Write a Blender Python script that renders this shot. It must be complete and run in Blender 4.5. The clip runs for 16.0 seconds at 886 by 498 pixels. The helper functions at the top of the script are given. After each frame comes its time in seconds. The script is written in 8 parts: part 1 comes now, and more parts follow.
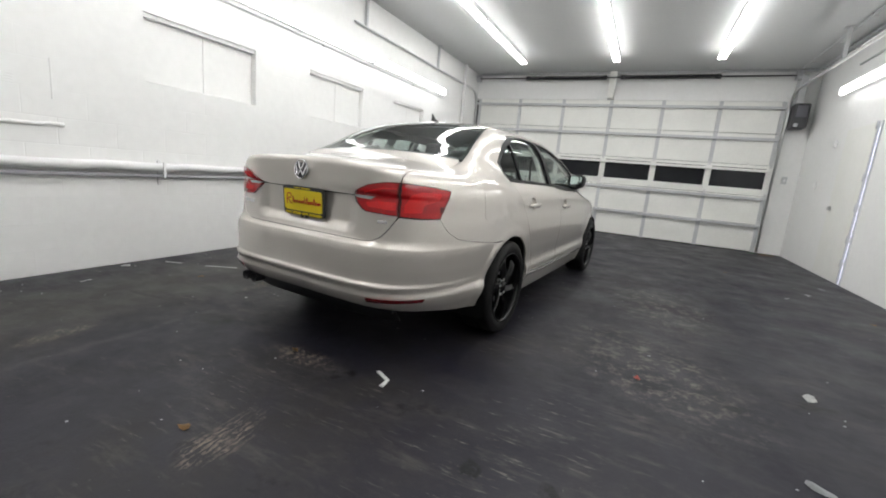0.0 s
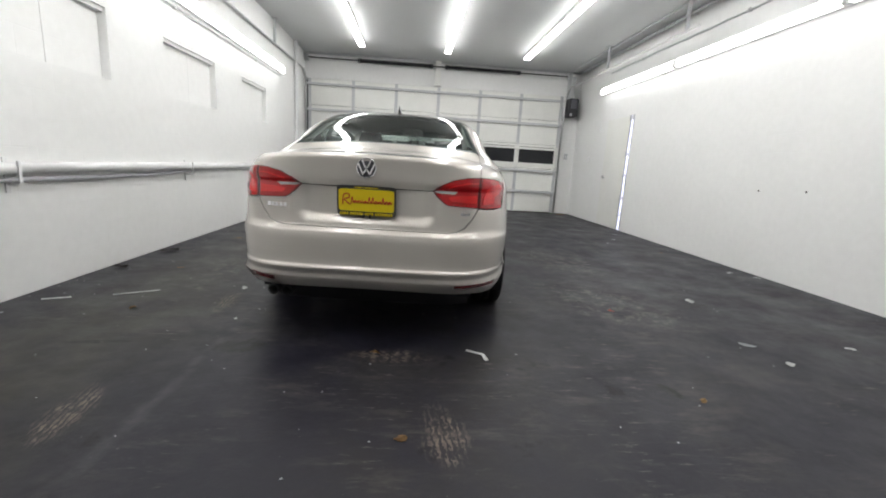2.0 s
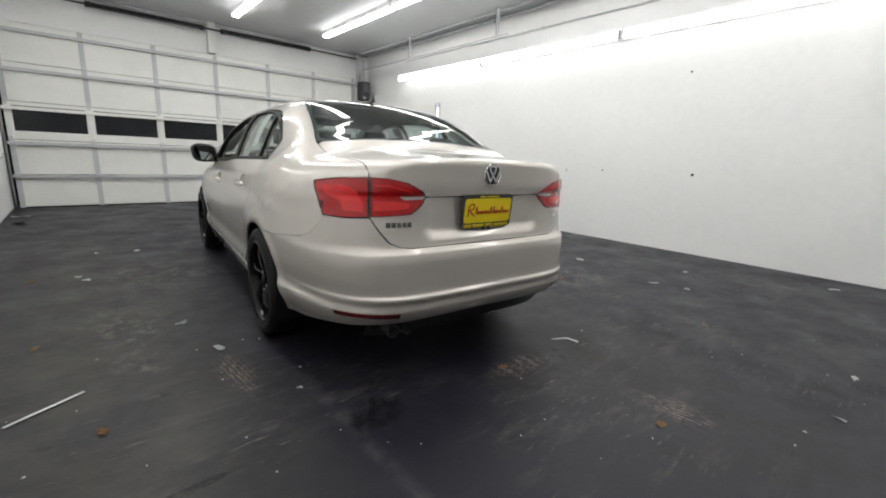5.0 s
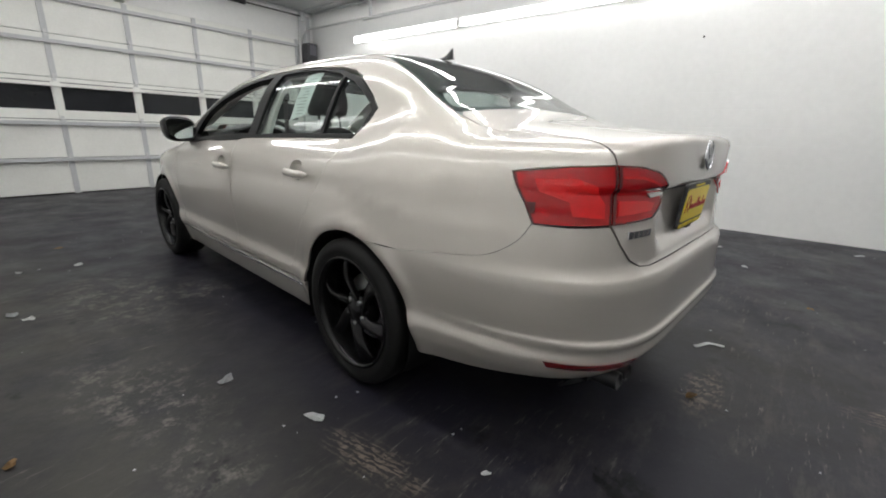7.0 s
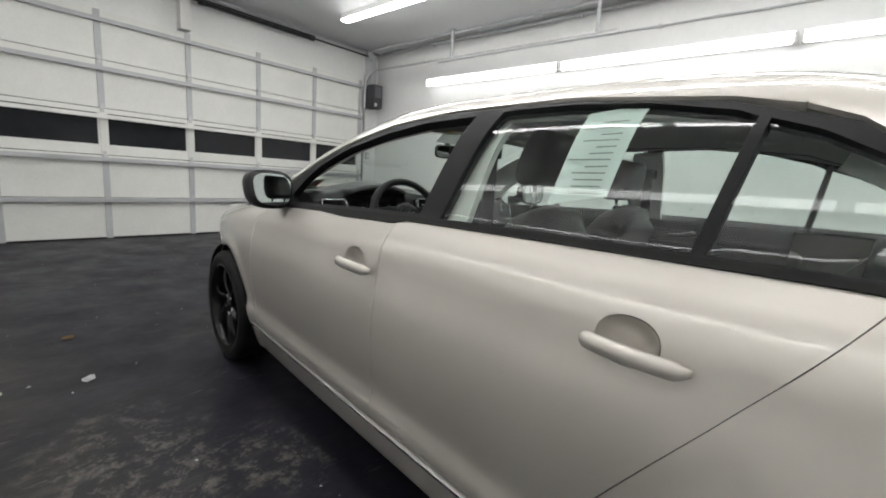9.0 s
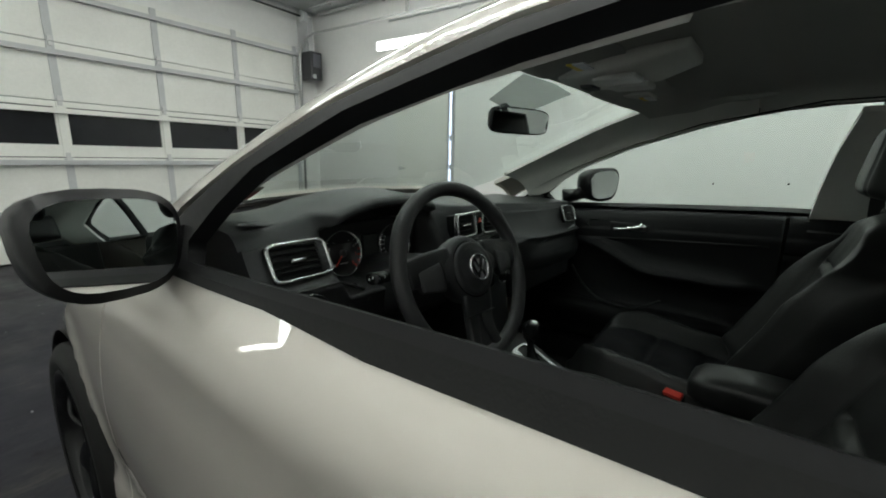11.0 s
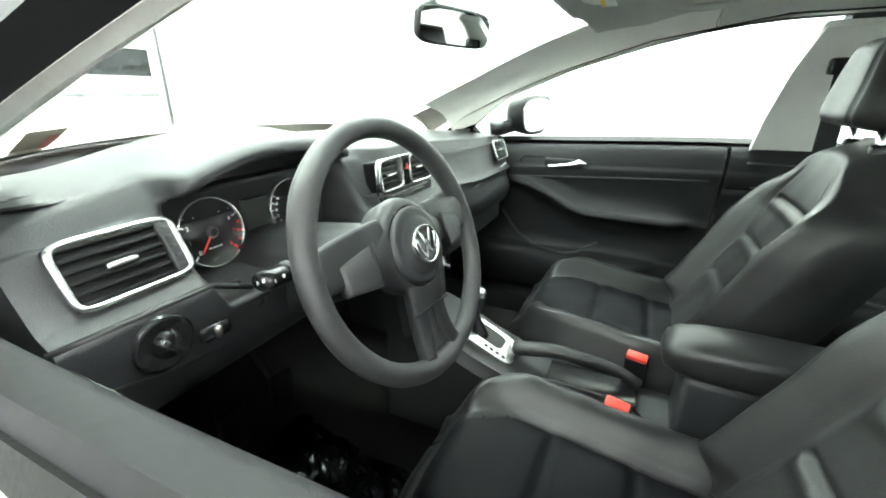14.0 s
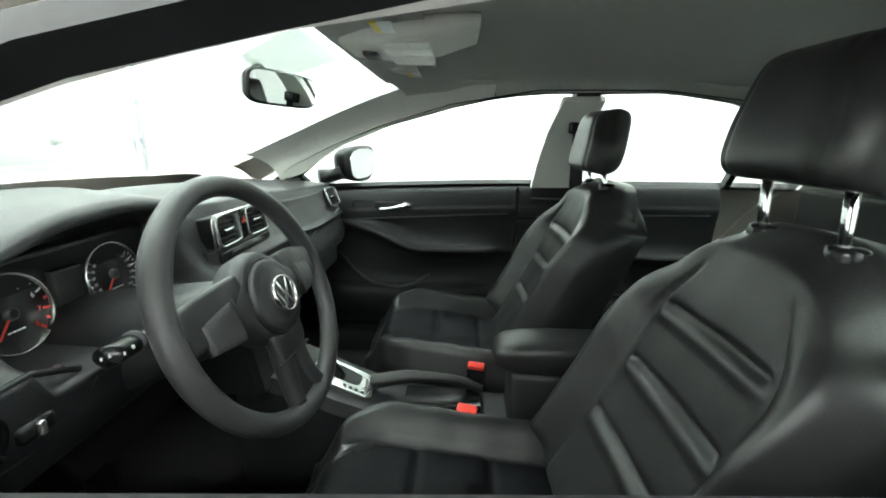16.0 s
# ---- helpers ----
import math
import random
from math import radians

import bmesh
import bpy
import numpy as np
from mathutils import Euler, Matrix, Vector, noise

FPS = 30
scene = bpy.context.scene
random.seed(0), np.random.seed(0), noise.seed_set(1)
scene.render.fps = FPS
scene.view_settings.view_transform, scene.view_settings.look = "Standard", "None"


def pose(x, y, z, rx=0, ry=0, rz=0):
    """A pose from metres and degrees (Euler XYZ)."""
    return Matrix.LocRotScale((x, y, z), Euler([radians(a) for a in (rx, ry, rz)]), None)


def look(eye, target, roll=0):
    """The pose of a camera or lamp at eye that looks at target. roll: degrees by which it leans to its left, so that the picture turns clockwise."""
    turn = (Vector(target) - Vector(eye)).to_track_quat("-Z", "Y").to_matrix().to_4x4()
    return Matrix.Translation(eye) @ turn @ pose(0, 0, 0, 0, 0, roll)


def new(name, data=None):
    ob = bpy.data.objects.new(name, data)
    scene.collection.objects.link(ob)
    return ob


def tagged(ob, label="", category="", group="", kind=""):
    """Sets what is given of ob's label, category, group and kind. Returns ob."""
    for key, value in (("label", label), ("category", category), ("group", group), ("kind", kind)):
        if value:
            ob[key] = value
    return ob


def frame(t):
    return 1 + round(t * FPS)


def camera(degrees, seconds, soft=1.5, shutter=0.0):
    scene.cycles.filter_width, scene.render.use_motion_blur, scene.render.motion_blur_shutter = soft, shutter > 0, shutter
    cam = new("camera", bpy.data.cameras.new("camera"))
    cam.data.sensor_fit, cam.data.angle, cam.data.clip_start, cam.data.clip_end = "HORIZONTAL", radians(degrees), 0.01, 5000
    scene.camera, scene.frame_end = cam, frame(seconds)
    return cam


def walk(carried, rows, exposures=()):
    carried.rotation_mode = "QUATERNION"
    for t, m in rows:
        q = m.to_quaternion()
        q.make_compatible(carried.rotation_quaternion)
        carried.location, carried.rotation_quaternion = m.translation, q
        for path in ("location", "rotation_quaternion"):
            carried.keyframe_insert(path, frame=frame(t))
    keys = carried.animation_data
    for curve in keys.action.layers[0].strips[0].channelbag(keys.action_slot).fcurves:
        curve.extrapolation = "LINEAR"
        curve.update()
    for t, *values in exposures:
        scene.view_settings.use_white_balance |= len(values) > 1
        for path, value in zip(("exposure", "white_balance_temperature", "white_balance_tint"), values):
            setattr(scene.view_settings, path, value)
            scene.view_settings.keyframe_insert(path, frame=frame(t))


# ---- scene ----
cam = camera(93.3, 16.0, soft=1.9)
PATH = [
    (0, (1.703, -1.694, 1.062), (0.881, 0.092, 0.694), 5.1),
    (0.5, (1.358, -1.923, 1.061), (0.784, -0.042, 0.698), 4.2),
    (1, (0.986, -2.026, 1.06), (0.626, -0.092, 0.698), 4.4),
    (1.5, (0.629, -2.179, 1.056), (0.56, -0.211, 0.704), 2.1),
    (2, (0.255, -2.204, 1.038), (0.41, -0.248, 0.648), 3.4),
    (2.5, (-0.121, -2.166, 1.053), (0.27, -0.235, 0.708), 3.4),
    (3, (-0.464, -2.115, 1.052), (0.158, -0.246, 0.703), 3.4),
    (3.5, (-0.765, -1.922, 1.066), (0.094, -0.154, 0.697), 3.6),
    (4, (-1.101, -1.763, 1.072), (-0.038, -0.106, 0.72), 1.0),
    (4.2, (-1.21, -1.694, 1.072), (-0.086, -0.082, 0.705), 1.5),
    (6.3, (-1.812, -0.589, 1.082), (-0.334, 0.667, 0.595), 1.9),
    (6.5, (-1.845, -0.466, 1.081), (-0.334, 0.746, 0.582), 2.2),
    (7, (-1.806, -0.148, 1.06), (-0.292, 1.043, 0.522), 1.5),
    (7.5, (-1.736, 0.21, 1.073), (-0.227, 1.424, 0.572), 5.1),
    (8, (-1.723, 0.594, 1.089), (-0.174, 1.769, 0.619), 2.7),
    (8.5, (-1.603, 0.99, 1.109), (-0.085, 2.241, 0.752), 2.5),
    (8.7, (-1.55, 1.137, 1.124), (-0.071, 2.439, 0.78), 4.2),
    (10.8, (-0.929, 2.277, 1.177), (0.701, 3.366, 0.783), 1.5),
    (11, (-0.845, 2.345, 1.167), (0.784, 3.426, 0.743), 1.1),
    (11.5, (-0.646, 2.453, 1.16), (0.914, 3.546, 0.55), 0.5),
    (12, (-0.565, 2.494, 1.126), (0.918, 3.568, 0.322), 0.4),
    (12.5, (-0.54, 2.5, 1.114), (0.887, 3.582, 0.223), 0.5),
    (13, (-0.543, 2.493, 1.116), (0.911, 3.548, 0.237), 0.4),
    (13.5, (-0.571, 2.498, 1.136), (1.011, 3.425, 0.339), 1.5),
    (14, (-0.623, 2.531, 1.156), (1.131, 3.171, 0.439), 1.1),
    (14.5, (-0.659, 2.549, 1.166), (1.204, 2.921, 0.54), 0.6),
    (15, (-0.687, 2.556, 1.171), (1.226, 2.694, 0.603), 1.1),
    (15.5, (-0.702, 2.552, 1.178), (1.228, 2.525, 0.653), 1.5),
    (16, (-0.707, 2.548, 1.181), (1.222, 2.425, 0.665), 1.7),
]
EXPOSURES = [(0, 0.27, 6580, 10), (4.2, 0.27, 6580, 10), (6.3, 0.15, 6600, 10), (8.7, 0.12, 6600, 10), (10.8, 0.0, 6620, 1), (11.5, -0.15, 6620, 1), (12.0, 0.5, 6500, -4), (12.5, 1.85, 6420, 4), (13.0, 2.7, 6420, 2), (13.5, 3.2, 6500, 0), (14.0, 3.3, 6500, 0), (14.5, 2.9, 6500, 0), (15.0, 2.75, 6500, 0), (16, 2.3, 6500, 0)]
walk(cam, [(t, look(eye, target, roll)) for t, eye, target, roll in PATH], EXPOSURES)


# ------------------------------------------------------------ light and world
world = bpy.data.worlds.new("world")
scene.world = world
world.use_nodes = True
world.node_tree.nodes["Background"].inputs[0].default_value = (0.02, 0.022, 0.025, 1)
world.node_tree.nodes["Background"].inputs[1].default_value = 0.2
LAMP = 13.0


# ------------------------------------------------------------ materials
def mat(name, color, rough=0.5, metal=0.0, vary=0.08, scale=6.0, fine=90.0, bump=0.0, bump_scale=None,
        coat=0.0, ior=1.45, rvary=0.08, spec=0.5):
    """A principled surface with broad and fine variation in colour and gloss."""
    m = bpy.data.materials.new(name)
    m.use_nodes = True
    nt = m.node_tree
    b = nt.nodes["Principled BSDF"]
    co = nt.nodes.new("ShaderNodeTexCoord")
    n1 = nt.nodes.new("ShaderNodeTexNoise")
    n1.inputs["Scale"].default_value, n1.inputs["Detail"].default_value = scale, 4
    n2 = nt.nodes.new("ShaderNodeTexNoise")
    n2.inputs["Scale"].default_value, n2.inputs["Detail"].default_value = fine, 3
    for n in (n1, n2):
        nt.links.new(co.outputs["Object"], n.inputs["Vector"])
    mix = nt.nodes.new("ShaderNodeMath")
    mix.operation = "ADD"
    nt.links.new(n1.outputs["Fac"], mix.inputs[0])
    nt.links.new(n2.outputs["Fac"], mix.inputs[1])
    ramp = nt.nodes.new("ShaderNodeMapRange")
    ramp.inputs["From Min"].default_value, ramp.inputs["From Max"].default_value = 0.6, 1.4
    ramp.inputs["To Min"].default_value, ramp.inputs["To Max"].default_value = 1 - vary, 1 + vary
    nt.links.new(mix.outputs[0], ramp.inputs["Value"])
    mul = nt.nodes.new("ShaderNodeVectorMath")
    mul.operation = "SCALE"
    mul.inputs[0].default_value = color
    nt.links.new(ramp.outputs[0], mul.inputs["Scale"])
    nt.links.new(mul.outputs[0], b.inputs["Base Color"])
    rr = nt.nodes.new("ShaderNodeMapRange")
    rr.inputs["From Min"].default_value, rr.inputs["From Max"].default_value = 0.6, 1.4
    rr.inputs["To Min"].default_value = max(0.0, rough - rvary * rough)
    rr.inputs["To Max"].default_value = min(1.0, rough + rvary * rough)
    nt.links.new(mix.outputs[0], rr.inputs["Value"])
    nt.links.new(rr.outputs[0], b.inputs["Roughness"])
    b.inputs["Metallic"].default_value = metal
    b.inputs["IOR"].default_value = ior
    b.inputs["Specular IOR Level"].default_value = spec
    b.inputs["Coat Weight"].default_value = coat
    b.inputs["Coat Roughness"].default_value = 0.02
    b.inputs["Coat IOR"].default_value = 1.55
    if bump:
        n3 = nt.nodes.new("ShaderNodeTexNoise")
        n3.inputs["Scale"].default_value, n3.inputs["Detail"].default_value = bump_scale or fine, 3
        nt.links.new(co.outputs["Object"], n3.inputs["Vector"])
        bp = nt.nodes.new("ShaderNodeBump")
        bp.inputs["Strength"].default_value, bp.inputs["Distance"].default_value = bump, 0.002
        nt.links.new(n3.outputs["Fac"], bp.inputs["Height"])
        nt.links.new(bp.outputs[0], b.inputs["Normal"])
    return m


def glass_mat(name, tint, rough=0.0):
    """Thin glass: lets light straight through with a tint, and reflects by its angle."""
    m = bpy.data.materials.new(name)
    m.use_nodes = True
    nt = m.node_tree
    out = nt.nodes["Material Output"]
    nt.nodes.remove(nt.nodes["Principled BSDF"])
    tr = nt.nodes.new("ShaderNodeBsdfTransparent")
    tr.inputs[0].default_value = (*tint, 1)
    gl = nt.nodes.new("ShaderNodeBsdfGlossy")
    gl.inputs["Roughness"].default_value = rough
    lw = nt.nodes.new("ShaderNodeLayerWeight")
    lw.inputs[0].default_value = 0.5
    pw = nt.nodes.new("ShaderNodeMath")
    pw.operation = "POWER"
    pw.inputs[1].default_value = 5.0
    nt.links.new(lw.outputs["Facing"], pw.inputs[0])
    fr = nt.nodes.new("ShaderNodeMapRange")
    fr.inputs["To Min"].default_value, fr.inputs["To Max"].default_value = 0.06, 1.0
    nt.links.new(pw.outputs[0], fr.inputs["Value"])
    mx = nt.nodes.new("ShaderNodeMixShader")
    nt.links.new(fr.outputs[0], mx.inputs[0])
    nt.links.new(tr.outputs[0], mx.inputs[1])
    nt.links.new(gl.outputs[0], mx.inputs[2])
    nt.links.new(mx.outputs[0], out.inputs[0])
    return m


def glow_mat(name, color, strength):
    m = bpy.data.materials.new(name)
    m.use_nodes = True
    nt = m.node_tree
    nt.nodes.remove(nt.nodes["Principled BSDF"])
    e = nt.nodes.new("ShaderNodeEmission")
    e.inputs[0].default_value, e.inputs[1].default_value = (*color, 1), strength
    nt.links.new(e.outputs[0], nt.nodes["Material Output"].inputs[0])
    return m


def wall_mat(name, color, axis, rough=0.45, block=(0.40, 0.20)):
    """White gloss paint over concrete blocks: faint joints, brush relief and grime."""
    m = mat(name, color, rough, vary=0.035, scale=1.3, fine=14, spec=0.5)
    nt = m.node_tree
    b = nt.nodes["Principled BSDF"]
    co = nt.nodes.new("ShaderNodeTexCoord")
    sep = nt.nodes.new("ShaderNodeSeparateXYZ")
    com = nt.nodes.new("ShaderNodeCombineXYZ")
    nt.links.new(co.outputs["Object"], sep.inputs[0])
    nt.links.new(sep.outputs[axis], com.inputs[0])
    nt.links.new(sep.outputs[2], com.inputs[1])
    br = nt.nodes.new("ShaderNodeTexBrick")
    br.inputs["Scale"].default_value = 1.0
    br.inputs["Brick Width"].default_value, br.inputs["Row Height"].default_value = block
    br.inputs["Mortar Size"].default_value, br.inputs["Mortar Smooth"].default_value = 0.006, 1.0
    for i in (1, 2):
        br.inputs[i].default_value = (1, 1, 1, 1)
    br.inputs[3].default_value = (0, 0, 0, 1)
    nt.links.new(com.outputs[0], br.inputs["Vector"])
    n = nt.nodes.new("ShaderNodeTexNoise")
    n.inputs["Scale"].default_value, n.inputs["Detail"].default_value = 9, 6
    nt.links.new(co.outputs["Object"], n.inputs["Vector"])
    mask = nt.nodes.new("ShaderNodeTexNoise")
    mask.inputs["Scale"].default_value = 1.1
    nt.links.new(co.outputs["Object"], mask.inputs["Vector"])
    mr = nt.nodes.new("ShaderNodeMapRange")
    mr.inputs["From Min"].default_value, mr.inputs["From Max"].default_value = 0.42, 0.62
    nt.links.new(mask.outputs["Fac"], mr.inputs["Value"])
    mm = nt.nodes.new("ShaderNodeMath")
    mm.operation = "MULTIPLY"
    nt.links.new(br.outputs["Color"], mm.inputs[0])
    nt.links.new(mr.outputs[0], mm.inputs[1])
    ad = nt.nodes.new("ShaderNodeMath")
    ad.operation = "MULTIPLY_ADD"
    ad.inputs[1].default_value = 0.45
    nt.links.new(n.outputs["Fac"], ad.inputs[0])
    nt.links.new(mm.outputs[0], ad.inputs[2])
    bp = nt.nodes.new("ShaderNodeBump")
    bp.inputs["Strength"].default_value, bp.inputs["Distance"].default_value = 0.28, 0.006
    nt.links.new(ad.outputs[0], bp.inputs["Height"])
    nt.links.new(bp.outputs[0], b.inputs["Normal"])
    return m


def floor_mat():
    """Dark painted concrete: scuffs, wet-looking sheen, pale scrapes and brown-grey grime."""
    m = bpy.data.materials.new("floor_paint")
    m.use_nodes = True
    nt = m.node_tree
    b = nt.nodes["Principled BSDF"]
    co = nt.nodes.new("ShaderNodeTexCoord")

    def noise(scale, detail=5, rough=0.6, stretch=None, dist=0.0):
        n = nt.nodes.new("ShaderNodeTexNoise")
        n.inputs["Scale"].default_value, n.inputs["Detail"].default_value = scale, detail
        n.inputs["Roughness"].default_value, n.inputs["Distortion"].default_value = rough, dist
        if stretch:
            mp = nt.nodes.new("ShaderNodeMapping")
            mp.inputs["Scale"].default_value = stretch
            mp.inputs["Rotation"].default_value = (0, 0, 0.3)
            nt.links.new(co.outputs["Object"], mp.inputs[0])
            nt.links.new(mp.outputs[0], n.inputs["Vector"])
        else:
            nt.links.new(co.outputs["Object"], n.inputs["Vector"])
        return n.outputs["Fac"]

    def band(src, a, c, lo=0.0, hi=1.0):
        r = nt.nodes.new("ShaderNodeMapRange")
        for k, v in zip(("From Min", "From Max", "To Min", "To Max"), (a, c, lo, hi)):
            r.inputs[k].default_value = v
        nt.links.new(src, r.inputs["Value"])
        return r.outputs[0]

    def blend(fac, base, over):
        x = nt.nodes.new("ShaderNodeMix")
        x.data_type = "RGBA"
        nt.links.new(fac, x.inputs[0])
        for sock, v in ((6, base), (7, over)):
            if isinstance(v, tuple):
                x.inputs[sock].default_value = (*v, 1)
            else:
                nt.links.new(v, x.inputs[sock])
        return x.outputs[2]

    def times(p, q):
        x = nt.nodes.new("ShaderNodeMath")
        x.operation = "MULTIPLY"
        nt.links.new(p, x.inputs[0])
        nt.links.new(q, x.inputs[1])
        return x.outputs[0]

    def patch(x, y, rx, ry, turn, soft=0.5, ragged=0.6):
        """A worn spot of its own shape: an ellipse with a ragged edge."""
        mp = nt.nodes.new("ShaderNodeMapping")
        mp.vector_type = "TEXTURE"
        mp.inputs["Location"].default_value = (x, y, 0)
        mp.inputs["Rotation"].default_value = (0, 0, turn)
        mp.inputs["Scale"].default_value = (rx, ry, 1000)
        nt.links.new(co.outputs["Object"], mp.inputs[0])
        ln = nt.nodes.new("ShaderNodeVectorMath")
        ln.operation = "LENGTH"
        nt.links.new(mp.outputs[0], ln.inputs[0])
        ad = nt.nodes.new("ShaderNodeMath")
        ad.operation = "MULTIPLY_ADD"
        nt.links.new(noise(9, 5, 0.7), ad.inputs[0])
        ad.inputs[1].default_value = ragged * 2
        nt.links.new(ln.outputs["Value"], ad.inputs[2])
        return band(ad.outputs[0], 1.0 + ragged, 1.0 + ragged - soft), mp.outputs[0]

    def ribs(vec, scale):
        w = nt.nodes.new("ShaderNodeTexWave")
        w.inputs["Scale"].default_value, w.inputs["Distortion"].default_value = scale, 7.0
        w.inputs["Detail"].default_value, w.inputs["Detail Scale"].default_value = 3, 4.0
        nt.links.new(vec, w.inputs["Vector"])
        return band(w.outputs["Fac"], 0.45, 0.75)

    broad = band(noise(0.45, 4), 0.38, 0.62)
    col = blend(broad, (0.0095, 0.0092, 0.0165), (0.018, 0.0172, 0.0245))
    # driven lanes are rubbed brownish, the paint between them stays blue-black
    lane, _ = patch(-1.55, 1.0, 0.75, 6.5, 0.03, 0.7, 0.25)
    col = blend(times(lane, band(noise(2.6, 6, 0.7), 0.30, 0.62)), col, (0.040, 0.038, 0.033))
    lane2, _ = patch(0.55, -0.2, 0.8, 5.0, -0.25, 0.8, 0.35)
    col = blend(times(lane2, band(noise(2.2, 7, 0.72), 0.42, 0.62, 0, 0.85)), col, (0.027, 0.025, 0.025))
    grime = band(noise(1.6, 7, 0.7), 0.50, 0.70)
    col = blend(times(grime, band(noise(14, 5, 0.7), 0.35, 0.7, 0, 0.8)), col, (0.048, 0.044, 0.040))
    smear = times(band(noise(2.4, 7, 0.75, (1.0, 4.0, 1.0)), 0.52, 0.66), band(noise(0.9, 3), 0.45, 0.6, 0, 0.7))
    col = blend(smear, col, (0.075, 0.068, 0.062))
    scrape = times(band(noise(6, 8, 0.75, (1.0, 7.0, 1.0)), 0.58, 0.66), band(noise(1.1, 3), 0.50, 0.60))
    col = blend(scrape, col, (0.15, 0.135, 0.12))
    wear = band(noise(11, 8, 0.8), 0.50, 0.60, 0, 0.9)
    for x, y, rx, ry, turn in ((-1.40, 1.75, 0.24, 0.55, 0.2), (-1.38, 1.12, 0.14, 0.22, 0.3), (-0.75, 2.80, 0.20, 0.32, 0.1), (-1.15, 3.0, 0.35, 0.7, 0.0), (2.0, 2.6, 0.5, 0.9, 0.2), (1.9, 1.0, 0.5, 0.8, 0.6)):
        spot, _ = patch(x, y, rx, ry, turn)
        col = blend(times(spot, wear), col, (0.13, 0.12, 0.105))
    # tyre prints
    for x, y, rx, ry, turn in ((0.42, -0.74, 0.105, 0.22, 0.10), (-1.06, -0.62, 0.09, 0.24, 0.15), (0.17, -0.06, 0.25, 0.10, -0.05), (-1.03, 0.74, 0.09, 0.26, 0.1)):
        spot, vec = patch(x, y, rx, ry, turn, 0.45, 0.5)
        col = blend(times(times(spot, ribs(vec, 1.3)), band(noise(16, 6, 0.75), 0.42, 0.58)), col, (0.16, 0.13, 0.105))
    speck = band(noise(55, 3, 0.6), 0.71, 0.77, 0, 0.6)
    col = blend(speck, col, (0.20, 0.19, 0.175))
    dark = times(band(noise(3.1, 4, 0.6), 0.62, 0.68), band(noise(17, 3), 0.4, 0.6))
    col = blend(dark, col, (0.005, 0.005, 0.006))
    for x, y, rx, ry, turn in ((-0.66, 0.02, 0.16, 0.09, 0.2), (-0.60, 0.12, 0.05, 0.03, 0.2), (1.29, -0.39, 0.045, 0.07, 0.2), (1.58, -0.38, 0.045, 0.08, 0.3), (-1.4, 0.03, 0.22, 0.022, 0.1)):
        spot, _ = patch(x, y, rx, ry, turn, 0.3, 0.7)
        col = blend(times(spot, band(noise(19, 5, 0.7), 0.40, 0.52)), col, (0.004, 0.004, 0.005))
    # a pale drip line along the lane's edge
    line, _ = patch(-0.79, -0.3, 0.045, 1.2, 0.0, 0.9, 0.5)
    col = blend(times(line, band(noise(7, 4), 0.35, 0.6, 0, 0.3)), col, (0.12, 0.12, 0.12))
    nt.links.new(col, b.inputs["Base Color"])
    nt.links.new(band(noise(2.2, 6, 0.7), 0.3, 0.7, 0.30, 0.58), b.inputs["Roughness"])
    b.inputs["Specular IOR Level"].default_value = 0.24
    bp = nt.nodes.new("ShaderNodeBump")
    bp.inputs["Strength"].default_value, bp.inputs["Distance"].default_value = 0.35, 0.004
    nt.links.new(noise(22, 7, 0.7), bp.inputs["Height"])
    nt.links.new(bp.outputs[0], b.inputs["Normal"])
    return m


WHITE_L = wall_mat("white_block_paint_y", (0.82, 0.82, 0.81), 1)
WHITE_F = wall_mat("white_block_paint_x", (0.82, 0.82, 0.81), 0)
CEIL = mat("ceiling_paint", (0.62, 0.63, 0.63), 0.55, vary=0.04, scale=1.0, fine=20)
DOORW = mat("door_panel_paint", (0.80, 0.80, 0.765), 0.4, vary=0.05, scale=3, fine=40)
GALV = mat("galvanised_steel", (0.60, 0.60, 0.60), 0.38, metal=0.85, vary=0.12, scale=8)
GREYP = mat("grey_painted_steel", (0.52, 0.53, 0.54), 0.45, vary=0.1)
DARKST = mat("dark_oiled_steel", (0.025, 0.025, 0.027), 0.4, metal=0.4, vary=0.2)
DARKPL = mat("dark_plastic", (0.045, 0.045, 0.05), 0.45, vary=0.12)
PIPEW = mat("white_painted_pipe", (0.74, 0.74, 0.74), 0.35, vary=0.06, bump=0.4, bump_scale=30)
FLOOR = floor_mat()
TUBE = glow_mat("fluorescent_tube", (0.98, 0.99, 0.985), LAMP * 1.42)
TUBE_W = glow_mat("wall_fluorescent_tube", (0.98, 0.99, 0.985), LAMP * 0.48)
LAMPW = mat("lamp_housing_white", (0.8, 0.8, 0.8), 0.4)
NIGHT = mat("dark_window_pane", (0.012, 0.013, 0.016), 0.08, vary=0.2)
PAINT = mat("beige_metallic_paint", (0.585, 0.55, 0.505), 0.39, metal=0.55, vary=0.012, scale=2, fine=900, coat=1.0, rvary=0.03)
FRAMEB = mat("satin_black_window_frame", (0.008, 0.008, 0.009), 0.5, vary=0.12, spec=0.3)
BLACKT = mat("black_trim", (0.010, 0.010, 0.011), 0.35, vary=0.15)
RUBBER = mat("black_rubber", (0.008, 0.008, 0.008), 0.6, vary=0.2, fine=200, bump=0.2, spec=0.25)
GLASS = glass_mat("car_glass", (0.80, 0.87, 0.84))
GLASSD = glass_mat("dark_car_glass", (0.60, 0.70, 0.67))
CHROME = mat("chrome", (0.78, 0.78, 0.79), 0.09, metal=1.0, vary=0.02)
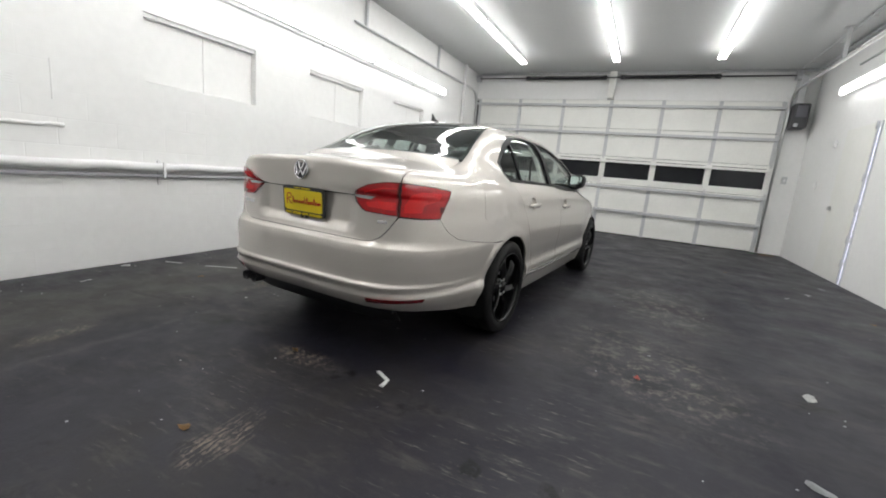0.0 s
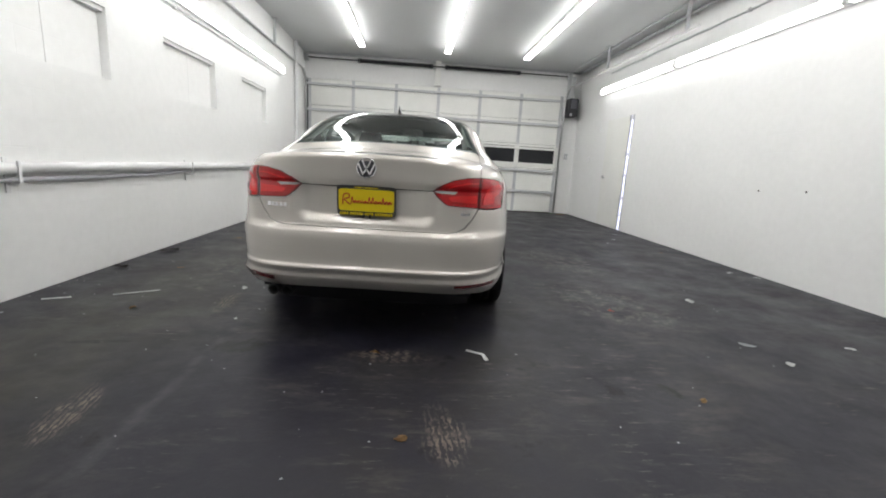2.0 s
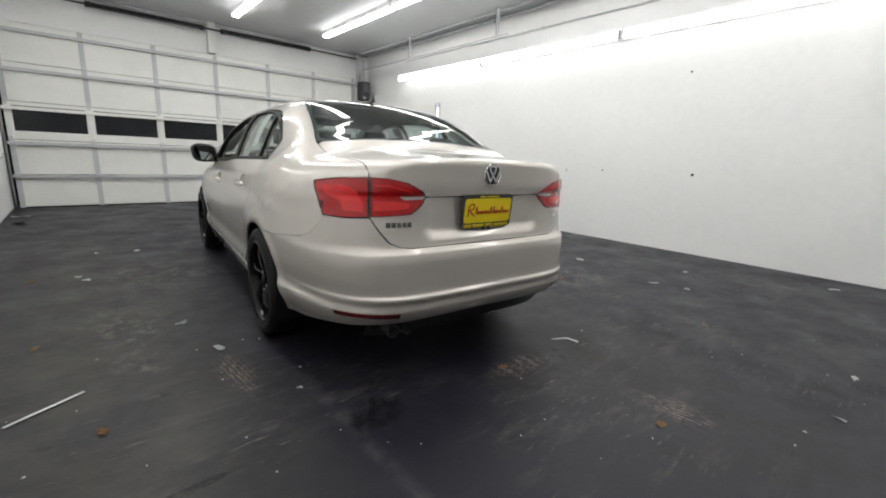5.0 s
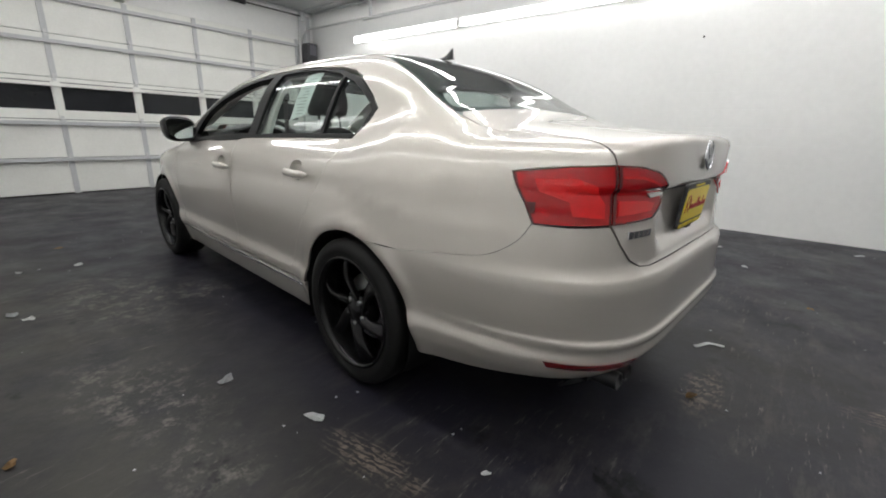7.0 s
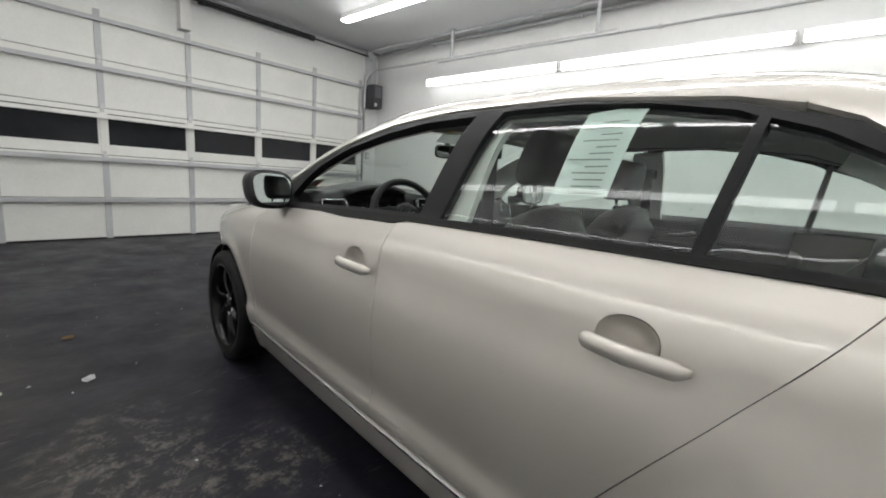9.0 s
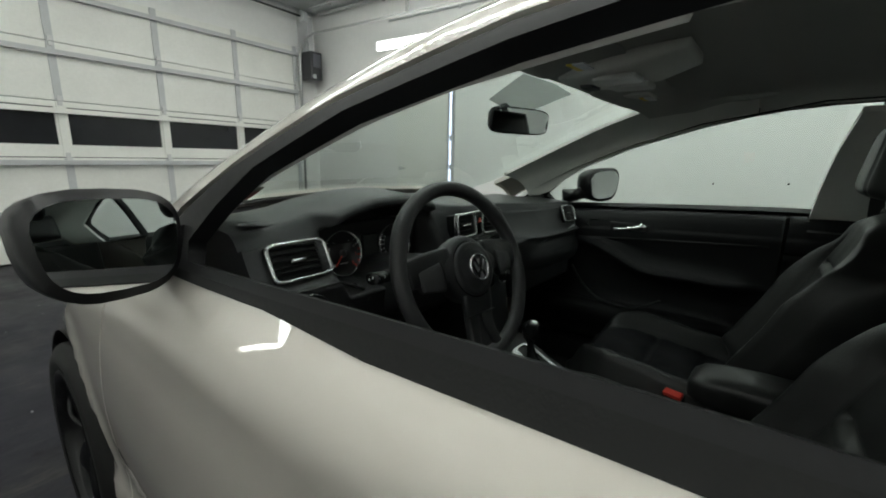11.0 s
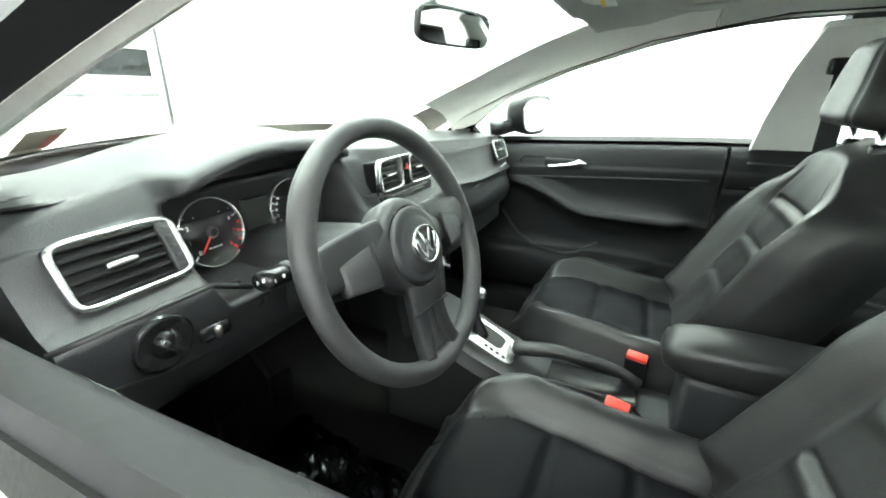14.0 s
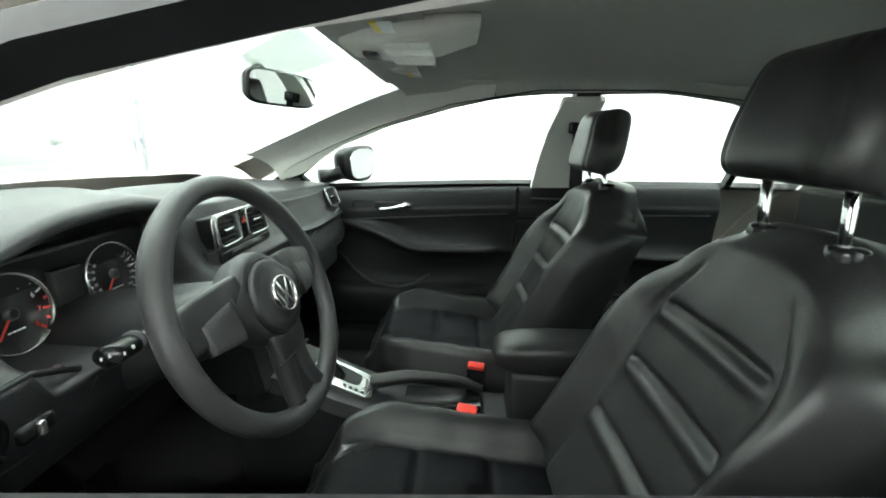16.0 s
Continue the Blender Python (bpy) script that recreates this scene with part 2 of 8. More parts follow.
LAMPRED = mat("red_lens", (0.44, 0.002, 0.005), 0.22, vary=0.06, coat=0.8, spec=0.3)
LAMPDARK = mat("dark_red_lens", (0.11, 0.003, 0.005), 0.12, vary=0.06, coat=1.0)
LAMPDEEP = mat("deep_red_lens", (0.72, 0.012, 0.014), 0.22, vary=0.06, coat=0.8, spec=0.3)
LAMPCLR = mat("clear_lens", (0.75, 0.6, 0.6), 0.1, metal=0.5, coat=1.0)
RIMB = mat("satin_black_alloy", (0.006, 0.006, 0.0065), 0.22, metal=0.0, vary=0.1, spec=0.35)
STEEL = mat("brushed_steel", (0.5, 0.5, 0.5), 0.35, metal=1.0)
YELLOW = mat("yellow_plate", (0.80, 0.62, 0.02), 0.35, vary=0.03)
REDINK = mat("red_ink", (0.45, 0.02, 0.015), 0.4, vary=0.03)


# ------------------------------------------------------------ mesh helpers
def part(name, bm, material, parent=None, label="", smooth=True, at=None):
    me = bpy.data.meshes.new(name)
    bm.to_mesh(me)
    bm.free()
    return link(name, me, material, parent, label, smooth, at)


def link(name, me, material, parent=None, label="", smooth=True, at=None):
    if not me.materials:
        me.materials.append(material)
    if smooth:
        me.shade_smooth()
    ob = new(name, me)
    if parent is not None:
        ob.parent = parent
    if at is not None:
        ob.matrix_basis = at
    if label:
        ob["label"] = label
    return ob


def box(bm, lo, hi, bevel=0.0, seg=2, m=None):
    """A box between two corners, bevelled."""
    lo, hi = Vector(lo), Vector(hi)
    r = bmesh.ops.create_cube(bm, size=1)
    vs = r["verts"]
    for v in vs:
        v.co = Vector([(lo[i] + hi[i]) / 2 + v.co[i] * (hi[i] - lo[i]) for i in range(3)])
    if bevel:
        es = list({e for v in vs for e in v.link_edges})
        r = bmesh.ops.bevel(bm, geom=es, offset=bevel, segments=seg, affect="EDGES", profile=0.6)
        vs = list({v for f in r["faces"] for v in f.verts} | {v for v in vs if v.is_valid})
    if m is not None:
        bmesh.ops.transform(bm, matrix=m, verts=vs)
    return vs


def cyl(bm, a, b, r, r2=None, seg=16, cap=True):
    """A cylinder or cone from a to b."""
    a, b = Vector(a), Vector(b)
    d = b - a
    m = Matrix.Translation((a + b) / 2) @ d.to_track_quat("Z", "Y").to_matrix().to_4x4()
    return bmesh.ops.create_cone(bm, cap_ends=cap, segments=seg, radius1=r, radius2=r if r2 is None else r2,
                                 depth=d.length, matrix=m)["verts"]


def spline(pts, n=8):
    """Catmull-Rom points through pts."""
    P = [Vector(p) for p in pts]
    P = [P[0] * 2 - P[1]] + P + [P[-1] * 2 - P[-2]]
    out = []
    for i in range(1, len(P) - 2):
        a, b, c, d = P[i - 1:i + 3]
        for k in range(n):
            t = k / n
            out.append(0.5 * ((2 * b) + (c - a) * t + (2 * a - 5 * b + 4 * c - d) * t * t + (3 * b - a - 3 * c + d) * t ** 3))
    out.append(P[-2].copy())
    return out


def tube(bm, pts, r, seg=8, closed=False, flat=1.0, up=(0, 0, 1), cap=True):
    """A tube along pts; r is a number or one radius a point; flat squeezes it along up."""
    P = [Vector(p) for p in pts]
    n = len(P)
    rings = []
    for i in range(n):
        t = (P[(i + 1) % n] - P[i - 1]) if closed else (P[min(i + 1, n - 1)] - P[max(i - 1, 0)])
        t.normalize()
        u = Vector(up)
        s = t.cross(u)
        if s.length < 1e-4:
            s = t.cross(Vector((1, 0, 0)))
        s.normalize()
        u = s.cross(t)
        rr = r[i] if isinstance(r, (list, tuple)) else r
        rings.append([bm.verts.new(P[i] + s * (math.cos(2 * math.pi * k / seg) * rr) + u * (math.sin(2 * math.pi * k / seg) * rr * flat))
                      for k in range(seg)])
    for i in range(n if closed else n - 1):
        A, B = rings[i], rings[(i + 1) % n]
        for k in range(seg):
            bm.faces.new((A[k], A[(k + 1) % seg], B[(k + 1) % seg], B[k]))
    if cap and not closed:
        bm.faces.new(rings[0][::-1])
        bm.faces.new(rings[-1])
    return rings


def lathe(bm, prof, seg=48, m=None):
    """Turns (radius, height) round z; m then moves it."""
    rings = []
    for r, z in prof:
        rings.append([bm.verts.new((r * math.cos(2 * math.pi * k / seg), r * math.sin(2 * math.pi * k / seg), z)) for k in range(seg)])
    for A, B in zip(rings, rings[1:]):
        for k in range(seg):
            bm.faces.new((A[k], A[(k + 1) % seg], B[(k + 1) % seg], B[k]))
    vs = [v for r in rings for v in r]
    if m is not None:
        bmesh.ops.transform(bm, matrix=m, verts=vs)
    return rings


def extrude_poly(bm, pts, depth, m=None, bevel=0.0, seg=2):
    """A flat outline in xy, given depth along z, with rounded edges."""
    vs = [bm.verts.new((p[0], p[1], 0)) for p in pts]
    f = bm.faces.new(vs)
    r = bmesh.ops.extrude_face_region(bm, geom=[f])
    top = [g for g in r["geom"] if isinstance(g, bmesh.types.BMVert)]
    for v in top:
        v.co.z += depth
    allv = vs + top
    if bevel:
        es = [e for e in {e for v in top for e in v.link_edges} if all(v in top for v in e.verts)]
        r = bmesh.ops.bevel(bm, geom=es, offset=bevel, segments=seg, affect="EDGES", profile=0.6)
        allv = [v for v in allv if v.is_valid] + [v for f2 in r["faces"] for v in f2.verts]
        allv = list(set(allv))
    if m is not None:
        bmesh.ops.transform(bm, matrix=m, verts=allv)
    return allv


def words(name, text, size, material, parent, m, depth=0.0006, shear=0.0, align="CENTER", stretch=1.0):
    """Letters of the built-in font as a mesh."""
    cu = bpy.data.curves.new(name, "FONT")
    cu.body, cu.size, cu.extrude, cu.shear = text, size, depth, shear
    cu.align_x, cu.align_y = align, "CENTER"
    tmp = bpy.data.objects.new(name, cu)
    scene.collection.objects.link(tmp)
    me = bpy.data.meshes.new_from_object(tmp.evaluated_get(bpy.context.evaluated_depsgraph_get()))
    bpy.data.objects.remove(tmp)
    bpy.data.curves.remove(cu)
    me.name = name
    me.transform(Matrix.Diagonal((stretch, 1, 1, 1)))
    me.materials.clear()
    return link(name, me, material, parent, "", False, m)


def thing(name, m=None, **tags):
    ob = new(name)
    if m is not None:
        ob.matrix_basis = m
    return tagged(ob, **tags)


# ------------------------------------------------------------ the garage
XL, XR, YD, YB, ZC = -2.38, 4.27, 8.36, -5.5, 3.44


def slab(name, lo, hi, material, label, kind="structure", category="", smooth=False):
    bm = bmesh.new()
    box(bm, lo, hi)
    return tagged(part(name, bm, material, None, "", smooth), label, category or name.split("_")[0], kind=kind)


def build_garage():
    slab("floor", (XL - 0.3, YB - 0.3, -0.2), (XR + 0.3, YD + 0.35, 0), FLOOR, "dark grey painted concrete garage floor, scuffed and dirty")
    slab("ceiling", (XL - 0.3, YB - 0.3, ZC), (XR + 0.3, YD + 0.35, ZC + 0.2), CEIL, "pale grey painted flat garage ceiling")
    bm = bmesh.new()
    box(bm, (XR, YB, 0), (XR + 0.25, 5.600, ZC))
    box(bm, (XR, 5.672, 0), (XR + 0.25, YD + 0.1, ZC))
    box(bm, (XR, 5.600, 2.16), (XR + 0.25, 5.672, ZC))
    box(bm, (XR + 0.16, 5.600, 0), (XR + 0.25, 5.672, 2.16))
    bmesh.ops.remove_doubles(bm, verts=bm.verts, dist=1e-5)
    tagged(part("wall_right", bm, WHITE_L, None, "", False), "white painted concrete block wall with faint joints", "wall", kind="structure")
    slab("wall_back", (XL - 0.25, YB - 0.25, 0), (XR + 0.25, YB, ZC), WHITE_F, "white painted concrete block wall closing the garage", category="wall")
    # left wall with three blocked-up window recesses
    recs = [(0.65, 1.81), (2.64, 3.78), (4.65, 5.70)]
    z0, z1 = 1.595, 2.17
    bm = bmesh.new()
    ys = [YB] + [y for r in recs for y in r] + [YD + 0.1]
    for i in range(len(ys) - 1):
        a, b = ys[i], ys[i + 1]
        if i % 2 == 0:
            box(bm, (XL - 0.25, a, 0), (XL, b, ZC))
        else:
            box(bm, (XL - 0.25, a, 0), (XL, b, z0))
            box(bm, (XL - 0.25, a, z1), (XL, b, ZC))
            box(bm, (XL - 0.25, a, z0), (XL - 0.075, b, z1))
    bmesh.ops.remove_doubles(bm, verts=bm.verts, dist=1e-5)
    wl = tagged(part("wall_left", bm, WHITE_L, None, "", False), "white painted concrete block wall with three blocked-up windows", "wall", kind="structure")
    for a, b in recs:
        bm = bmesh.new()
        box(bm, (XL - 0.08, a + 0.02, z0 + 0.012), (XL - 0.062, (a + b) / 2 - 0.004, z1 - 0.04), 0.003)
        box(bm, (XL - 0.08, (a + b) / 2 + 0.004, z0 + 0.012), (XL - 0.064, b - 0.02, z1 - 0.04), 0.003)
        part("infill_panel", bm, WHITE_L, wl, "", False)
        bm = bmesh.new()
        box(bm, (XL - 0.07, a, z1 - 0.035), (XL - 0.02, b, z1 + 0.001), 0.004)
        part("lintel", bm, WHITE_L, wl, "", False)
    # front wall round the overhead door
    slab("wall_front", (XL - 0.25, YD + 0.06, 2.88), (XR + 0.25, YD + 0.3, ZC), WHITE_F, "white painted wall above the overhead door", category="wall")
    slab("wall_front_side", (3.83, YD + 0.06, 0), (XR + 0.25, YD + 0.3, 2.88), WHITE_F, "white painted wall beside the overhead door", category="wall")
    # overhead door
    d = thing("overhead_door", label="white sectional overhead garage door with a dark window row", category="garage door", kind="structure")
    x0, x1 = -2.32, 3.83
    zs = [0.0, 0.545, 1.10, 1.69, 2.28, 2.87]
    pitch = 1.011
    posts = [-2.265 + pitch * i for i in range(7)]
    for i in range(5):
        a, b = zs[i] + 0.004, zs[i + 1] - 0.004
        for k in range(6):
            p, q = posts[k] + 0.055, posts[k + 1] - 0.055
            bm = bmesh.new()
            if i == 2:
                box(bm, (posts[k], YD, a), (posts[k + 1], YD + 0.045, a + 0.13), 0.004)
                box(bm, (posts[k], YD, b - 0.06), (posts[k + 1], YD + 0.045, b), 0.004)
                box(bm, (posts[k], YD, a + 0.13), (p, YD + 0.045, b - 0.06))
                box(bm, (q, YD, a + 0.13), (posts[k + 1], YD + 0.045, b - 0.06))
                part("door_panel", bm, DOORW, d, "", False)
                bm = bmesh.new()
                box(bm, (p - 0.01, YD + 0.018, a + 0.12), (q + 0.01, YD + 0.024, b - 0.05))
                part("pane", bm, NIGHT, d, "dark night-time window pane", False)
            else:
                box(bm, (posts[k] + 0.003, YD, a), (posts[k + 1] - 0.003, YD + 0.045, b), 0.004)
                part("door_panel", bm, DOORW, d, "", False)
        for k in range(7):
            bm = bmesh.new()
            w = 0.035
            c = min(max(posts[k], x0 + w), x1 - w)
            box(bm, (c - w, YD - 0.014, a), (c + w, YD - 0.002, b), 0.003)
            part("stile", bm, GREYP if i != 2 else DOORW, d, "", False)
    for z in (0.52, 1.045, 1.585, 2.17, 2.745):
        bm = bmesh.new()
        box(bm, (x0, YD - 0.07, z - 0.025), (x1, YD - 0.015, z - 0.018), 0.002)
        box(bm, (x0, YD - 0.07, z + 0.018), (x1, YD - 0.015, z + 0.025), 0.002)
        box(bm, (x0, YD - 0.072, z - 0.025), (x1, YD - 0.066, z + 0.025), 0.002)
        part("strut", bm, GREYP if z != 1.585 else DOORW, d, "horizontal steel stiffening strut", False)
    for z in (0.545, 1.10, 1.69, 2.28):
        for k in range(7):
            bm = bmesh.new()
            c = min(max(posts[k], x0 + 0.03), x1 - 0.03)
            box(bm, (c - 0.02, YD - 0.03, z - 0.05), (c + 0.02, YD - 0.012, z + 0.05), 0.003)
            cyl(bm, (c - 0.028, YD - 0.03, z), (c + 0.028, YD - 0.03, z), 0.008, seg=8)
            part("hinge", bm, GALV, d, "", False)
    bm = bmesh.new()
    box(bm, (x0, YD - 0.01, 0.0), (x1, YD + 0.04, 0.02), 0.004)
    part("bottom_seal", bm, RUBBER, d, "black rubber bottom seal", False)
    # vertical and overhead tracks
    for s, x in ((-1, x0 - 0.02), (1, x1 + 0.03)):
        tr = thing("door_track", label="galvanised steel roller track bending up under the ceiling", category="door track", group="door tracks")
        bm = bmesh.new()
        P = [(x, YD - 0.06, 0.02), (x, YD - 0.06, 2.66)] + [(x, YD - 0.06 - 0.36 * (1 - math.cos(a)), 2.66 + 0.36 * math.sin(a)) for a in (0.3, 0.6, 0.9, 1.2, 1.5)] + [(x, YD - 4.9, 3.02)]
        tube(bm, P, 0.028, 6, flat=0.6)
        part("rail", bm, GALV, tr, "", True)
        for y in (3.72, 6.1):
            bm = bmesh.new()
            box(bm, (x - 0.02, y - 0.02, 3.01), (x + 0.02, y + 0.02, ZC), 0.003)
            box(bm, (x - 0.07, y - 0.05, ZC - 0.012), (x + 0.07, y + 0.05, ZC), 0.003)
            part("hanger", bm, GREYP, tr, "", False)
    # torsion spring shaft
    sh = thing("torsion_spring_shaft", label="dark torsion springs on a steel shaft above the door", category="door spring")
    zz, yy = 3.30, YD - 0.14
    bm = bmesh.new()
    cyl(bm, (x0 - 0.02, yy, zz), (x1 + 0.1, yy, zz), 0.014, seg=10)
    part("shaft", bm, DARKST, sh)
    for a, b in ((-1.10, 0.56), (0.92, 2.64)):
        bm = bmesh.new()
        n = 46
        P = []
        for i in range(n * 8 + 1):
            t = i / (n * 8)
            P.append((a + (b - a) * t, yy + 0.036 * math.cos(2 * math.pi * n * t), zz + 0.036 * math.sin(2 * math.pi * n * t)))
        tube(bm, P, 0.0125, 5, up=(1, 0, 0))
        part("spring", bm, DARKST, sh, "black coil spring")
        for e in (a, b):
            bm = bmesh.new()
            cyl(bm, (e - 0.04, yy, zz), (e + 0.04, yy, zz), 0.047, seg=16)
            part("spring_cone", bm, DARKPL, sh)
    bm = bmesh.new()
    box(bm, (0.66, YD - 0.10, 2.89), (0.79, YD + 0.06, ZC), 0.004)
    part("centre_bracket", bm, DOORW, sh, "white painted centre post", False)
    for x in (x0 + 0.02, x1 + 0.05):
        bm = bmesh.new()
        lathe(bm, [(0.0, -0.04), (0.085, -0.04), (0.09, -0.03), (0.07, -0.02), (0.07, 0.02), (0.09, 0.03), (0.085, 0.04), (0, 0.04)], 20, pose(x, yy, zz, 0, 90, 0))
        part("cable_drum", bm, GREYP, sh)
    # opener beside the door
    op = thing("door_opener", label="dark grey jackshaft door opener box beside the door", category="door opener")
    bm = bmesh.new()
    box(bm, (3.90, YD - 0.28, 2.37), (4.13, YD + 0.03, 2.80), 0.03, 3)
    part("housing", bm, DARKPL, op)
    bm = bmesh.new()
    box(bm, (3.94, YD - 0.292, 2.56), (4.09, YD - 0.278, 2.76), 0.01)
    part("cover", bm, mat("opener_cover", (0.12, 0.12, 0.14), 0.35), op)
    bm = bmesh.new()
    box(bm, (3.93, YD - 0.29, 2.39), (3.99, YD - 0.275, 2.45), 0.004)
    part("button", bm, GREYP, op)
    bm = bmesh.new()
    box(bm, (3.92, YD - 0.2, 2.78), (4.02, YD + 0.06, 3.3), 0.006)
    part("mount", bm, GREYP, op, "", False)


def ceiling_lamp(x, y0, y1, z, wall=0):
    """A bare double fluorescent strip; wall -1 or 1 hangs it on that side wall."""
    L = thing("strip_light", label="glowing white fluorescent strip light", category="strip light",
              group="wall strip lights" if wall else "ceiling strip lights")
    bm = bmesh.new()
    if wall:
        s = wall
        box(bm, (x + min(0, s * 0.1), y0, z - 0.035), (x + max(0, s * 0.1), y1, z + 0.05), 0.006)
        part("housing", bm, LAMPW, L, "", False)
        # added sheet keeps the tubes' upward light off the wall
        bm = bmesh.new()
        box(bm, (x + min(s * 0.1, -s * 0.05), y0, z + 0.064), (x + max(s * 0.1, -s * 0.05), y1, z + 0.068), 0.001)
        part("reflector", bm, LAMPW, L, "white sheet added over the tubes to shade the wall above", False)
        for k, dz in ((0, -0.03), (1, 0.035)):
            bm = bmesh.new()
            cyl(bm, (x - s * 0.018, y0 + 0.03, z + dz), (x - s * 0.018, y1 - 0.03, z + dz), 0.026, seg=12)
            part("tube", bm, TUBE_W, L, "lit fluorescent tube")
    else:
        box(bm, (x - 0.055, y0, z + 0.03), (x + 0.055, y1, ZC), 0.006)
        part("housing", bm, LAMPW, L, "", False)
        for dx in (-0.034, 0.034):
            bm = bmesh.new()
            cyl(bm, (x + dx, y0 + 0.03, z + 0.018), (x + dx, y1 - 0.03, z + 0.018), 0.026, seg=12)
            part("tube", bm, TUBE, L, "lit fluorescent tube")
    for y in (y0, y1):
        bm = bmesh.new()
        if wall:
            box(bm, (x - wall * 0.01 - 0.04, y - 0.015, z - 0.05), (x - wall * 0.01 + 0.04, y + 0.015, z + 0.055), 0.008)
        else:
            box(bm, (x - 0.06, y - 0.015, z), (x + 0.06, y + 0.015, z + 0.05), 0.008)
        part("end_cap", bm, LAMPW, L, "", False)
    return L


build_garage()
for x in (-0.92, 0.855, 2.53):
    for a in (4.74, 2.30, -0.14, -2.58):
        ceiling_lamp(x, a, a + 2.40, ZC - 0.11)
for a in (4.36, 1.77, -0.82, -3.41):
    ceiling_lamp(XR - 0.1, a, a + 2.54, 2.755, 1)
for a in (3.86, 1.34, -1.18, -3.70):
    ceiling_lamp(XL + 0.1, a, a + 2.49, 2.61, -1)


# ------------------------------------------------------------ the car: body surfaces
# car frame: x to its right, y ahead from the rear bumper, z up
CAR = pose(0, 0, 0, 0, 0, -5.0)
YC, YFRONT = 2.22, 4.60


def curve1(pts):
    """A smooth monotone curve through (t, value) pairs."""
    T = [p[0] for p in pts]
    V = [p[1] for p in pts]
    n = len(T)
    h = [T[i + 1] - T[i] for i in range(n - 1)]
    d = [(V[i + 1] - V[i]) / h[i] for i in range(n - 1)]
    m = [d[0]] + [0.0] * (n - 2) + [d[-1]]
    for i in range(1, n - 1):
        if d[i - 1] * d[i] > 0:
            w1, w2 = 2 * h[i] + h[i - 1], h[i] + 2 * h[i - 1]
            m[i] = (w1 + w2) / (w1 / d[i - 1] + w2 / d[i])

    def f(t):
        if t <= T[0]:
            return V[0] + m[0] * (t - T[0])
        if t >= T[-1]:
            return V[-1] + m[-1] * (t - T[-1])
        i = 0
        while t > T[i + 1]:
            i += 1
        s = (t - T[i]) / h[i]
        a, b = 1 - s, s
        return (V[i] * (1 + 2 * s) * a * a + h[i] * m[i] * s * a * a + V[i + 1] * b * b * (3 - 2 * s) + h[i] * m[i + 1] * b * b * (s - 1))
    return f



# one skin for the whole body, given by the sign of hull(): lower body and greenhouse, each a rounded meeting of simple sheets
def tab(pts):
    """curve1, tabulated, for arrays."""
    f = curve1(pts)
    X = np.linspace(pts[0][0], pts[-1][0], 400)
    Y = np.array([f(x) for x in X])
    return lambda q: np.interp(q, X, Y)


HALF = tab([(0.10, 0.76), (0.22, 0.815), (0.30, 0.842), (0.36, 0.864), (0.395, 0.869), (0.445, 0.858), (0.55, 0.871), (0.65, 0.877), (0.76, 0.872), (0.84, 0.860), (0.89, 0.856), (0.93, 0.846), (0.97, 0.831), (1.02, 0.806), (1.15, 0.73)])
YR = tab([(0.10, 0.25), (0.25, 0.16), (0.31, 0.112), (0.345, 0.076), (0.378, 0.052), (0.396, 0.044), (0.404, 0.044), (0.414, 0.049), (0.43, 0.044), (0.450, 0.033), (0.458, 0.033), (0.472, 0.046), (0.53, 0.050), (0.61, 0.052), (0.652, 0.060), (0.672, 0.078), (0.69, 0.086), (0.72, 0.090), (0.86, 0.098), (0.90, 0.100), (0.913, 0.096), (0.924, 0.084), (1.00, 0.079), (1.08, 0.074), (1.2, 0.074)])
TOPC = tab([(-0.1, 1.062), (0.03, 1.071), (0.4, 1.102), (0.78, 1.128), (1.1, 1.128), (2.1, 1.10), (3.2, 1.06), (3.6, 1.03), (3.8, 0.998), (4.2, 0.925), (4.5, 0.83), (4.7, 0.70)])
TOPE = tab([(-0.1, 1.012), (0.03, 1.022), (0.4, 1.044), (0.8, 1.062), (1.16, 1.040), (2.08, 1.020), (3.17, 0.966), (3.6, 0.925), (4.2, 0.82), (4.5, 0.72), (4.7, 0.62)])
GX = tab([(0.3, 0.60), (0.6, 0.655), (0.8, 0.692), (1.1, 0.742), (1.5, 0.764), (2.1, 0.774), (2.7, 0.770), (3.1, 0.755), (3.4, 0.720), (3.7, 0.65), (4.0, 0.58)])
ROOFC = tab([(0.7, 1.33), (1.0, 1.395), (1.33, 1.438), (1.8, 1.457), (2.3, 1.450), (2.6, 1.424), (2.8, 1.39), (3.1, 1.32), (3.6, 1.15)])
REARG = tab([(0.2, 0.78), (0.5, 0.955), (0.78, 1.128), (0.9, 1.204), (1.1, 1.322), (1.33, 1.440), (1.6, 1.55), (2.2, 1.74)])
FRONTG = tab([(2.0, 1.68), (2.5, 1.50), (2.75, 1.402), (2.9, 1.338), (3.2, 1.207), (3.5, 1.082), (3.65, 1.020), (4.2, 0.78)])
YRA, YFA, ZAX, RARCH = 1.09, 3.741, 0.312, 0.360
ZWH = 0.317


def soft_max(a, b, k):
    h = np.maximum(k - np.abs(a - b), 0.0) / k
    return np.maximum(a, b) + h * h * k * 0.25


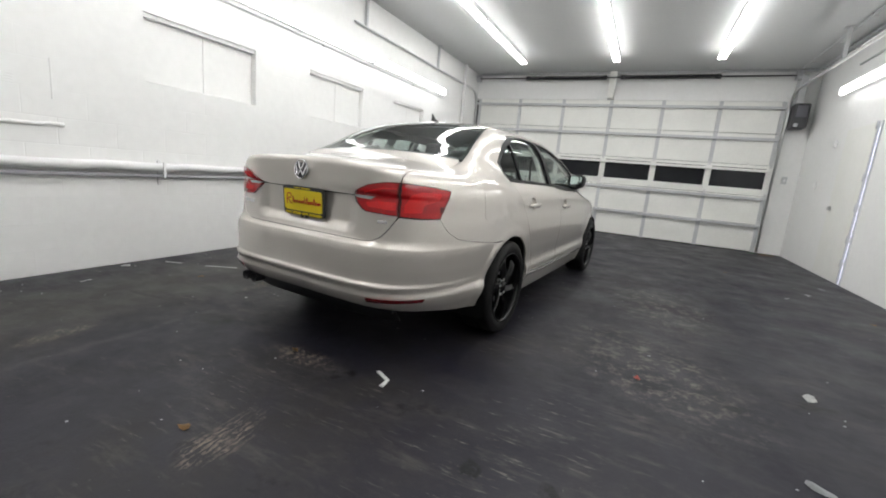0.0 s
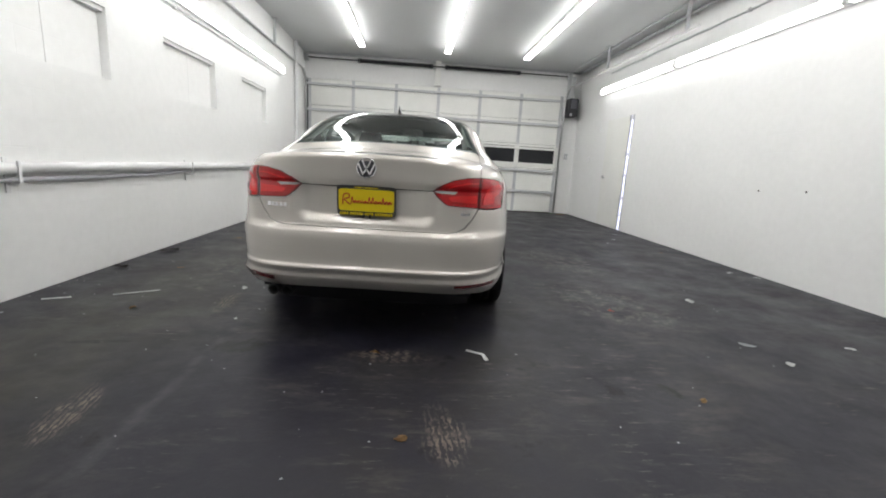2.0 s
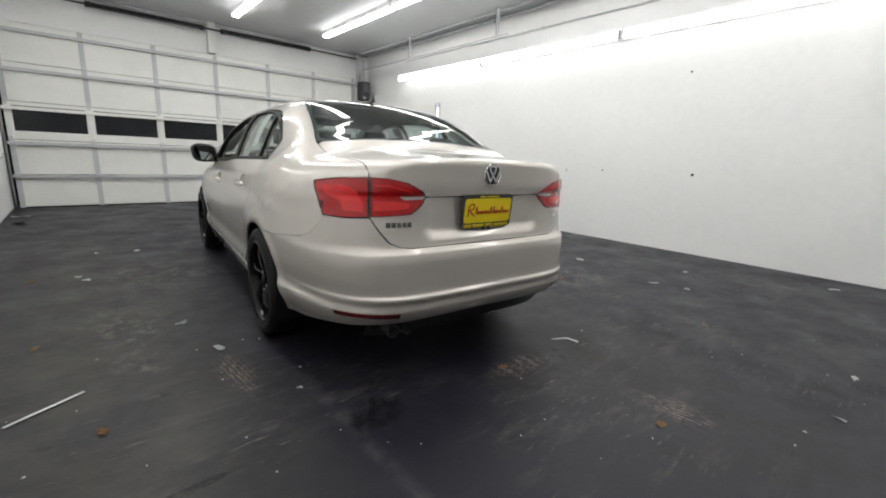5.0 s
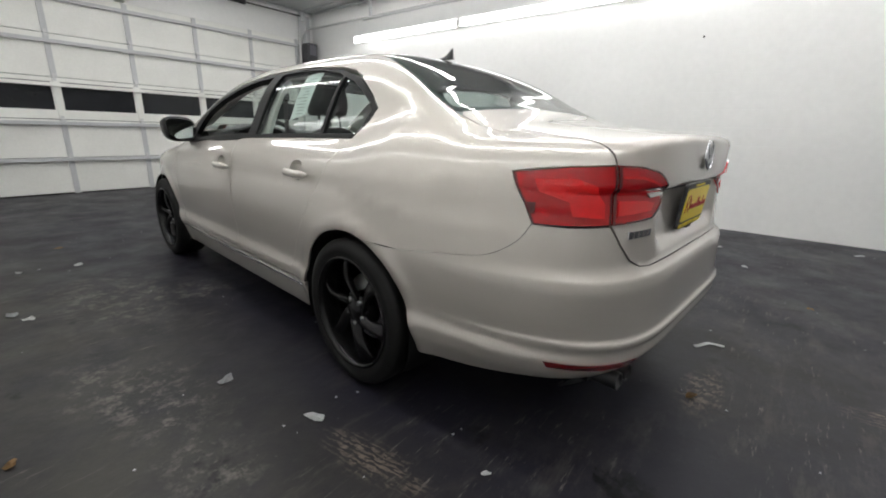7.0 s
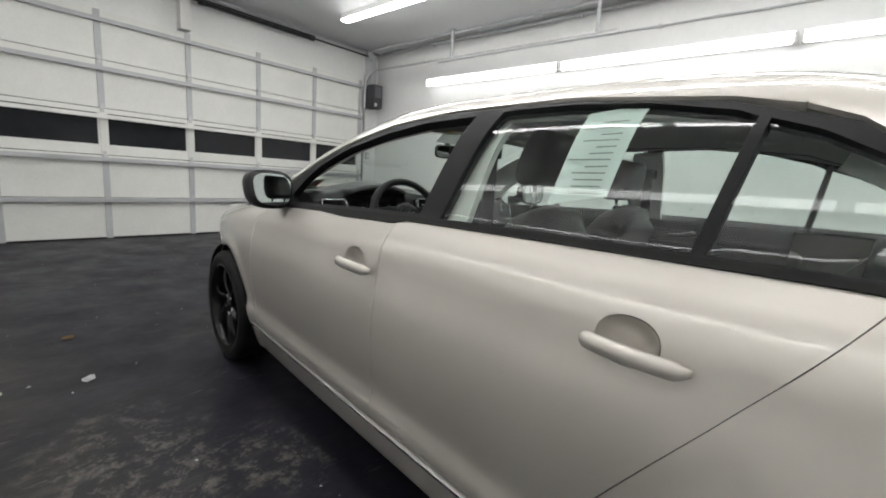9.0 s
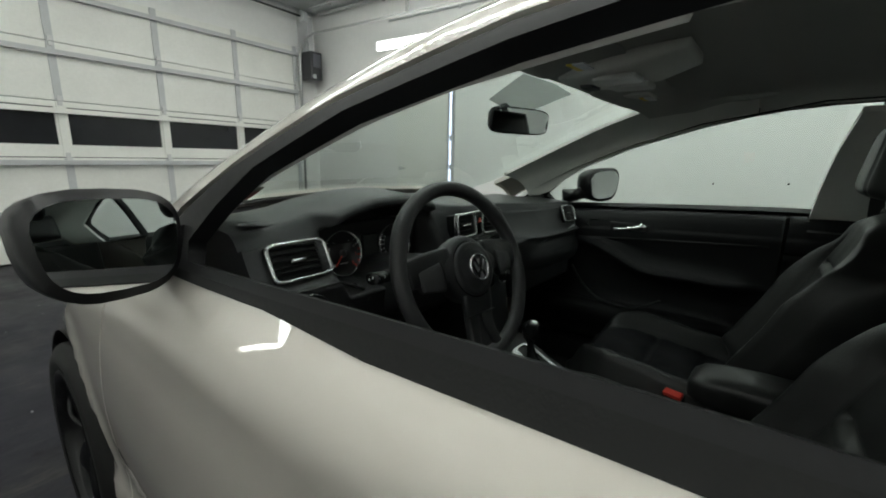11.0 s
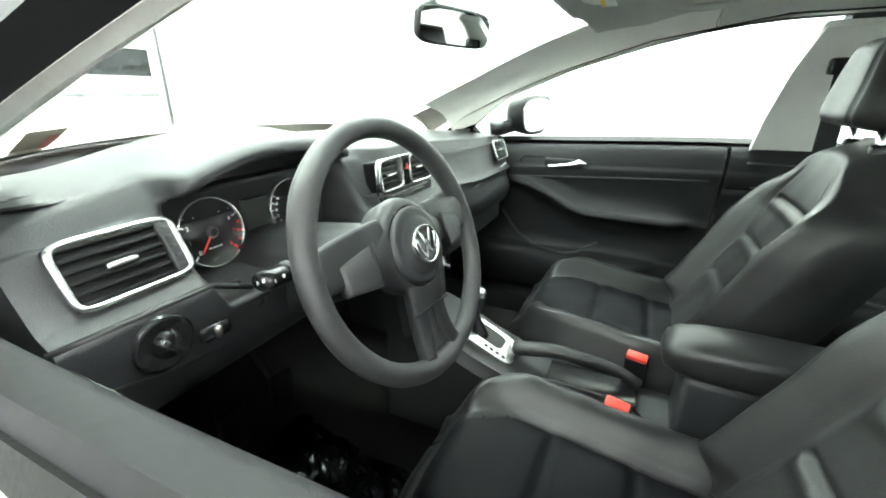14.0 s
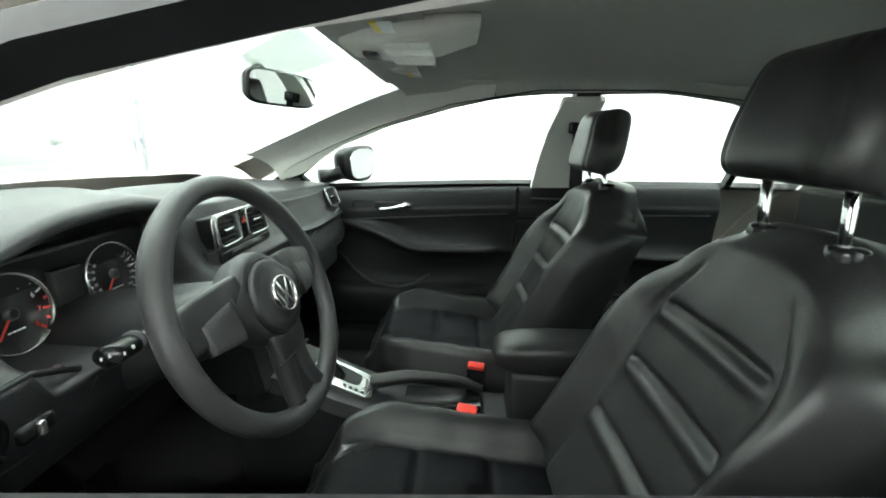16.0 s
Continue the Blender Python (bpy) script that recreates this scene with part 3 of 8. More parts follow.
def hull(P):
    """Negative inside the body; P is an array of points."""
    x, y, z = np.abs(P[:, 0]), P[:, 1], P[:, 2]
    flare = sum(0.010 * np.exp(-((np.hypot(y - c, z - ZAX) - 0.385) / 0.035) ** 2) for c in (YRA, YFA))
    W = HALF(z) + flare
    # the tail's plan, with the shallow recess round the plate
    rec = np.clip((0.40 - x) / 0.09, 0, 1) * np.clip((z - 0.695) / 0.06, 0, 1) * np.clip((0.921 - z) / 0.012, 0, 1)
    L = np.where(y < YC, YC + 0.010 - YR(z) - 0.030 * rec * rec * (3 - 2 * rec), YFRONT - YC)
    n = np.where(y < YC, 5.5, 4.2)
    r = ((x / W) ** n + (np.abs(y - YC) / L) ** n) ** (1 / n)
    R = np.hypot(x, y - YC)
    cosr = np.maximum((x / W) ** n, 1e-9) / r ** n
    plan = (r - 1) * (W * cosr + L * (1 - cosr))
    top = z - (TOPC(y) - (TOPC(y) - TOPE(y)) * (x / 0.70) ** 2.6)
    low = soft_max(plan, top * 0.98, 0.030 + 0.03 * np.clip((x - 0.45) / 0.2, 0, 1))
    dz = z - 1.03
    side = (x - (GX(y) - 0.30 * dz - 0.35 * dz * dz)) * 0.93
    roof = z - (ROOFC(y) - 0.036 * (x / 0.48) ** 2.4)
    rear = (z - REARG(y + 0.03 - 0.02 * (x / 0.6) ** 2)) * 0.87
    front = (z - FRONTG(y + 0.16 * (x / 0.65) ** 2)) * 0.91
    g = soft_max(soft_max(side, roof, 0.14), soft_max(rear, front, 0.01), 0.085)
    return -soft_max(-low, -np.maximum(g, 0.90 - z), 0.05 + 0.11 * np.clip((1.25 - y) / 0.35, 0, 1) * np.clip((y - 0.45) / 0.3, 0, 1))


def cast(O, D):
    """First meeting of rays with the skin."""
    O, D = np.asarray(O, float), np.asarray(D, float)
    t = np.zeros(len(O))
    hit = np.zeros(len(O), bool)
    for k in range(150):
        f = hull(O + D * t[:, None])
        hit |= f <= 0
        t = np.where(hit, t, t + np.maximum(0.012, f * 0.5))
        if hit.all():
            break
    lo, hi = t - 0.6, t.copy()
    lo = np.maximum(lo, 0)
    lo = t - np.maximum(0.012, 0.35)
    # step back until outside
    a = t.copy()
    for k in range(60):
        f = hull(O + D * a[:, None])
        a = np.where(f <= 0, a - 0.012, a)
    lo = a
    for k in range(20):
        m = (lo + hi) / 2
        f = hull(O + D * m[:, None])
        lo = np.where(f > 0, m, lo)
        hi = np.where(f > 0, hi, m)
    return O + D * hi[:, None]


def grad(P, e=0.003):
    G = np.stack([hull(P + np.eye(3)[i] * e) - hull(P - np.eye(3)[i] * e) for i in range(3)], 1)
    return G / np.maximum(np.linalg.norm(G, axis=1), 1e-9)[:, None]


def steps(pts, step, closed=False):
    out = []
    n = len(pts)
    for i in range(n if closed else n - 1):
        a, b = Vector(pts[i]), Vector(pts[(i + 1) % n])
        k = max(1, int(math.ceil((b - a).length / step)))
        out += [tuple(a.lerp(b, j / k)) for j in range(k)]
    return out if closed else out + [tuple(pts[-1])]


def from_side(pts, step=0.03):
    """(y, z) places on the left side, brought onto the skin."""
    Q = steps(pts, step)
    return [Vector(p) for p in cast([(-1.3, y, z) for y, z in Q], [(1, 0, 0)] * len(Q))]


def from_rear(pts, step=0.03):
    Q = steps(pts, step)
    return [Vector(p) for p in cast([(x, -0.6, z) for x, z in Q], [(0, 1, 0)] * len(Q))]


def from_top(pts, step=0.03):
    Q = steps(pts, step)
    return [Vector(p) for p in cast([(x, y, 1.9) for x, y in Q], [(0, 0, -1)] * len(Q))]


def both_sides(pts):
    """An outline's left half, from the middle round to the middle, and its mirror."""
    return list(pts) + [Vector((-p.x, p.y, p.z)) for p in pts[::-1] if abs(p.x) > 1e-4]


class Flat:
    """Sheets laid out as seen along d."""
    def __init__(self, d):
        self.d = Vector(d).normalized()
        self.u = self.d.cross(Vector((0, 0, 1)) if abs(self.d.z) < 0.9 else Vector((0, 1, 0))).normalized()
        self.v = self.u.cross(self.d).normalized()

    def uv(self, p):
        return (p.dot(self.u), p.dot(self.v))

    def ray(self, a, b):
        return self.u * a + self.v * b - self.d * 3.0 + self.d * self.d.dot(Vector((0, 2.2, 0.8))), self.d


class Round:
    """Sheets laid out round the upright axis in the car's middle."""
    def uv(self, p):
        return (math.atan2(p.x, YC - p.y) * 2.2, p.z)

    def ray(self, a, b):
        d = Vector((math.sin(a / 2.2), -math.cos(a / 2.2), 0))
        return Vector((0, YC, b)) + d * 3.2, -d


SIDE, TOP, TAIL, FLANK, CORNER = Flat((1, 0, 0)), Flat((0, 0, -1)), Round(), Flat((0.80, 0.32, -0.50)), Flat((0.75, 0.66, -0.05))
SLOPE_R, SLOPE_F, RAIL = Flat((0, 0.5, -0.87)), Flat((0, -0.45, -0.89)), Flat((0.75, 0, -0.65))


def inside(p, poly):
    c = False
    j = len(poly) - 1
    for i in range(len(poly)):
        a, b = poly[i], poly[j]
        if (a[1] > p[1]) != (b[1] > p[1]) and p[0] < (b[0] - a[0]) * (p[1] - a[1]) / (b[1] - a[1]) + a[0]:
            c = not c
        j = i
    return c


def near_edge(p, poly, d):
    P = Vector(p)
    for i in range(len(poly)):
        a, b = Vector(poly[i - 1]), Vector(poly[i])
        ab = b - a
        L = ab.length_squared
        t = 0 if L == 0 else max(0, min(1, (P - a).dot(ab) / L))
        if (P - a - ab * t).length < d:
            return True
    return False


def inset(poly, d):
    """Moves an outline inwards by d."""
    area = sum(poly[i - 1][0] * poly[i][1] - poly[i][0] * poly[i - 1][1] for i in range(len(poly)))
    s = 1 if area > 0 else -1
    out = []
    n = len(poly)
    for i in range(n):
        a, b, c = (Vector(poly[(i + k) % n]) for k in (-1, 0, 1))
        u, w = (b - a).normalized(), (c - b).normalized()
        n1, n2 = Vector((-u.y, u.x)) * s, Vector((-w.y, w.x)) * s
        m = n1 + n2
        if m.length < 1e-6:
            m = n1
        m.normalize()
        out.append(b + m * min(d / max(0.35, m.dot(n1)), d * 2.5))
    return [(p.x, p.y) for p in out]


def refine(poly, step):
    out = []
    for i in range(len(poly)):
        a, b = Vector(poly[i]), Vector(poly[(i + 1) % len(poly)])
        k = max(1, int(math.ceil((b - a).length / step)))
        out += [tuple(a.lerp(b, j / k)) for j in range(k)]
    return out



def skin(y, z):
    """The body's left side at that place: point and outward normal."""
    p = cast([(-1.3, y, z)], [(1, 0, 0)])
    return Vector(p[0]), Vector(grad(p)[0])


def panel(name, lay, ring, material, parent, label="", step=0.035, gap=0.0009, rim=0.012, holes=(), side=1, both=0.0, off=0.0):
    """A sheet of the skin inside the outline ring, with folded edges. side -1: as it is; 1: mirrored. both: the sheet's full thickness. off: how far it lies under the skin."""
    S = refine(inset([lay.uv(p) for p in ring], gap), step)
    H = [refine(inset([lay.uv(p) for p in h], -gap), step) for h in holes]
    pts, edges = [], []
    for loop in [S] + H:
        k = len(pts)
        pts += loop
        edges += [(k + i, k + (i + 1) % len(loop)) for i in range(len(loop))]
    x0, x1 = min(p[0] for p in S), max(p[0] for p in S)
    y0, y1 = min(p[1] for p in S), max(p[1] for p in S)
    r3 = step * 0.87
    j = 0
    y = y0 + r3 / 2
    while y < y1:
        x = x0 + (step / 2 if j % 2 else 0)
        while x < x1:
            p = (x, y)
            if inside(p, S) and not near_edge(p, S, step * 0.55) and all(not inside(p, h) and not near_edge(p, h, step * 0.55) for h in H):
                pts.append(p)
            x += step
        y += r3
        j += 1
    got = delaunay([Vector(p) for p in pts], edges, [], 0, 1e-6)
    V, F = got[0], got[2]
    faces = []
    for f in F:
        c = (sum(V[i][0] for i in f) / 3, sum(V[i][1] for i in f) / 3)
        if inside(c, S) and all(not inside(c, h) for h in H):
            faces.append(tuple(f))
    rays = [lay.ray(p[0], p[1]) for p in V]
    hits = cast([tuple(o) for o, d in rays], [tuple(d) for o, d in rays])
    nn = grad(hits)
    hits = hits - nn * off
    co = [Vector(p) for p in hits]
    no = [Vector(p) for p in nn]
    faces = [f if (co[f[1]] - co[f[0]]).cross(co[f[2]] - co[f[0]]).dot(no[f[0]] + no[f[1]] + no[f[2]]) >= 0 else f[::-1] for f in faces]
    count = set()
    for f in faces:
        for i in range(3):
            count.add((f[i], f[(i + 1) % 3]))
    border = sorted(e for e in count if (e[1], e[0]) not in count)
    n0 = len(co)
    if rim:
        ids = sorted({i for e in border for i in e})
        low, crown = {}, {}
        for i in ids:
            crown[i] = len(co)
            co.append(co[i].copy())
            no.append(no[i].copy())
            low[i] = len(co)
            co.append(co[i] - no[i] * rim)
            no.append(no[i].copy())
        for a, b in border:
            w = (co[b] - co[a]).cross(no[a])
            w.normalize()
            for i in (a, b):
                no[crown[i]] = no[crown[i]] * 0.2 + w
                no[low[i]] = no[low[i]] * 0.2 + w
            faces.append((crown[b], crown[a], low[a], low[b]))
    if both:
        k = len(co)
        for i in range(n0):
            co.append(co[i] - no[i] * both)
            no.append(-no[i])
        faces += [tuple(k + i for i in f[::-1]) for f in faces if len(f) == 3 and max(f) < n0]
    if side > 0:
        co = [Vector((-p.x, p.y, p.z)) for p in co]
        no = [Vector((-p.x, p.y, p.z)) for p in no]
        faces = [f[::-1] for f in faces]
    me = bpy.data.meshes.new(name)
    me.from_pydata([tuple(p) for p in co], [], faces)
    me.polygons.foreach_set("use_smooth", [True] * len(me.polygons))
    me.normals_split_custom_set_from_vertices([tuple(p.normalized()) for p in no])
    return link(name, me, material, parent, label, smooth=False)


def arc_y(y0, z0, r, a0, a1, n=14):
    return [(y0 + r * math.cos(a0 + (a1 - a0) * i / n), z0 + r * math.sin(a0 + (a1 - a0) * i / n)) for i in range(n + 1)]



def curve_pts(pts, n=6):
    return [(p[0], p[1]) for p in spline([(a, b, 0) for a, b in pts], n)]


BELT = curve1([(1.0, 1.036), (1.16, 1.033), (2.08, 1.012), (3.17, 0.957), (3.4, 0.944)])
SEAM_RD = curve_pts([(1.165, 1.033), (1.23, 0.94), (1.33, 0.80), (1.43, 0.66), (1.51, 0.54), (1.575, 0.43), (1.60, 0.36)], 4)
DLO_TOP = [(1.085, 1.145), (1.14, 1.195), (1.26, 1.275), (1.45, 1.325), (1.8, 1.352), (2.2, 1.343), (2.5, 1.304), (2.75, 1.234), (2.95, 1.152), (3.12, 1.062), (3.22, 0.99)]
DLO_RIGHT = [(y, z + 0.022 * max(0.0, min(1.0, (2.62 - y) / 0.30)) * max(0.0, min(1.0, (y - 1.20) / 0.30))) for y, z in DLO_TOP]
TL_OUT = [(0.318, 0.812), (0.345, 0.87), (0.372, 0.915), (0.392, 0.958)]
SEAM_Q = curve_pts([(0.318, 0.812), (0.345, 0.765), (0.39, 0.728), (0.44, 0.704), (0.50, 0.692), (0.62, 0.678), (0.80, 0.655)], 4)
LIDX = 0.612
TL_TOP = [(-LIDX, 0.985), (-0.69, 0.978)]


def belt_pts(a, b, dz=0.0, n=8):
    return [(a + (b - a) * i / n, BELT(a + (b - a) * i / n) + dz) for i in range(n + 1)]


def oval(cx, cy, rx, ry, n=20, p=2.6):
    """A rounded-rectangle outline."""
    out = []
    for k in range(n):
        a = 2 * math.pi * k / n
        c, s = math.cos(a), math.sin(a)
        out.append((cx + rx * math.copysign(abs(c) ** (2 / p), c), cy + ry * math.copysign(abs(s) ** (2 / p), s)))
    return out


HANDLES = ((2.365, 0.845), (1.475, 0.872))


def bowl_ring(at):
    """The outline of a handle's bowl on the skin."""
    return [skin(at[0] + u, at[1] + v)[0] for u, v in oval(0.01, 0.008, 0.056, 0.043, 28, 2.2)]


def build_body(car):
    a0 = math.asin((0.655 - ZAX) / RARCH)
    deck_side = [(-0.628, 0.66), (-0.628, 0.5), (-0.622, 0.3), (-0.612, 0.16)]
    glass_side = [(-0.498, 1.315), (-0.532, 1.17), (-0.575, 0.97), (-0.612, 0.80), (-0.628, 0.735), (-0.628, 0.66)]
    for s in (-1, 1):
        S = dict(side=s)
        dlo = DLO_TOP if s < 0 else DLO_RIGHT
        ring = from_side(SEAM_RD[::-1] + belt_pts(1.165, 2.242) + [(2.242, 0.7), (2.242, 0.36), (1.60, 0.36)])[:-1]
        panel("rear_door", SIDE, ring, PAINT, car, holes=(bowl_ring(HANDLES[1]),), **S)
        ring = from_side([(2.244, 0.36), (2.244, 0.7)] + belt_pts(2.244, 3.27) + [(3.30, 0.85), (3.315, 0.65), (3.30, 0.48), (3.24, 0.36), (2.244, 0.36)])[:-1]
        panel("front_door", SIDE, ring, PAINT, car, holes=(bowl_ring(HANDLES[0]),), **S)
        ring = from_side([(1.458, 0.19), (1.458, 0.355), (3.372, 0.355), (3.372, 0.19), (1.458, 0.19)])[:-1]
        panel("sill", SIDE, ring, PAINT, car, rim=0.02, **S)
        ring = from_side([(1.50, 0.322), (1.50, 0.333), (3.34, 0.333), (3.34, 0.322), (1.50, 0.322)])[:-1]
        panel("sill_strip", SIDE, ring, CHROME, car, "thin bright strip along the sill", off=-0.004, gap=0, rim=0.006, **S)
        # quarter panel: arch, door seam, pillar, glass edge, deck edge, light, bumper seam
        ring = from_side([(YRA + RARCH, 0.358)] + SEAM_RD[::-1] + [(1.13, 1.075), (1.085, 1.145), (1.14, 1.20), (1.26, 1.283), (1.335, 1.312)])
        ring += from_top([(-0.535, 1.35)] + glass_side + deck_side[1:])
        ring += from_rear([(-LIDX, 1.03)] + TL_TOP) + from_side(TL_OUT[::-1] + SEAM_Q)[:-1]
        ring += from_side([(YRA + RARCH * math.cos(t), ZAX + RARCH * math.sin(t)) for t in [math.pi - a0 + (0.14 - math.pi + a0) * k / 30 for k in range(31)]])[:-1]
        panel("quarter_panel", FLANK, ring, PAINT, car, **S)
        arch = arc_y(YFA, ZAX, RARCH, 0.0, math.pi * 0.97, 26)
        ring = from_side([(3.345, 0.355), (3.25, 0.36), (3.304, 0.48), (3.319, 0.65), (3.304, 0.85), (3.274, BELT(3.274)), (3.45, 0.935), (3.8, 0.885), (4.15, 0.815), (4.3, 0.72), (4.25, 0.6), (4.12, 0.5)] + arch)
        panel("front_wing", SIDE, ring, PAINT, car, **S)
        ring = from_side([(4.097, 0.25), (4.10, 0.48), (4.255, 0.59), (4.305, 0.71), (4.44, 0.66), (4.50, 0.55), (4.50, 0.25), (4.097, 0.25)])[:-1]
        panel("front_bumper_corner", SIDE, ring, PAINT, car, **S)
        # roof rail and front pillar
        top = [(1.335, 1.312)] + [(y, z + 0.010) for y, z in dlo if 1.4 < y < 3.1] + [(3.14, 1.068), (3.275, 0.985)]
        edge = [(-0.672, 3.33), (-0.650, 3.05), (-0.605, 2.8), (-0.578, 2.66), (-0.545, 2.3), (-0.530, 1.8), (-0.512, 1.4), (-0.500, 1.318)]
        panel("roof_rail", RAIL, from_side(top) + from_top(edge), PAINT, car, rim=0.02, **S)
        # black surround of the side windows
        ring = from_side(dlo + [(3.26, BELT(3.26) + 0.004)] + belt_pts(3.2, 1.165, 0.004) + [(1.115, 1.085)])
        hole_r = from_side([(1.435, BELT(1.435) + 0.013)] + belt_pts(1.5, 2.04, 0.013) + [(2.07, BELT(2.1) + 0.013), (1.995, 1.334), (1.95, 1.337), (1.8, 1.341), (1.6, 1.331), (1.43, 1.304), (1.395, 1.290)])
        hole_q = from_side([(1.165, BELT(1.2) + 0.013), (1.411, BELT(1.4) + 0.013), (1.376, 1.286), (1.30, 1.262), (1.22, 1.220), (1.14, 1.165), (1.122, 1.135)])
        hole_f = from_side([(2.160, BELT(2.2) + 0.02)] + belt_pts(2.25, 3.05, 0.02) + [(3.065, 1.016), (2.985, 1.083), (2.89, 1.148), (2.71, 1.224), (2.49, 1.282), (2.3, 1.314), (2.09, 1.326)])
        if s > 0:
            hole_f = from_side([(2.150, BELT(2.2) + 0.02)] + belt_pts(2.25, 3.05, 0.02) + [(3.085, 1.022), (3.0, 1.094), (2.90, 1.158), (2.72, 1.234), (2.5, 1.300), (2.38, 1.328), (2.28, 1.345), (2.18, 1.354), (2.075, 1.358)])
            hole_r = from_side([(1.435, BELT(1.435) + 0.013)] + belt_pts(1.5, 2.04, 0.013) + [(2.07, BELT(2.1) + 0.013), (1.995, 1.358), (1.95, 1.361), (1.8, 1.365), (1.6, 1.351), (1.43, 1.308), (1.395, 1.290)])
        panel("window_frame", SIDE, ring, FRAMEB, car, "satin black side window surround", holes=(hole_r, hole_q, hole_f), step=0.03, rim=0.03, gap=0.0, **S)
        panel("rear_door_window", SIDE, hole_r, GLASS, car, "tinted rear door glass", gap=-0.004, rim=0.0, off=0.008, **S)
        panel("quarter_window", SIDE, hole_q, GLASS, car, "small fixed quarter glass", gap=-0.004, rim=0.0, off=0.008, **S)
        if s > 0:
            panel("front_door_window", SIDE, hole_f, GLASS, car, "closed front door glass", gap=-0.004, rim=0.0, off=0.008, **S)
        ring = from_side(belt_pts(1.165, 3.24, 0.006) + belt_pts(3.24, 2.75, -0.007, 4) + belt_pts(2.55, 2.26, -0.018, 4) + belt_pts(2.2, 1.165, -0.007, 6))
        panel("belt_seal", SIDE, ring, RUBBER, car, "black rubber window seal", gap=0, rim=0.008, off=-0.005, **S)
        # outer tail light
        ring = from_rear([(-LIDX, 0.815), (-LIDX, 0.985), (-0.69, 0.978)]) + from_side(TL_OUT[::-1]) + from_rear([(-0.70, 0.811), (-0.64, 0.814)])
        t_ring = list(ring)
        t = panel("tail_light", CORNER, ring, LAMPRED, car, "red wraparound tail light", step=0.018, rim=0.02, off=-0.004, gap=0.002, **S)
        ring = from_rear([(-0.63, 0.835), (-0.63, 0.875), (-0.655, 0.925), (-0.69, 0.945)]) + from_side([(0.325, 0.94), (0.31, 0.905)]) + from_rear([(-0.70, 0.88), (-0.695, 0.84)])
        mid = sum(t_ring, Vector()) / len(t_ring)
        panel("lens_rim", CORNER, t_ring, LAMPDARK, t, "dark outer rim of the lens", holes=([mid + (p - mid) * 0.90 for p in t_ring],), step=0.018, rim=0.002, off=-0.0062, gap=0.002, **S)
        panel("lamp_chamber", CORNER, ring, LAMPDEEP, t, "deeper red glowing ring of the lamp", step=0.02, rim=0.004, off=-0.0075, gap=0, **S)
        ring = from_side([(0.33, 0.842), (0.315, 0.845), (0.315, 0.875), (0.345, 0.875)])
        panel("side_marker", CORNER, ring, LAMPDARK, t, "small dark side marker", step=0.02, rim=0.002, off=-0.0085, gap=0, **S)
        inn = [(-0.6095, 0.985), (-0.54, 0.982), (-0.46, 0.965), (-0.40, 0.936), (-0.352, 0.905), (-0.38, 0.868), (-0.415, 0.838), (-0.44, 0.824), (-0.6095, 0.815), (-0.6095, 0.985)]
        b = panel("boot_light", TAIL, from_rear(inn)[:-1], LAMPRED, car, "red inner tail light on the boot lid", step=0.011, rim=0.012, off=-0.004, gap=0.0008, **S)
        b_ring = from_rear(inn)[:-1]
        mid = sum(b_ring, Vector()) / len(b_ring)
        panel("lens_rim", TAIL, b_ring, LAMPDARK, b, "dark outer rim of the lens", holes=([mid + (p - mid) * 0.90 for p in b_ring],), step=0.011, rim=0.002, off=-0.0062, gap=0.0008, **S)
        panel("lens_panel", TAIL, from_rear([(-0.595, 0.842), (-0.595, 0.885), (-0.50, 0.882), (-0.44, 0.872), (-0.455, 0.850), (-0.595, 0.842)])[:-1], LAMPDEEP, b, "bright red lower chamber", step=0.012, rim=0.003, off=-0.007, gap=0, **S)
        panel("reverse_lens", TAIL, from_rear([(-0.49, 0.905), (-0.378, 0.908), (-0.364, 0.901), (-0.385, 0.892), (-0.47, 0.889), (-0.49, 0.905)])[:-1], LAMPCLR, b, "clear reversing lens", step=0.008, rim=0.003, off=-0.0085, gap=0, **S)
        panel("lens_line", TAIL, from_rear([(-0.60, 0.955), (-0.54, 0.954), (-0.44, 0.928), (-0.44, 0.922), (-0.54, 0.946), (-0.60, 0.948), (-0.60, 0.955)])[:-1], LAMPDEEP, b, "", step=0.02, rim=0.002, off=-0.0085, gap=0, **S)
        panel("reflector", TAIL, from_rear([(-0.50, 0.390), (-0.745, 0.397), (-0.735, 0.378), (-0.50, 0.364), (-0.50, 0.390)])[:-1], LAMPDARK, car, "slim red bumper reflector", step=0.02, rim=0.004, off=-0.003, gap=0, **S)

    ring = both_sides(from_top([(0, 1.313), (-0.2, 1.315), (-0.38, 1.318), (-0.496, 1.318), (-0.527, 1.8), (-0.542, 2.3), (-0.575, 2.655), (-0.4, 2.715), (-0.2, 2.745), (0, 2.75)], 0.05))
    panel("roof", TOP, ring, PAINT, car, step=0.05, side=-1)
    rg = [(0, 0.740), (-0.3, 0.736), (-0.5, 0.730), (-0.60, 0.735), (-0.622, 0.75), (-0.608, 0.805), (-0.571, 0.97), (-0.528, 1.17), (-0.494, 1.31), (-0.38, 1.314), (-0.2, 1.311), (0, 1.309)]
    outer = both_sides(from_top(rg, 0.05))
    panel("rear_window", SLOPE_R, outer, GLASSD, car, "sloping tinted rear window", step=0.05, rim=0.0, side=-1)
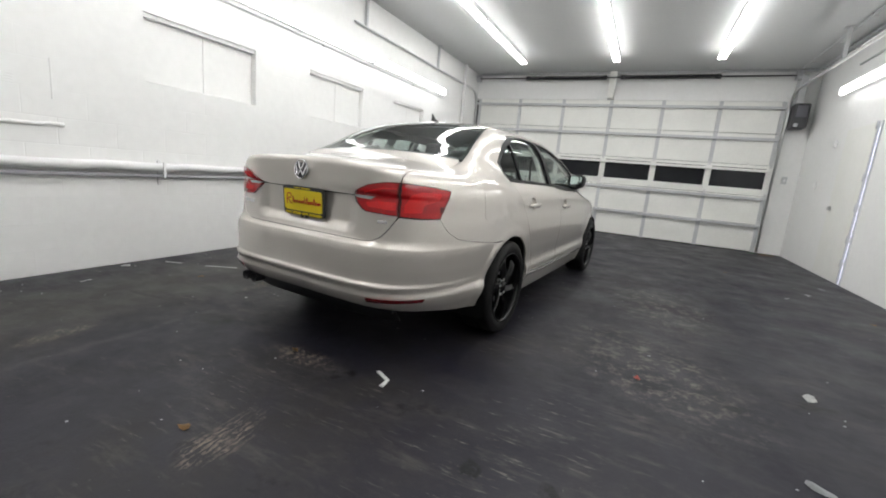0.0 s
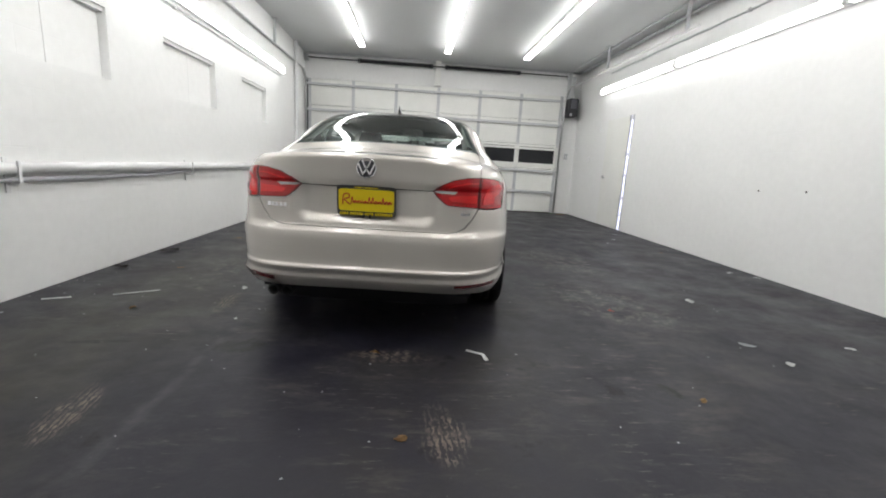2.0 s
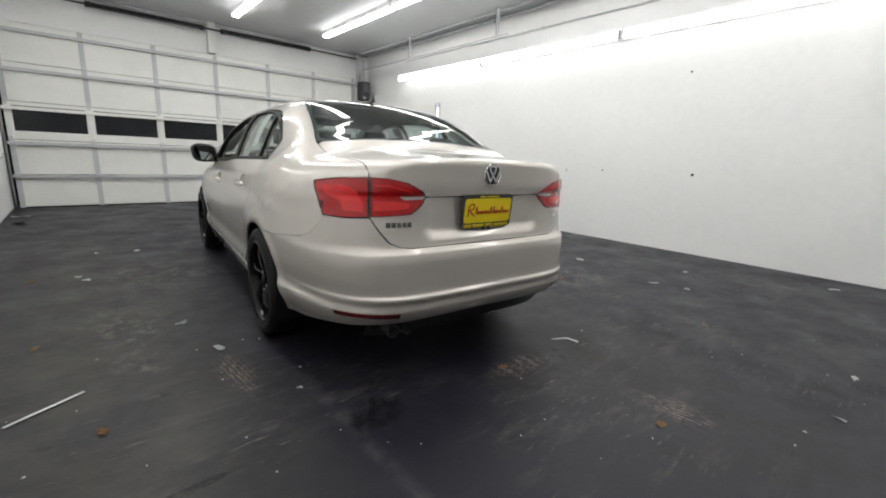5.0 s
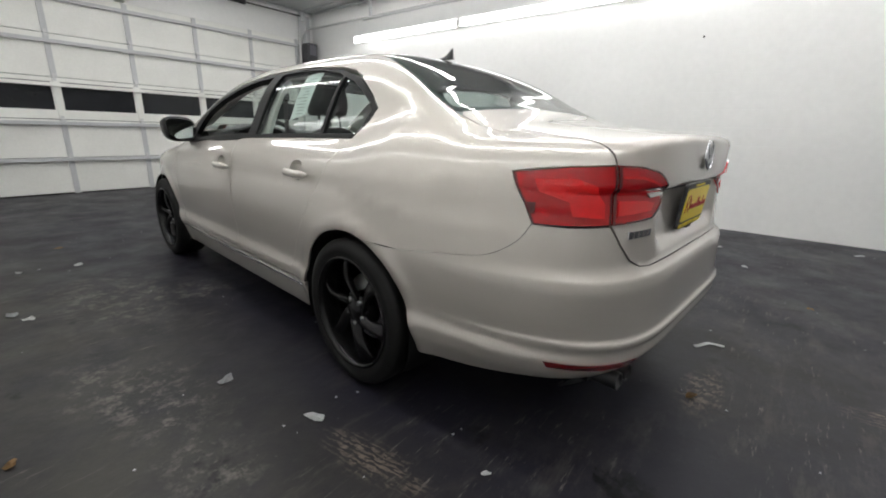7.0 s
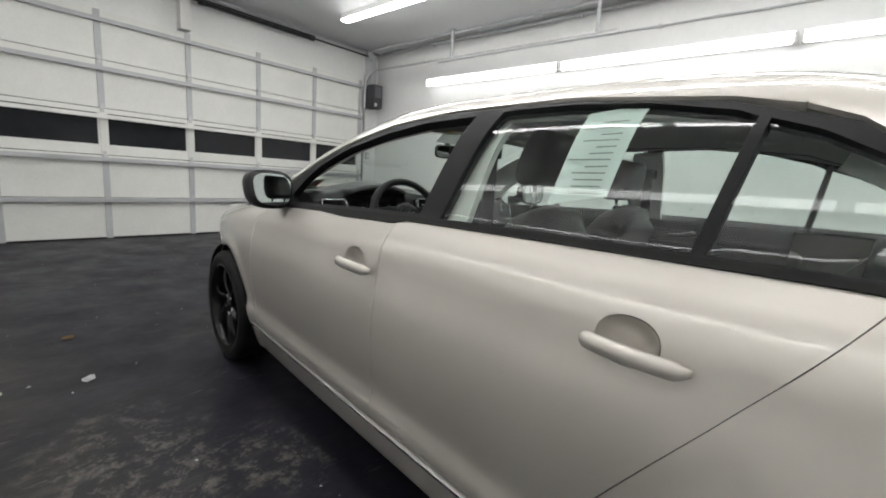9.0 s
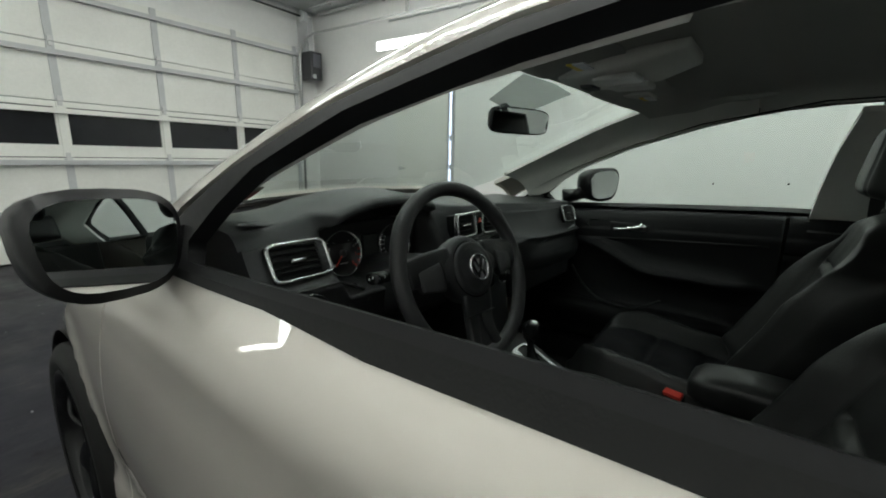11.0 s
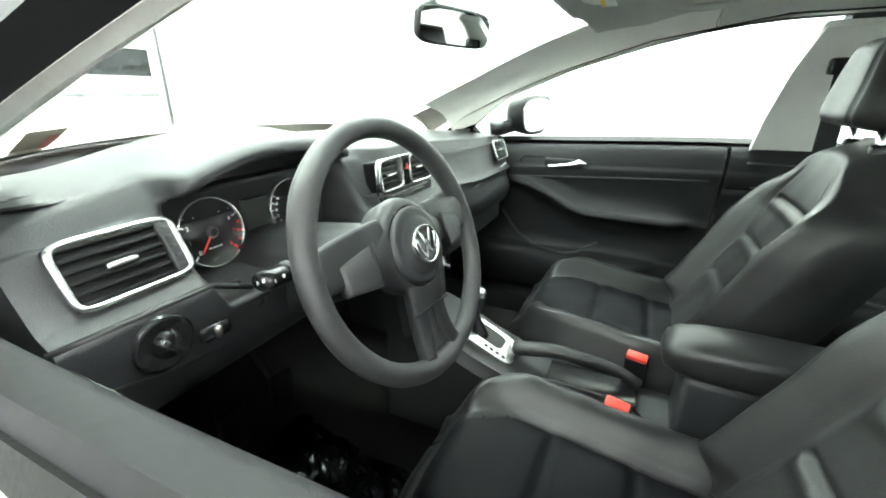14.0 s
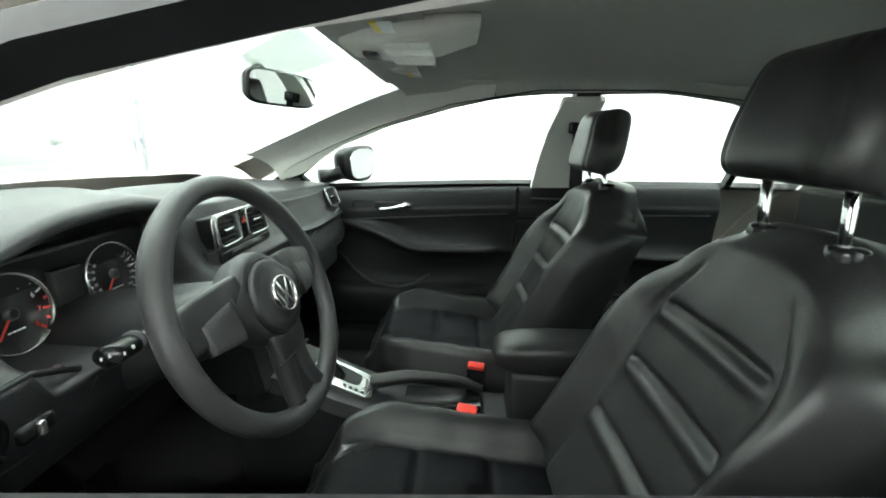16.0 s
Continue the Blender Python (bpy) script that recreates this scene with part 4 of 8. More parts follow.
    band = [(0, 0.77), (-0.3, 0.766), (-0.48, 0.762), (-0.575, 0.768), (-0.588, 0.79), (-0.572, 0.85), (-0.545, 0.97), (-0.505, 1.17), (-0.478, 1.285), (-0.36, 1.29), (-0.2, 1.287), (0, 1.285)]
    panel("rear_window_band", SLOPE_R, outer, BLACKT, car, "black ceramic band of the rear window", holes=(both_sides(from_top(band, 0.05)),), step=0.04, rim=0.0, gap=0.0, side=-1, off=0.004, both=0.001)
    ws = [(0, 2.754), (-0.2, 2.749), (-0.4, 2.719), (-0.572, 2.66), (-0.600, 2.8), (-0.645, 3.05), (-0.666, 3.33), (-0.655, 3.45), (-0.5, 3.56), (-0.25, 3.63), (0, 3.65)]
    panel("windscreen", SLOPE_F, both_sides(from_top(ws, 0.05)), GLASS, car, "clear raked windscreen", step=0.06, rim=0.0, side=-1)
    hood = [(0, 3.60), (-0.25, 3.585), (-0.5, 3.52), (-0.66, 3.44), (-0.70, 3.5), (-0.68, 3.8), (-0.58, 4.2), (-0.42, 4.42), (-0.2, 4.48), (0, 4.49)]
    panel("bonnet", TOP, both_sides(from_top(hood, 0.05)), PAINT, car, step=0.06, side=-1)
    # boot lid in one piece, from the glass over the edge down to the bumper
    ring = from_top([(0, 0.736), (-0.3, 0.732), (-0.5, 0.726), (-0.60, 0.728), (-0.625, 0.71)] + [(x + 0.002, y) for x, y in deck_side]) + from_rear([(-LIDX + 0.002, 1.03), (-LIDX + 0.002, 0.815), (-0.575, 0.755), (-0.535, 0.705), (-0.49, 0.683), (-0.44, 0.678), (0, 0.678)])
    panel("boot_lid", Flat((0, 0.90, -0.436)), both_sides(ring), PAINT, car, "boot lid with a crisp rear edge and plate recess", step=0.014, side=-1)
    ring = from_rear([(0, 0.6765), (-0.44, 0.6765), (-0.493, 0.6815), (-0.54, 0.703), (-0.58, 0.755), (-LIDX, 0.811), (-0.70, 0.807)]) + from_side(SEAM_Q)
    ring += from_side([(YRA + RARCH * math.cos(t), ZAX + RARCH * math.sin(t)) for t in [math.pi - a0 + (a0 + 0.12) * k / 8 for k in range(9)]])
    ring += from_side([(0.72, 0.262), (0.5, 0.285), (0.32, 0.31)]) + from_rear([(-0.6, 0.325), (-0.3, 0.332), (0, 0.335)])
    panel("rear_bumper", TAIL, both_sides(ring), PAINT, car, "body-coloured rear bumper", step=0.014, rim=0.015, side=-1)
    # the nose: bumper, grille between the headlights
    nose = Flat((0, -1, 0))

    def from_front(pts):
        Q = steps(pts, 0.04)
        return [Vector(p) for p in cast([(x, 5.2, z) for x, z in Q], [(0, -1, 0)] * len(Q))]
    panel("front_bumper", nose, both_sides(from_front([(0, 0.22), (-0.74, 0.22), (-0.77, 0.40), (-0.77, 0.56), (0, 0.56)])), PAINT, car, "body-coloured front bumper", step=0.05, side=-1)
    panel("grille", nose, both_sides(from_front([(0, 0.565), (-0.44, 0.565), (-0.44, 0.735), (0, 0.775)])), BLACKT, car, "black front grille", step=0.05, side=-1, off=0.012)
    for s in (-1, 1):
        panel("headlight", nose, from_front([(-0.445, 0.565), (-0.74, 0.565), (-0.72, 0.66), (-0.60, 0.715), (-0.445, 0.735), (-0.445, 0.565)])[:-1], LAMPCLR, car, "clear headlight", step=0.03, side=s, off=0.004)
    # black bar over the plate between the lights stands in for the handle's shadow
    panel("boot_handle_line", TAIL, both_sides(from_rear([(0, 0.912), (-0.350, 0.910), (-0.362, 0.897), (0, 0.892)])), BLACKT, car, "dark bar drawn as the shadow of the boot handle", step=0.008, rim=0.006, gap=0, side=-1, off=-0.012)
    panel("valance", TAIL, both_sides(from_rear([(0, 0.345), (-0.6, 0.335), (-0.6, 0.22), (0, 0.22)])), BLACKT, car, "black underside valance", step=0.05, side=-1, off=0.02)


def loft_rings(bm, rings):
    """Skins closed rings and caps the ends."""
    V = [[bm.verts.new(p) for p in r] for r in rings]
    n = len(V[0])
    for A, B in zip(V, V[1:]):
        for k in range(n):
            bm.faces.new((A[k], A[(k + 1) % n], B[(k + 1) % n], B[k]))
    bm.faces.new(V[0][::-1])
    bm.faces.new(V[-1])
    bmesh.ops.recalc_face_normals(bm, faces=bm.faces)


def wheel(car, x, y, s):
    """A black alloy wheel; s is the outward side."""
    w = new("wheel")
    w.parent = car
    w.matrix_basis = pose(x, y, ZWH, 0, 90 * s, 0)
    bm = bmesh.new()
    R, r = 0.317, 0.243
    lathe(bm, [(r - 0.01, -0.105), (r + 0.02, -0.112), (R - 0.03, -0.112), (R - 0.008, -0.10), (R, -0.085), (R, -0.03), (R - 0.006, -0.028), (R - 0.006, -0.022), (R, -0.02), (R, 0.02), (R - 0.006, 0.022), (R - 0.006, 0.028), (R, 0.03), (R, 0.085), (R - 0.008, 0.10), (R - 0.03, 0.112), (R - 0.045, 0.114), (r + 0.02, 0.112), (r + 0.006, 0.108), (r - 0.01, 0.10)], 64)
    part("tyre", bm, RUBBER, w, "black low-profile tyre")
    bm = bmesh.new()
    lathe(bm, [(r, 0.108), (r - 0.006, 0.112), (r - 0.014, 0.108), (r - 0.02, 0.09), (r - 0.028, 0.04), (r - 0.03, -0.09), (r, -0.105)], 64)
    rim = part("rim", bm, RIMB, w, "satin black alloy rim")
    for k in range(6):
        a = 2 * math.pi * k / 6
        bm = bmesh.new()
        rings = []
        for i in range(13):
            t = i / 12
            rad = 0.045 + 0.190 * t
            ang = a + 0.16 * math.sin(math.pi * t) + 0.30 * t
            e, f = Vector((math.cos(ang), math.sin(ang), 0)), Vector((-math.sin(ang), math.cos(ang), 0))
            wd = 0.030 * (1 - 0.45 * math.sin(math.pi * min(1, t * 1.1))) + 0.012 * t
            h = 0.070 + 0.026 * math.sin(math.pi * (0.15 + 0.7 * t))
            rings.append([e * rad + f * (wd * u) + Vector((0, 0, h + v)) for u, v in ((-1, -0.030), (-1, -0.004), (-0.75, 0.0), (-0.2, -0.004), (0.3, -0.010), (0.8, -0.016), (1, -0.022), (1, -0.034))])
        loft_rings(bm, rings)
        part("spoke", bm, RIMB, w)
    bm = bmesh.new()
    lathe(bm, [(0.0, 0.086), (0.03, 0.085), (0.034, 0.08), (0.06, 0.072), (0.075, 0.06), (0.08, 0.0), (0.08, -0.05)], 32)
    part("hub", bm, RIMB, w)
    for k in range(5):
        a = 2 * math.pi * (k + 0.5) / 5
        bm = bmesh.new()
        cyl(bm, (0.055 * math.cos(a), 0.055 * math.sin(a), 0.06), (0.055 * math.cos(a), 0.055 * math.sin(a), 0.080), 0.009, seg=6)
        part("wheel_bolt", bm, STEEL, w)
    bm = bmesh.new()
    lathe(bm, [(0.02, 0.0), (0.145, 0.0), (0.148, -0.004), (0.148, -0.022), (0.145, -0.026), (0.02, -0.026)], 40)
    part("brake_disc", bm, STEEL, w, "bare steel brake disc")


from mathutils.geometry import delaunay_2d_cdt as delaunay

car = thing("car", CAR, label="beige metallic saloon car parked in the garage, driver's window open", category="car")
build_body(car)
for y in (YRA, YFA):
    wheel(car, -0.765, y, -1)
    wheel(car, 0.765, y, 1)


# ------------------------------------------------------------ car: outside details
def loft(bm, rings, closed=True, caps=True):
    """Skins rings of equal length."""
    V = [[bm.verts.new(p) for p in r] for r in rings]
    n = len(V[0])
    for A, B in zip(V, V[1:]):
        for k in range(n if closed else n - 1):
            bm.faces.new((A[k], A[(k + 1) % n], B[(k + 1) % n], B[k]))
    if caps and closed:
        bm.faces.new(V[0][::-1])
        bm.faces.new(V[-1])
    return V


def emblem(parent, m, r, name="badge"):
    """A chrome ring with a plain angular device on a dark disc."""
    bm = bmesh.new()
    lathe(bm, [(0.0, 0.002), (r * 0.9, 0.002), (r * 0.9, 0.0), (0.0, 0.0)], 40, m)
    b = part(name, bm, DARKPL, parent, "round chrome badge")
    bm = bmesh.new()
    lathe(bm, [(r * 0.86, 0.0), (r * 0.88, 0.006), (r * 0.95, 0.008), (r, 0.004), (r, 0.0)], 48, m)
    part("badge_ring", bm, CHROME, b)
    w = r * 0.075
    for pts in (((-0.42, 0.72), (-0.14, 0.08)), ((-0.14, 0.08), (0.0, 0.08)), ((0.42, 0.72), (0.14, 0.08)), ((0.14, 0.08), (0.0, 0.08)),
                ((-0.78, 0.36), (-0.34, -0.62)), ((-0.34, -0.62), (0.0, -0.08)), ((0.78, 0.36), (0.34, -0.62)), ((0.34, -0.62), (0.0, -0.08))):
        (ax, ay), (cx, cy) = pts
        a, c = Vector((ax * r, ay * r, 0)), Vector((cx * r, cy * r, 0))
        d = (c - a).normalized()
        s = Vector((-d.y, d.x, 0)) * w
        a, c = a - d * w * 0.5, c + d * w * 0.5
        bm = bmesh.new()
        V = [bm.verts.new(m @ (q + Vector((0, 0, h)))) for h in (0.002, 0.0065) for q in (a - s, c - s, c + s, a + s)]
        for f in ((3, 2, 1, 0), (4, 5, 6, 7), (0, 1, 5, 4), (1, 2, 6, 5), (2, 3, 7, 6), (3, 0, 4, 7)):
            bm.faces.new([V[i] for i in f])
        part("badge_bar", bm, CHROME, b, "", False)
    return b


def side_mirror(s):
    """A door mirror; s -1 left, 1 right."""
    mx, my, mz = (0.892, 3.045, 1.032) if s < 0 else (0.822, 2.900, 1.068)
    fit = 0.88 if s > 0 else 1.0
    turn = Matrix.Translation((s * mx, my, mz)) @ Euler((0 if s > 0 else radians(-5), 0, radians(-s * (22 if s > 0 else 15)))).to_matrix().to_4x4() @ Matrix.Translation((-s * mx, -my, -mz))
    bm = bmesh.new()
    rings = []
    for t, rx, ry, yo in ((0.0, 0.060, 0.048, 0.075), (0.25, 0.088, 0.066, 0.066), (0.55, 0.102, 0.076, 0.042), (0.85, 0.107, 0.080, 0.010), (1.0, 0.108, 0.081, -0.020)):
        P = []
        for u, v in oval(0, 0, rx * fit, ry * fit, 28, 3.0):
            u2 = u * (1 + 0.10 * (v / ry / fit))
            P.append(tuple(turn @ Vector((s * (mx + u2 * 0.92), my - 0.025 + yo, mz + v + 0.06 * u * (1 if v > 0 else 0.4)))))
        rings.append(P)
    loft(bm, rings if s > 0 else [r[::-1] for r in rings])
    bmesh.ops.recalc_face_normals(bm, faces=bm.faces)
    body_ = part("door_mirror", bm, BLACKT, car, "gloss black door mirror housing")
    bm = bmesh.new()
    tilt = turn @ Matrix.Translation((s * mx, my - 0.0490, mz))
    V = [bm.verts.new(tilt @ Vector((s * u * (1 + 0.10 * v / 0.068), 0, v + 0.05 * u))) for u, v in oval(0, 0, 0.090 * fit, 0.066 * fit, 28, 3.2)]
    bm.faces.new(V if s < 0 else V[::-1])
    bmesh.ops.recalc_face_normals(bm, faces=bm.faces)
    ext = bmesh.ops.extrude_face_region(bm, geom=bm.faces[:])
    for g in ext["geom"]:
        if isinstance(g, bmesh.types.BMVert):
            g.co.y += 0.006
    part("mirror_glass", bm, mat("mirror_silver", (0.86, 0.88, 0.88), 0.01, metal=1.0, vary=0.01), body_, "silvered mirror glass", False)
    bm = bmesh.new()
    tube(bm, [(s * (mx - 0.075), my + 0.030, mz - 0.035), (s * (mx + 0.77) / 2, my + 0.075, mz - 0.050), (s * 0.768, my + 0.125, mz - 0.058)], [0.032, 0.034, 0.040], 12, flat=0.8)
    part("mirror_arm", bm, BLACKT, body_)
    # triangular cover at the foot of the front pillar
    if s > 0:
        return
    bm = bmesh.new()
    P = [skin(3.09, 1.0)[0], skin(3.24, 0.975)[0], skin(3.20, 1.0)[0], skin(3.10, 1.040)[0]]
    V = [bm.verts.new((-p.x * s + 0.012 * s, p.y, p.z)) for p in P] + [bm.verts.new((-p.x * s - 0.016 * s, p.y, p.z)) for p in P]
    for f in ((0, 1, 2, 3), (7, 6, 5, 4), (0, 4, 5, 1), (1, 5, 6, 2), (2, 6, 7, 3), (3, 7, 4, 0)):
        bm.faces.new([V[i] for i in f])
    bmesh.ops.recalc_face_normals(bm, faces=bm.faces)
    part("sail_cover", bm, BLACKT, car, "", False)


def door_handle(y, z, s):
    """A pull handle over its bowl; s -1 left, 1 right."""
    p, n = skin(y, z)
    bm = bmesh.new()
    # the bowl behind the grip
    rings = []
    lip = [skin(y + u, z + v)[0] for u, v in oval(0.01, 0.008, 0.056, 0.043, 28, 2.2)]
    mid = sum(lip, Vector()) / len(lip)
    for f, d in ((1.01, 0.001), (0.97, 0.006), (0.90, 0.013), (0.74, 0.021), (0.50, 0.026), (0.22, 0.028)):
        rings.append([tuple(mid + (q - mid) * f - n * d) for q in lip])
    V = [[bm.verts.new((q[0] * -s, q[1], q[2])) for q in r] for r in rings]
    for A, B in zip(V, V[1:]):
        for k in range(28):
            bm.faces.new((A[k], A[(k + 1) % 28], B[(k + 1) % 28], B[k]))
    bm.faces.new(V[-1])
    bmesh.ops.recalc_face_normals(bm, faces=bm.faces)
    if sum(f.normal.x * s for f in bm.faces) < 0:
        bmesh.ops.reverse_faces(bm, faces=bm.faces)
    h = part("door_handle", bm, PAINT, car, "body-coloured pull handle over a scooped bowl")
    bm = bmesh.new()
    P = spline([(0, -0.098, 0.0), (0, -0.075, 0.0), (0, -0.03, 0.0), (0, 0.03, 0.0), (0, 0.068, 0.0), (0, 0.085, 0.0)], 4)
    R = []
    m = len(P)
    for i, q in enumerate(P):
        t = i / (m - 1)
        R.append(0.017 * min(1.0, 0.45 + 3.2 * min(t, 1 - t)))
    off = [0.006 + 0.022 * math.sin(math.pi * i / (m - 1)) ** 0.6 for i in range(m)]
    pts = [((p.x + n.x * (o + 0.004)) * -s, p.y + q.y, p.z - 0.004 + q.y * 0.02) for q, o in zip(P, off)]
    tube(bm, pts, R, 12, flat=0.75, up=(1, 0, 0))
    part("grip", bm, PAINT, h)


def wheel_housing():
    for s in (-1, 1):
        for y in (YRA, YFA):
            bm = bmesh.new()
            R = 0.365
            prof = [(s * 0.855, R - 0.004), (s * 0.80, R), (s * 0.52, R)]
            rings = []
            for x, r in prof:
                rings.append([(x, y + r * math.cos(a), max(0.16, 0.312 + r * math.sin(a))) for a in [math.pi * (-0.12 + 1.24 * k / 24) for k in range(25)]])
            loft(bm, rings, closed=False)
            V = [bm.verts.new(p) for p in rings[-1]]
            bm.faces.new(V)
            part("wheel_housing", bm, RUBBER, car, "black wheel arch liner")
    # underbody
    bm = bmesh.new()
    box(bm, (-0.74, 1.46, 0.17), (0.74, 3.36, 0.235), 0.02)
    box(bm, (-0.50, 0.35, 0.22), (0.50, 1.5, 0.30), 0.02)
    box(bm, (-0.50, 3.3, 0.20), (0.50, 4.4, 0.28), 0.02)
    part("underbody", bm, RUBBER, car, "black underbody", False)
    for s in (-1, 1):
        bm = bmesh.new()
        cyl(bm, (s * 0.1, YRA, 0.30), (s * 0.70, YRA, 0.312), 0.05)
        cyl(bm, (s * 0.1, YFA, 0.30), (s * 0.70, YFA, 0.312), 0.05)
        part("axle", bm, DARKST, car)
    # boot floor and bulkheads keep the light out of the gaps
    bm = bmesh.new()
    box(bm, (-0.60, 0.16, 0.30), (0.60, 0.18, 0.66))
    box(bm, (-0.52, 0.18, 0.62), (0.52, 1.25, 0.64))
    part("boot_trim", bm, BLACKT, car, "", False)


def number_plate():
    # the plate stands on the lid's face
    m = Matrix.Translation((0, 0.092, 0.827)) @ Euler((radians(90 + 6), 0, 0)).to_matrix().to_4x4()
    bm = bmesh.new()
    extrude_poly(bm, oval(0, 0, 0.160, 0.082, 36, 14), 0.012, m, 0.003)
    f = part("plate_frame", bm, DARKPL, car, "black dealer plate frame with yellow lettering", False)
    bm = bmesh.new()
    extrude_poly(bm, oval(0, 0.004, 0.150, 0.060, 36, 14), 0.002, m @ Matrix.Translation((0, 0, 0.0115)))
    part("plate", bm, YELLOW, f, "yellow dealer card in the plate frame", False)
    up = m @ Matrix.Translation((0, 0, 0.0142))
    # dealer names are drawn as plain strokes
    bm = bmesh.new()
    r = random.Random(3)
    tube(bm, [tuple(p) for p in spline([(-0.128, -0.022, 0), (-0.122, 0.03, 0), (-0.096, 0.036, 0), (-0.094, 0.016, 0), (-0.118, 0.006, 0), (-0.086, -0.022, 0)], 5)], 0.0034, 6, flat=0.3)
    x = -0.082
    while x < 0.128:
        h = 0.020 if r.random() < 0.25 else 0.0
        tube(bm, [tuple(p) for p in spline([(x, -0.014, 0), (x + 0.006, 0.004 + h, 0), (x + 0.012, -0.010, 0), (x + 0.018, 0.002, 0)], 4)], 0.0028, 6, flat=0.3)
        x += 0.0185
    bmesh.ops.transform(bm, matrix=up, verts=bm.verts)
    part("script_strokes", bm, REDINK, f, "red script strokes")
    for y, h, mt in ((-0.0705, 0.007, YELLOW), (0.0725, 0.0035, YELLOW)):
        bm = bmesh.new()
        x = -0.145 if h > 0.005 else -0.06
        e = -x
        while x < e:
            w = 0.009 if h > 0.005 else 0.006
            box(bm, (x, y - h, -0.001), (x + w, y + h, 0.0006), 0.0)
            x += w * 1.35 if r.random() > 0.18 else w * 2.2
        bmesh.ops.transform(bm, matrix=m @ Matrix.Translation((0, 0, 0.0128)), verts=bm.verts)
        part("frame_strokes", bm, mt, f, "yellow bars of lettering", False)
    bm = bmesh.new()
    box(bm, (-0.024, -0.092, 0), (-0.010, -0.072, 0.014), 0.003, m=m)
    box(bm, (0.012, -0.092, 0), (0.026, -0.072, 0.014), 0.003, m=m)
    part("plate_clip", bm, DARKPL, f)


def outside_details():
    for s in (-1, 1):
        side_mirror(s)
        for y, z in HANDLES:
            door_handle(y, z, s)
    wheel_housing()
    number_plate()
    emblem(car, Matrix.Translation((0, 0.0655, 1.003)) @ Euler((radians(90 - 4), 0, 0)).to_matrix().to_4x4(), 0.054)
    # lettering on the lid
    for s, x0, n, w, h, name in ((-1, -0.55, 5, 0.019, 0.011, "model_badge"), (1, 0.515, 3, 0.014, 0.008, "trim_badge")):
        bm = bmesh.new()
        for k in range(n):
            p = Vector(cast([(x0 + k * w * 1.25, -0.6, 0.782)], [(0, 1, 0)])[0])
            q = Vector(cast([(x0 + k * w * 1.25 + w, -0.6, 0.782)], [(0, 1, 0)])[0])
            V = [bm.verts.new(v) for v in (p + Vector((0, -0.003, -h)), q + Vector((0, -0.003, -h)), q + Vector((0, -0.003, h)), p + Vector((0, -0.003, h)), p + Vector((0, 0.004, -h)), q + Vector((0, 0.004, -h)), q + Vector((0, 0.004, h)), p + Vector((0, 0.004, h)))]
            for f in ((0, 1, 2, 3), (7, 6, 5, 4), (0, 4, 5, 1), (1, 5, 6, 2), (2, 6, 7, 3), (3, 7, 4, 0)):
                bm.faces.new([V[i] for i in f])
        part(name, bm, CHROME, car, "row of small chrome bars", False)
    # antenna fin
    bm = bmesh.new()
    rings = []
    for y, h, w in ((1.44, 0.0, 0.020), (1.42, 0.010, 0.019), (1.39, 0.020, 0.016), (1.36, 0.044, 0.010), (1.345, 0.056, 0.006), (1.335, 0.056, 0.004), (1.338, 0.02, 0.010), (1.33, 0.0, 0.012)):
        z = float(ROOFC(y)) - 0.004
        rings.append([(-w, y, z), (-w * 0.45, y, z + h * 0.7), (0, y, z + h), (w * 0.45, y, z + h * 0.7), (w, y, z)])
    loft(bm, rings, closed=False)
    bmesh.ops.recalc_face_normals(bm, faces=bm.faces)
    part("antenna", bm, BLACKT, car, "black roof antenna fin")
    # exhaust tips
    for x in (-0.52, -0.44):
        bm = bmesh.new()
        lathe(bm, [(0.030, -0.10), (0.030, 0.10), (0.028, 0.103), (0.025, 0.10), (0.025, -0.05), (0.0, -0.05)], 24, pose(x, 0.19, 0.297, 90, 0, 0))
        part("exhaust_tip", bm, DARKST, car, "blackened exhaust tip")
    # fuel flap on the right rear quarter
    flap = [(0.76 + u, 0.875 + v) for u, v in oval(0, 0, 0.075, 0.078, 28, 5)]
    panel("fuel_flap", SIDE, from_side(flap), PAINT, car, "body-coloured fuel filler flap", side=1, rim=0.006, off=-0.0015)
    # shut lines: dark strips behind the gaps
    # paper in the left rear window
    sheet = [(1.62, 1.13), (1.755, 1.10), (1.735, 1.325), (1.60, 1.345)]
    paper = panel("window_sticker", SIDE, from_side(sheet), mat("white_paper", (0.75, 0.80, 0.78), 0.7, vary=0.03), car, "white printed sheet stuck inside the rear door glass", side=-1, rim=0.0, both=0.001, off=0.014)
    r = random.Random(8)
    bm = bmesh.new()
    for k in range(12):
        z = 1.30 - k * 0.015
        y = 1.628 + (1.30 - z) * 0.08
        ln = r.uniform(0.04, 0.10)
        q = []
        for yy, zz in ((y, z), (y + ln, z - 0.003), (y + ln, z - 0.006), (y, z - 0.003)):
            p, n = skin(yy, zz)
            q.append(bm.verts.new(p - n * 0.0095))
        bm.faces.new(q)
    part("print_bars", bm, mat("grey_print", (0.25, 0.28, 0.27), 0.7), paper, "rows of grey print", False)


outside_details()


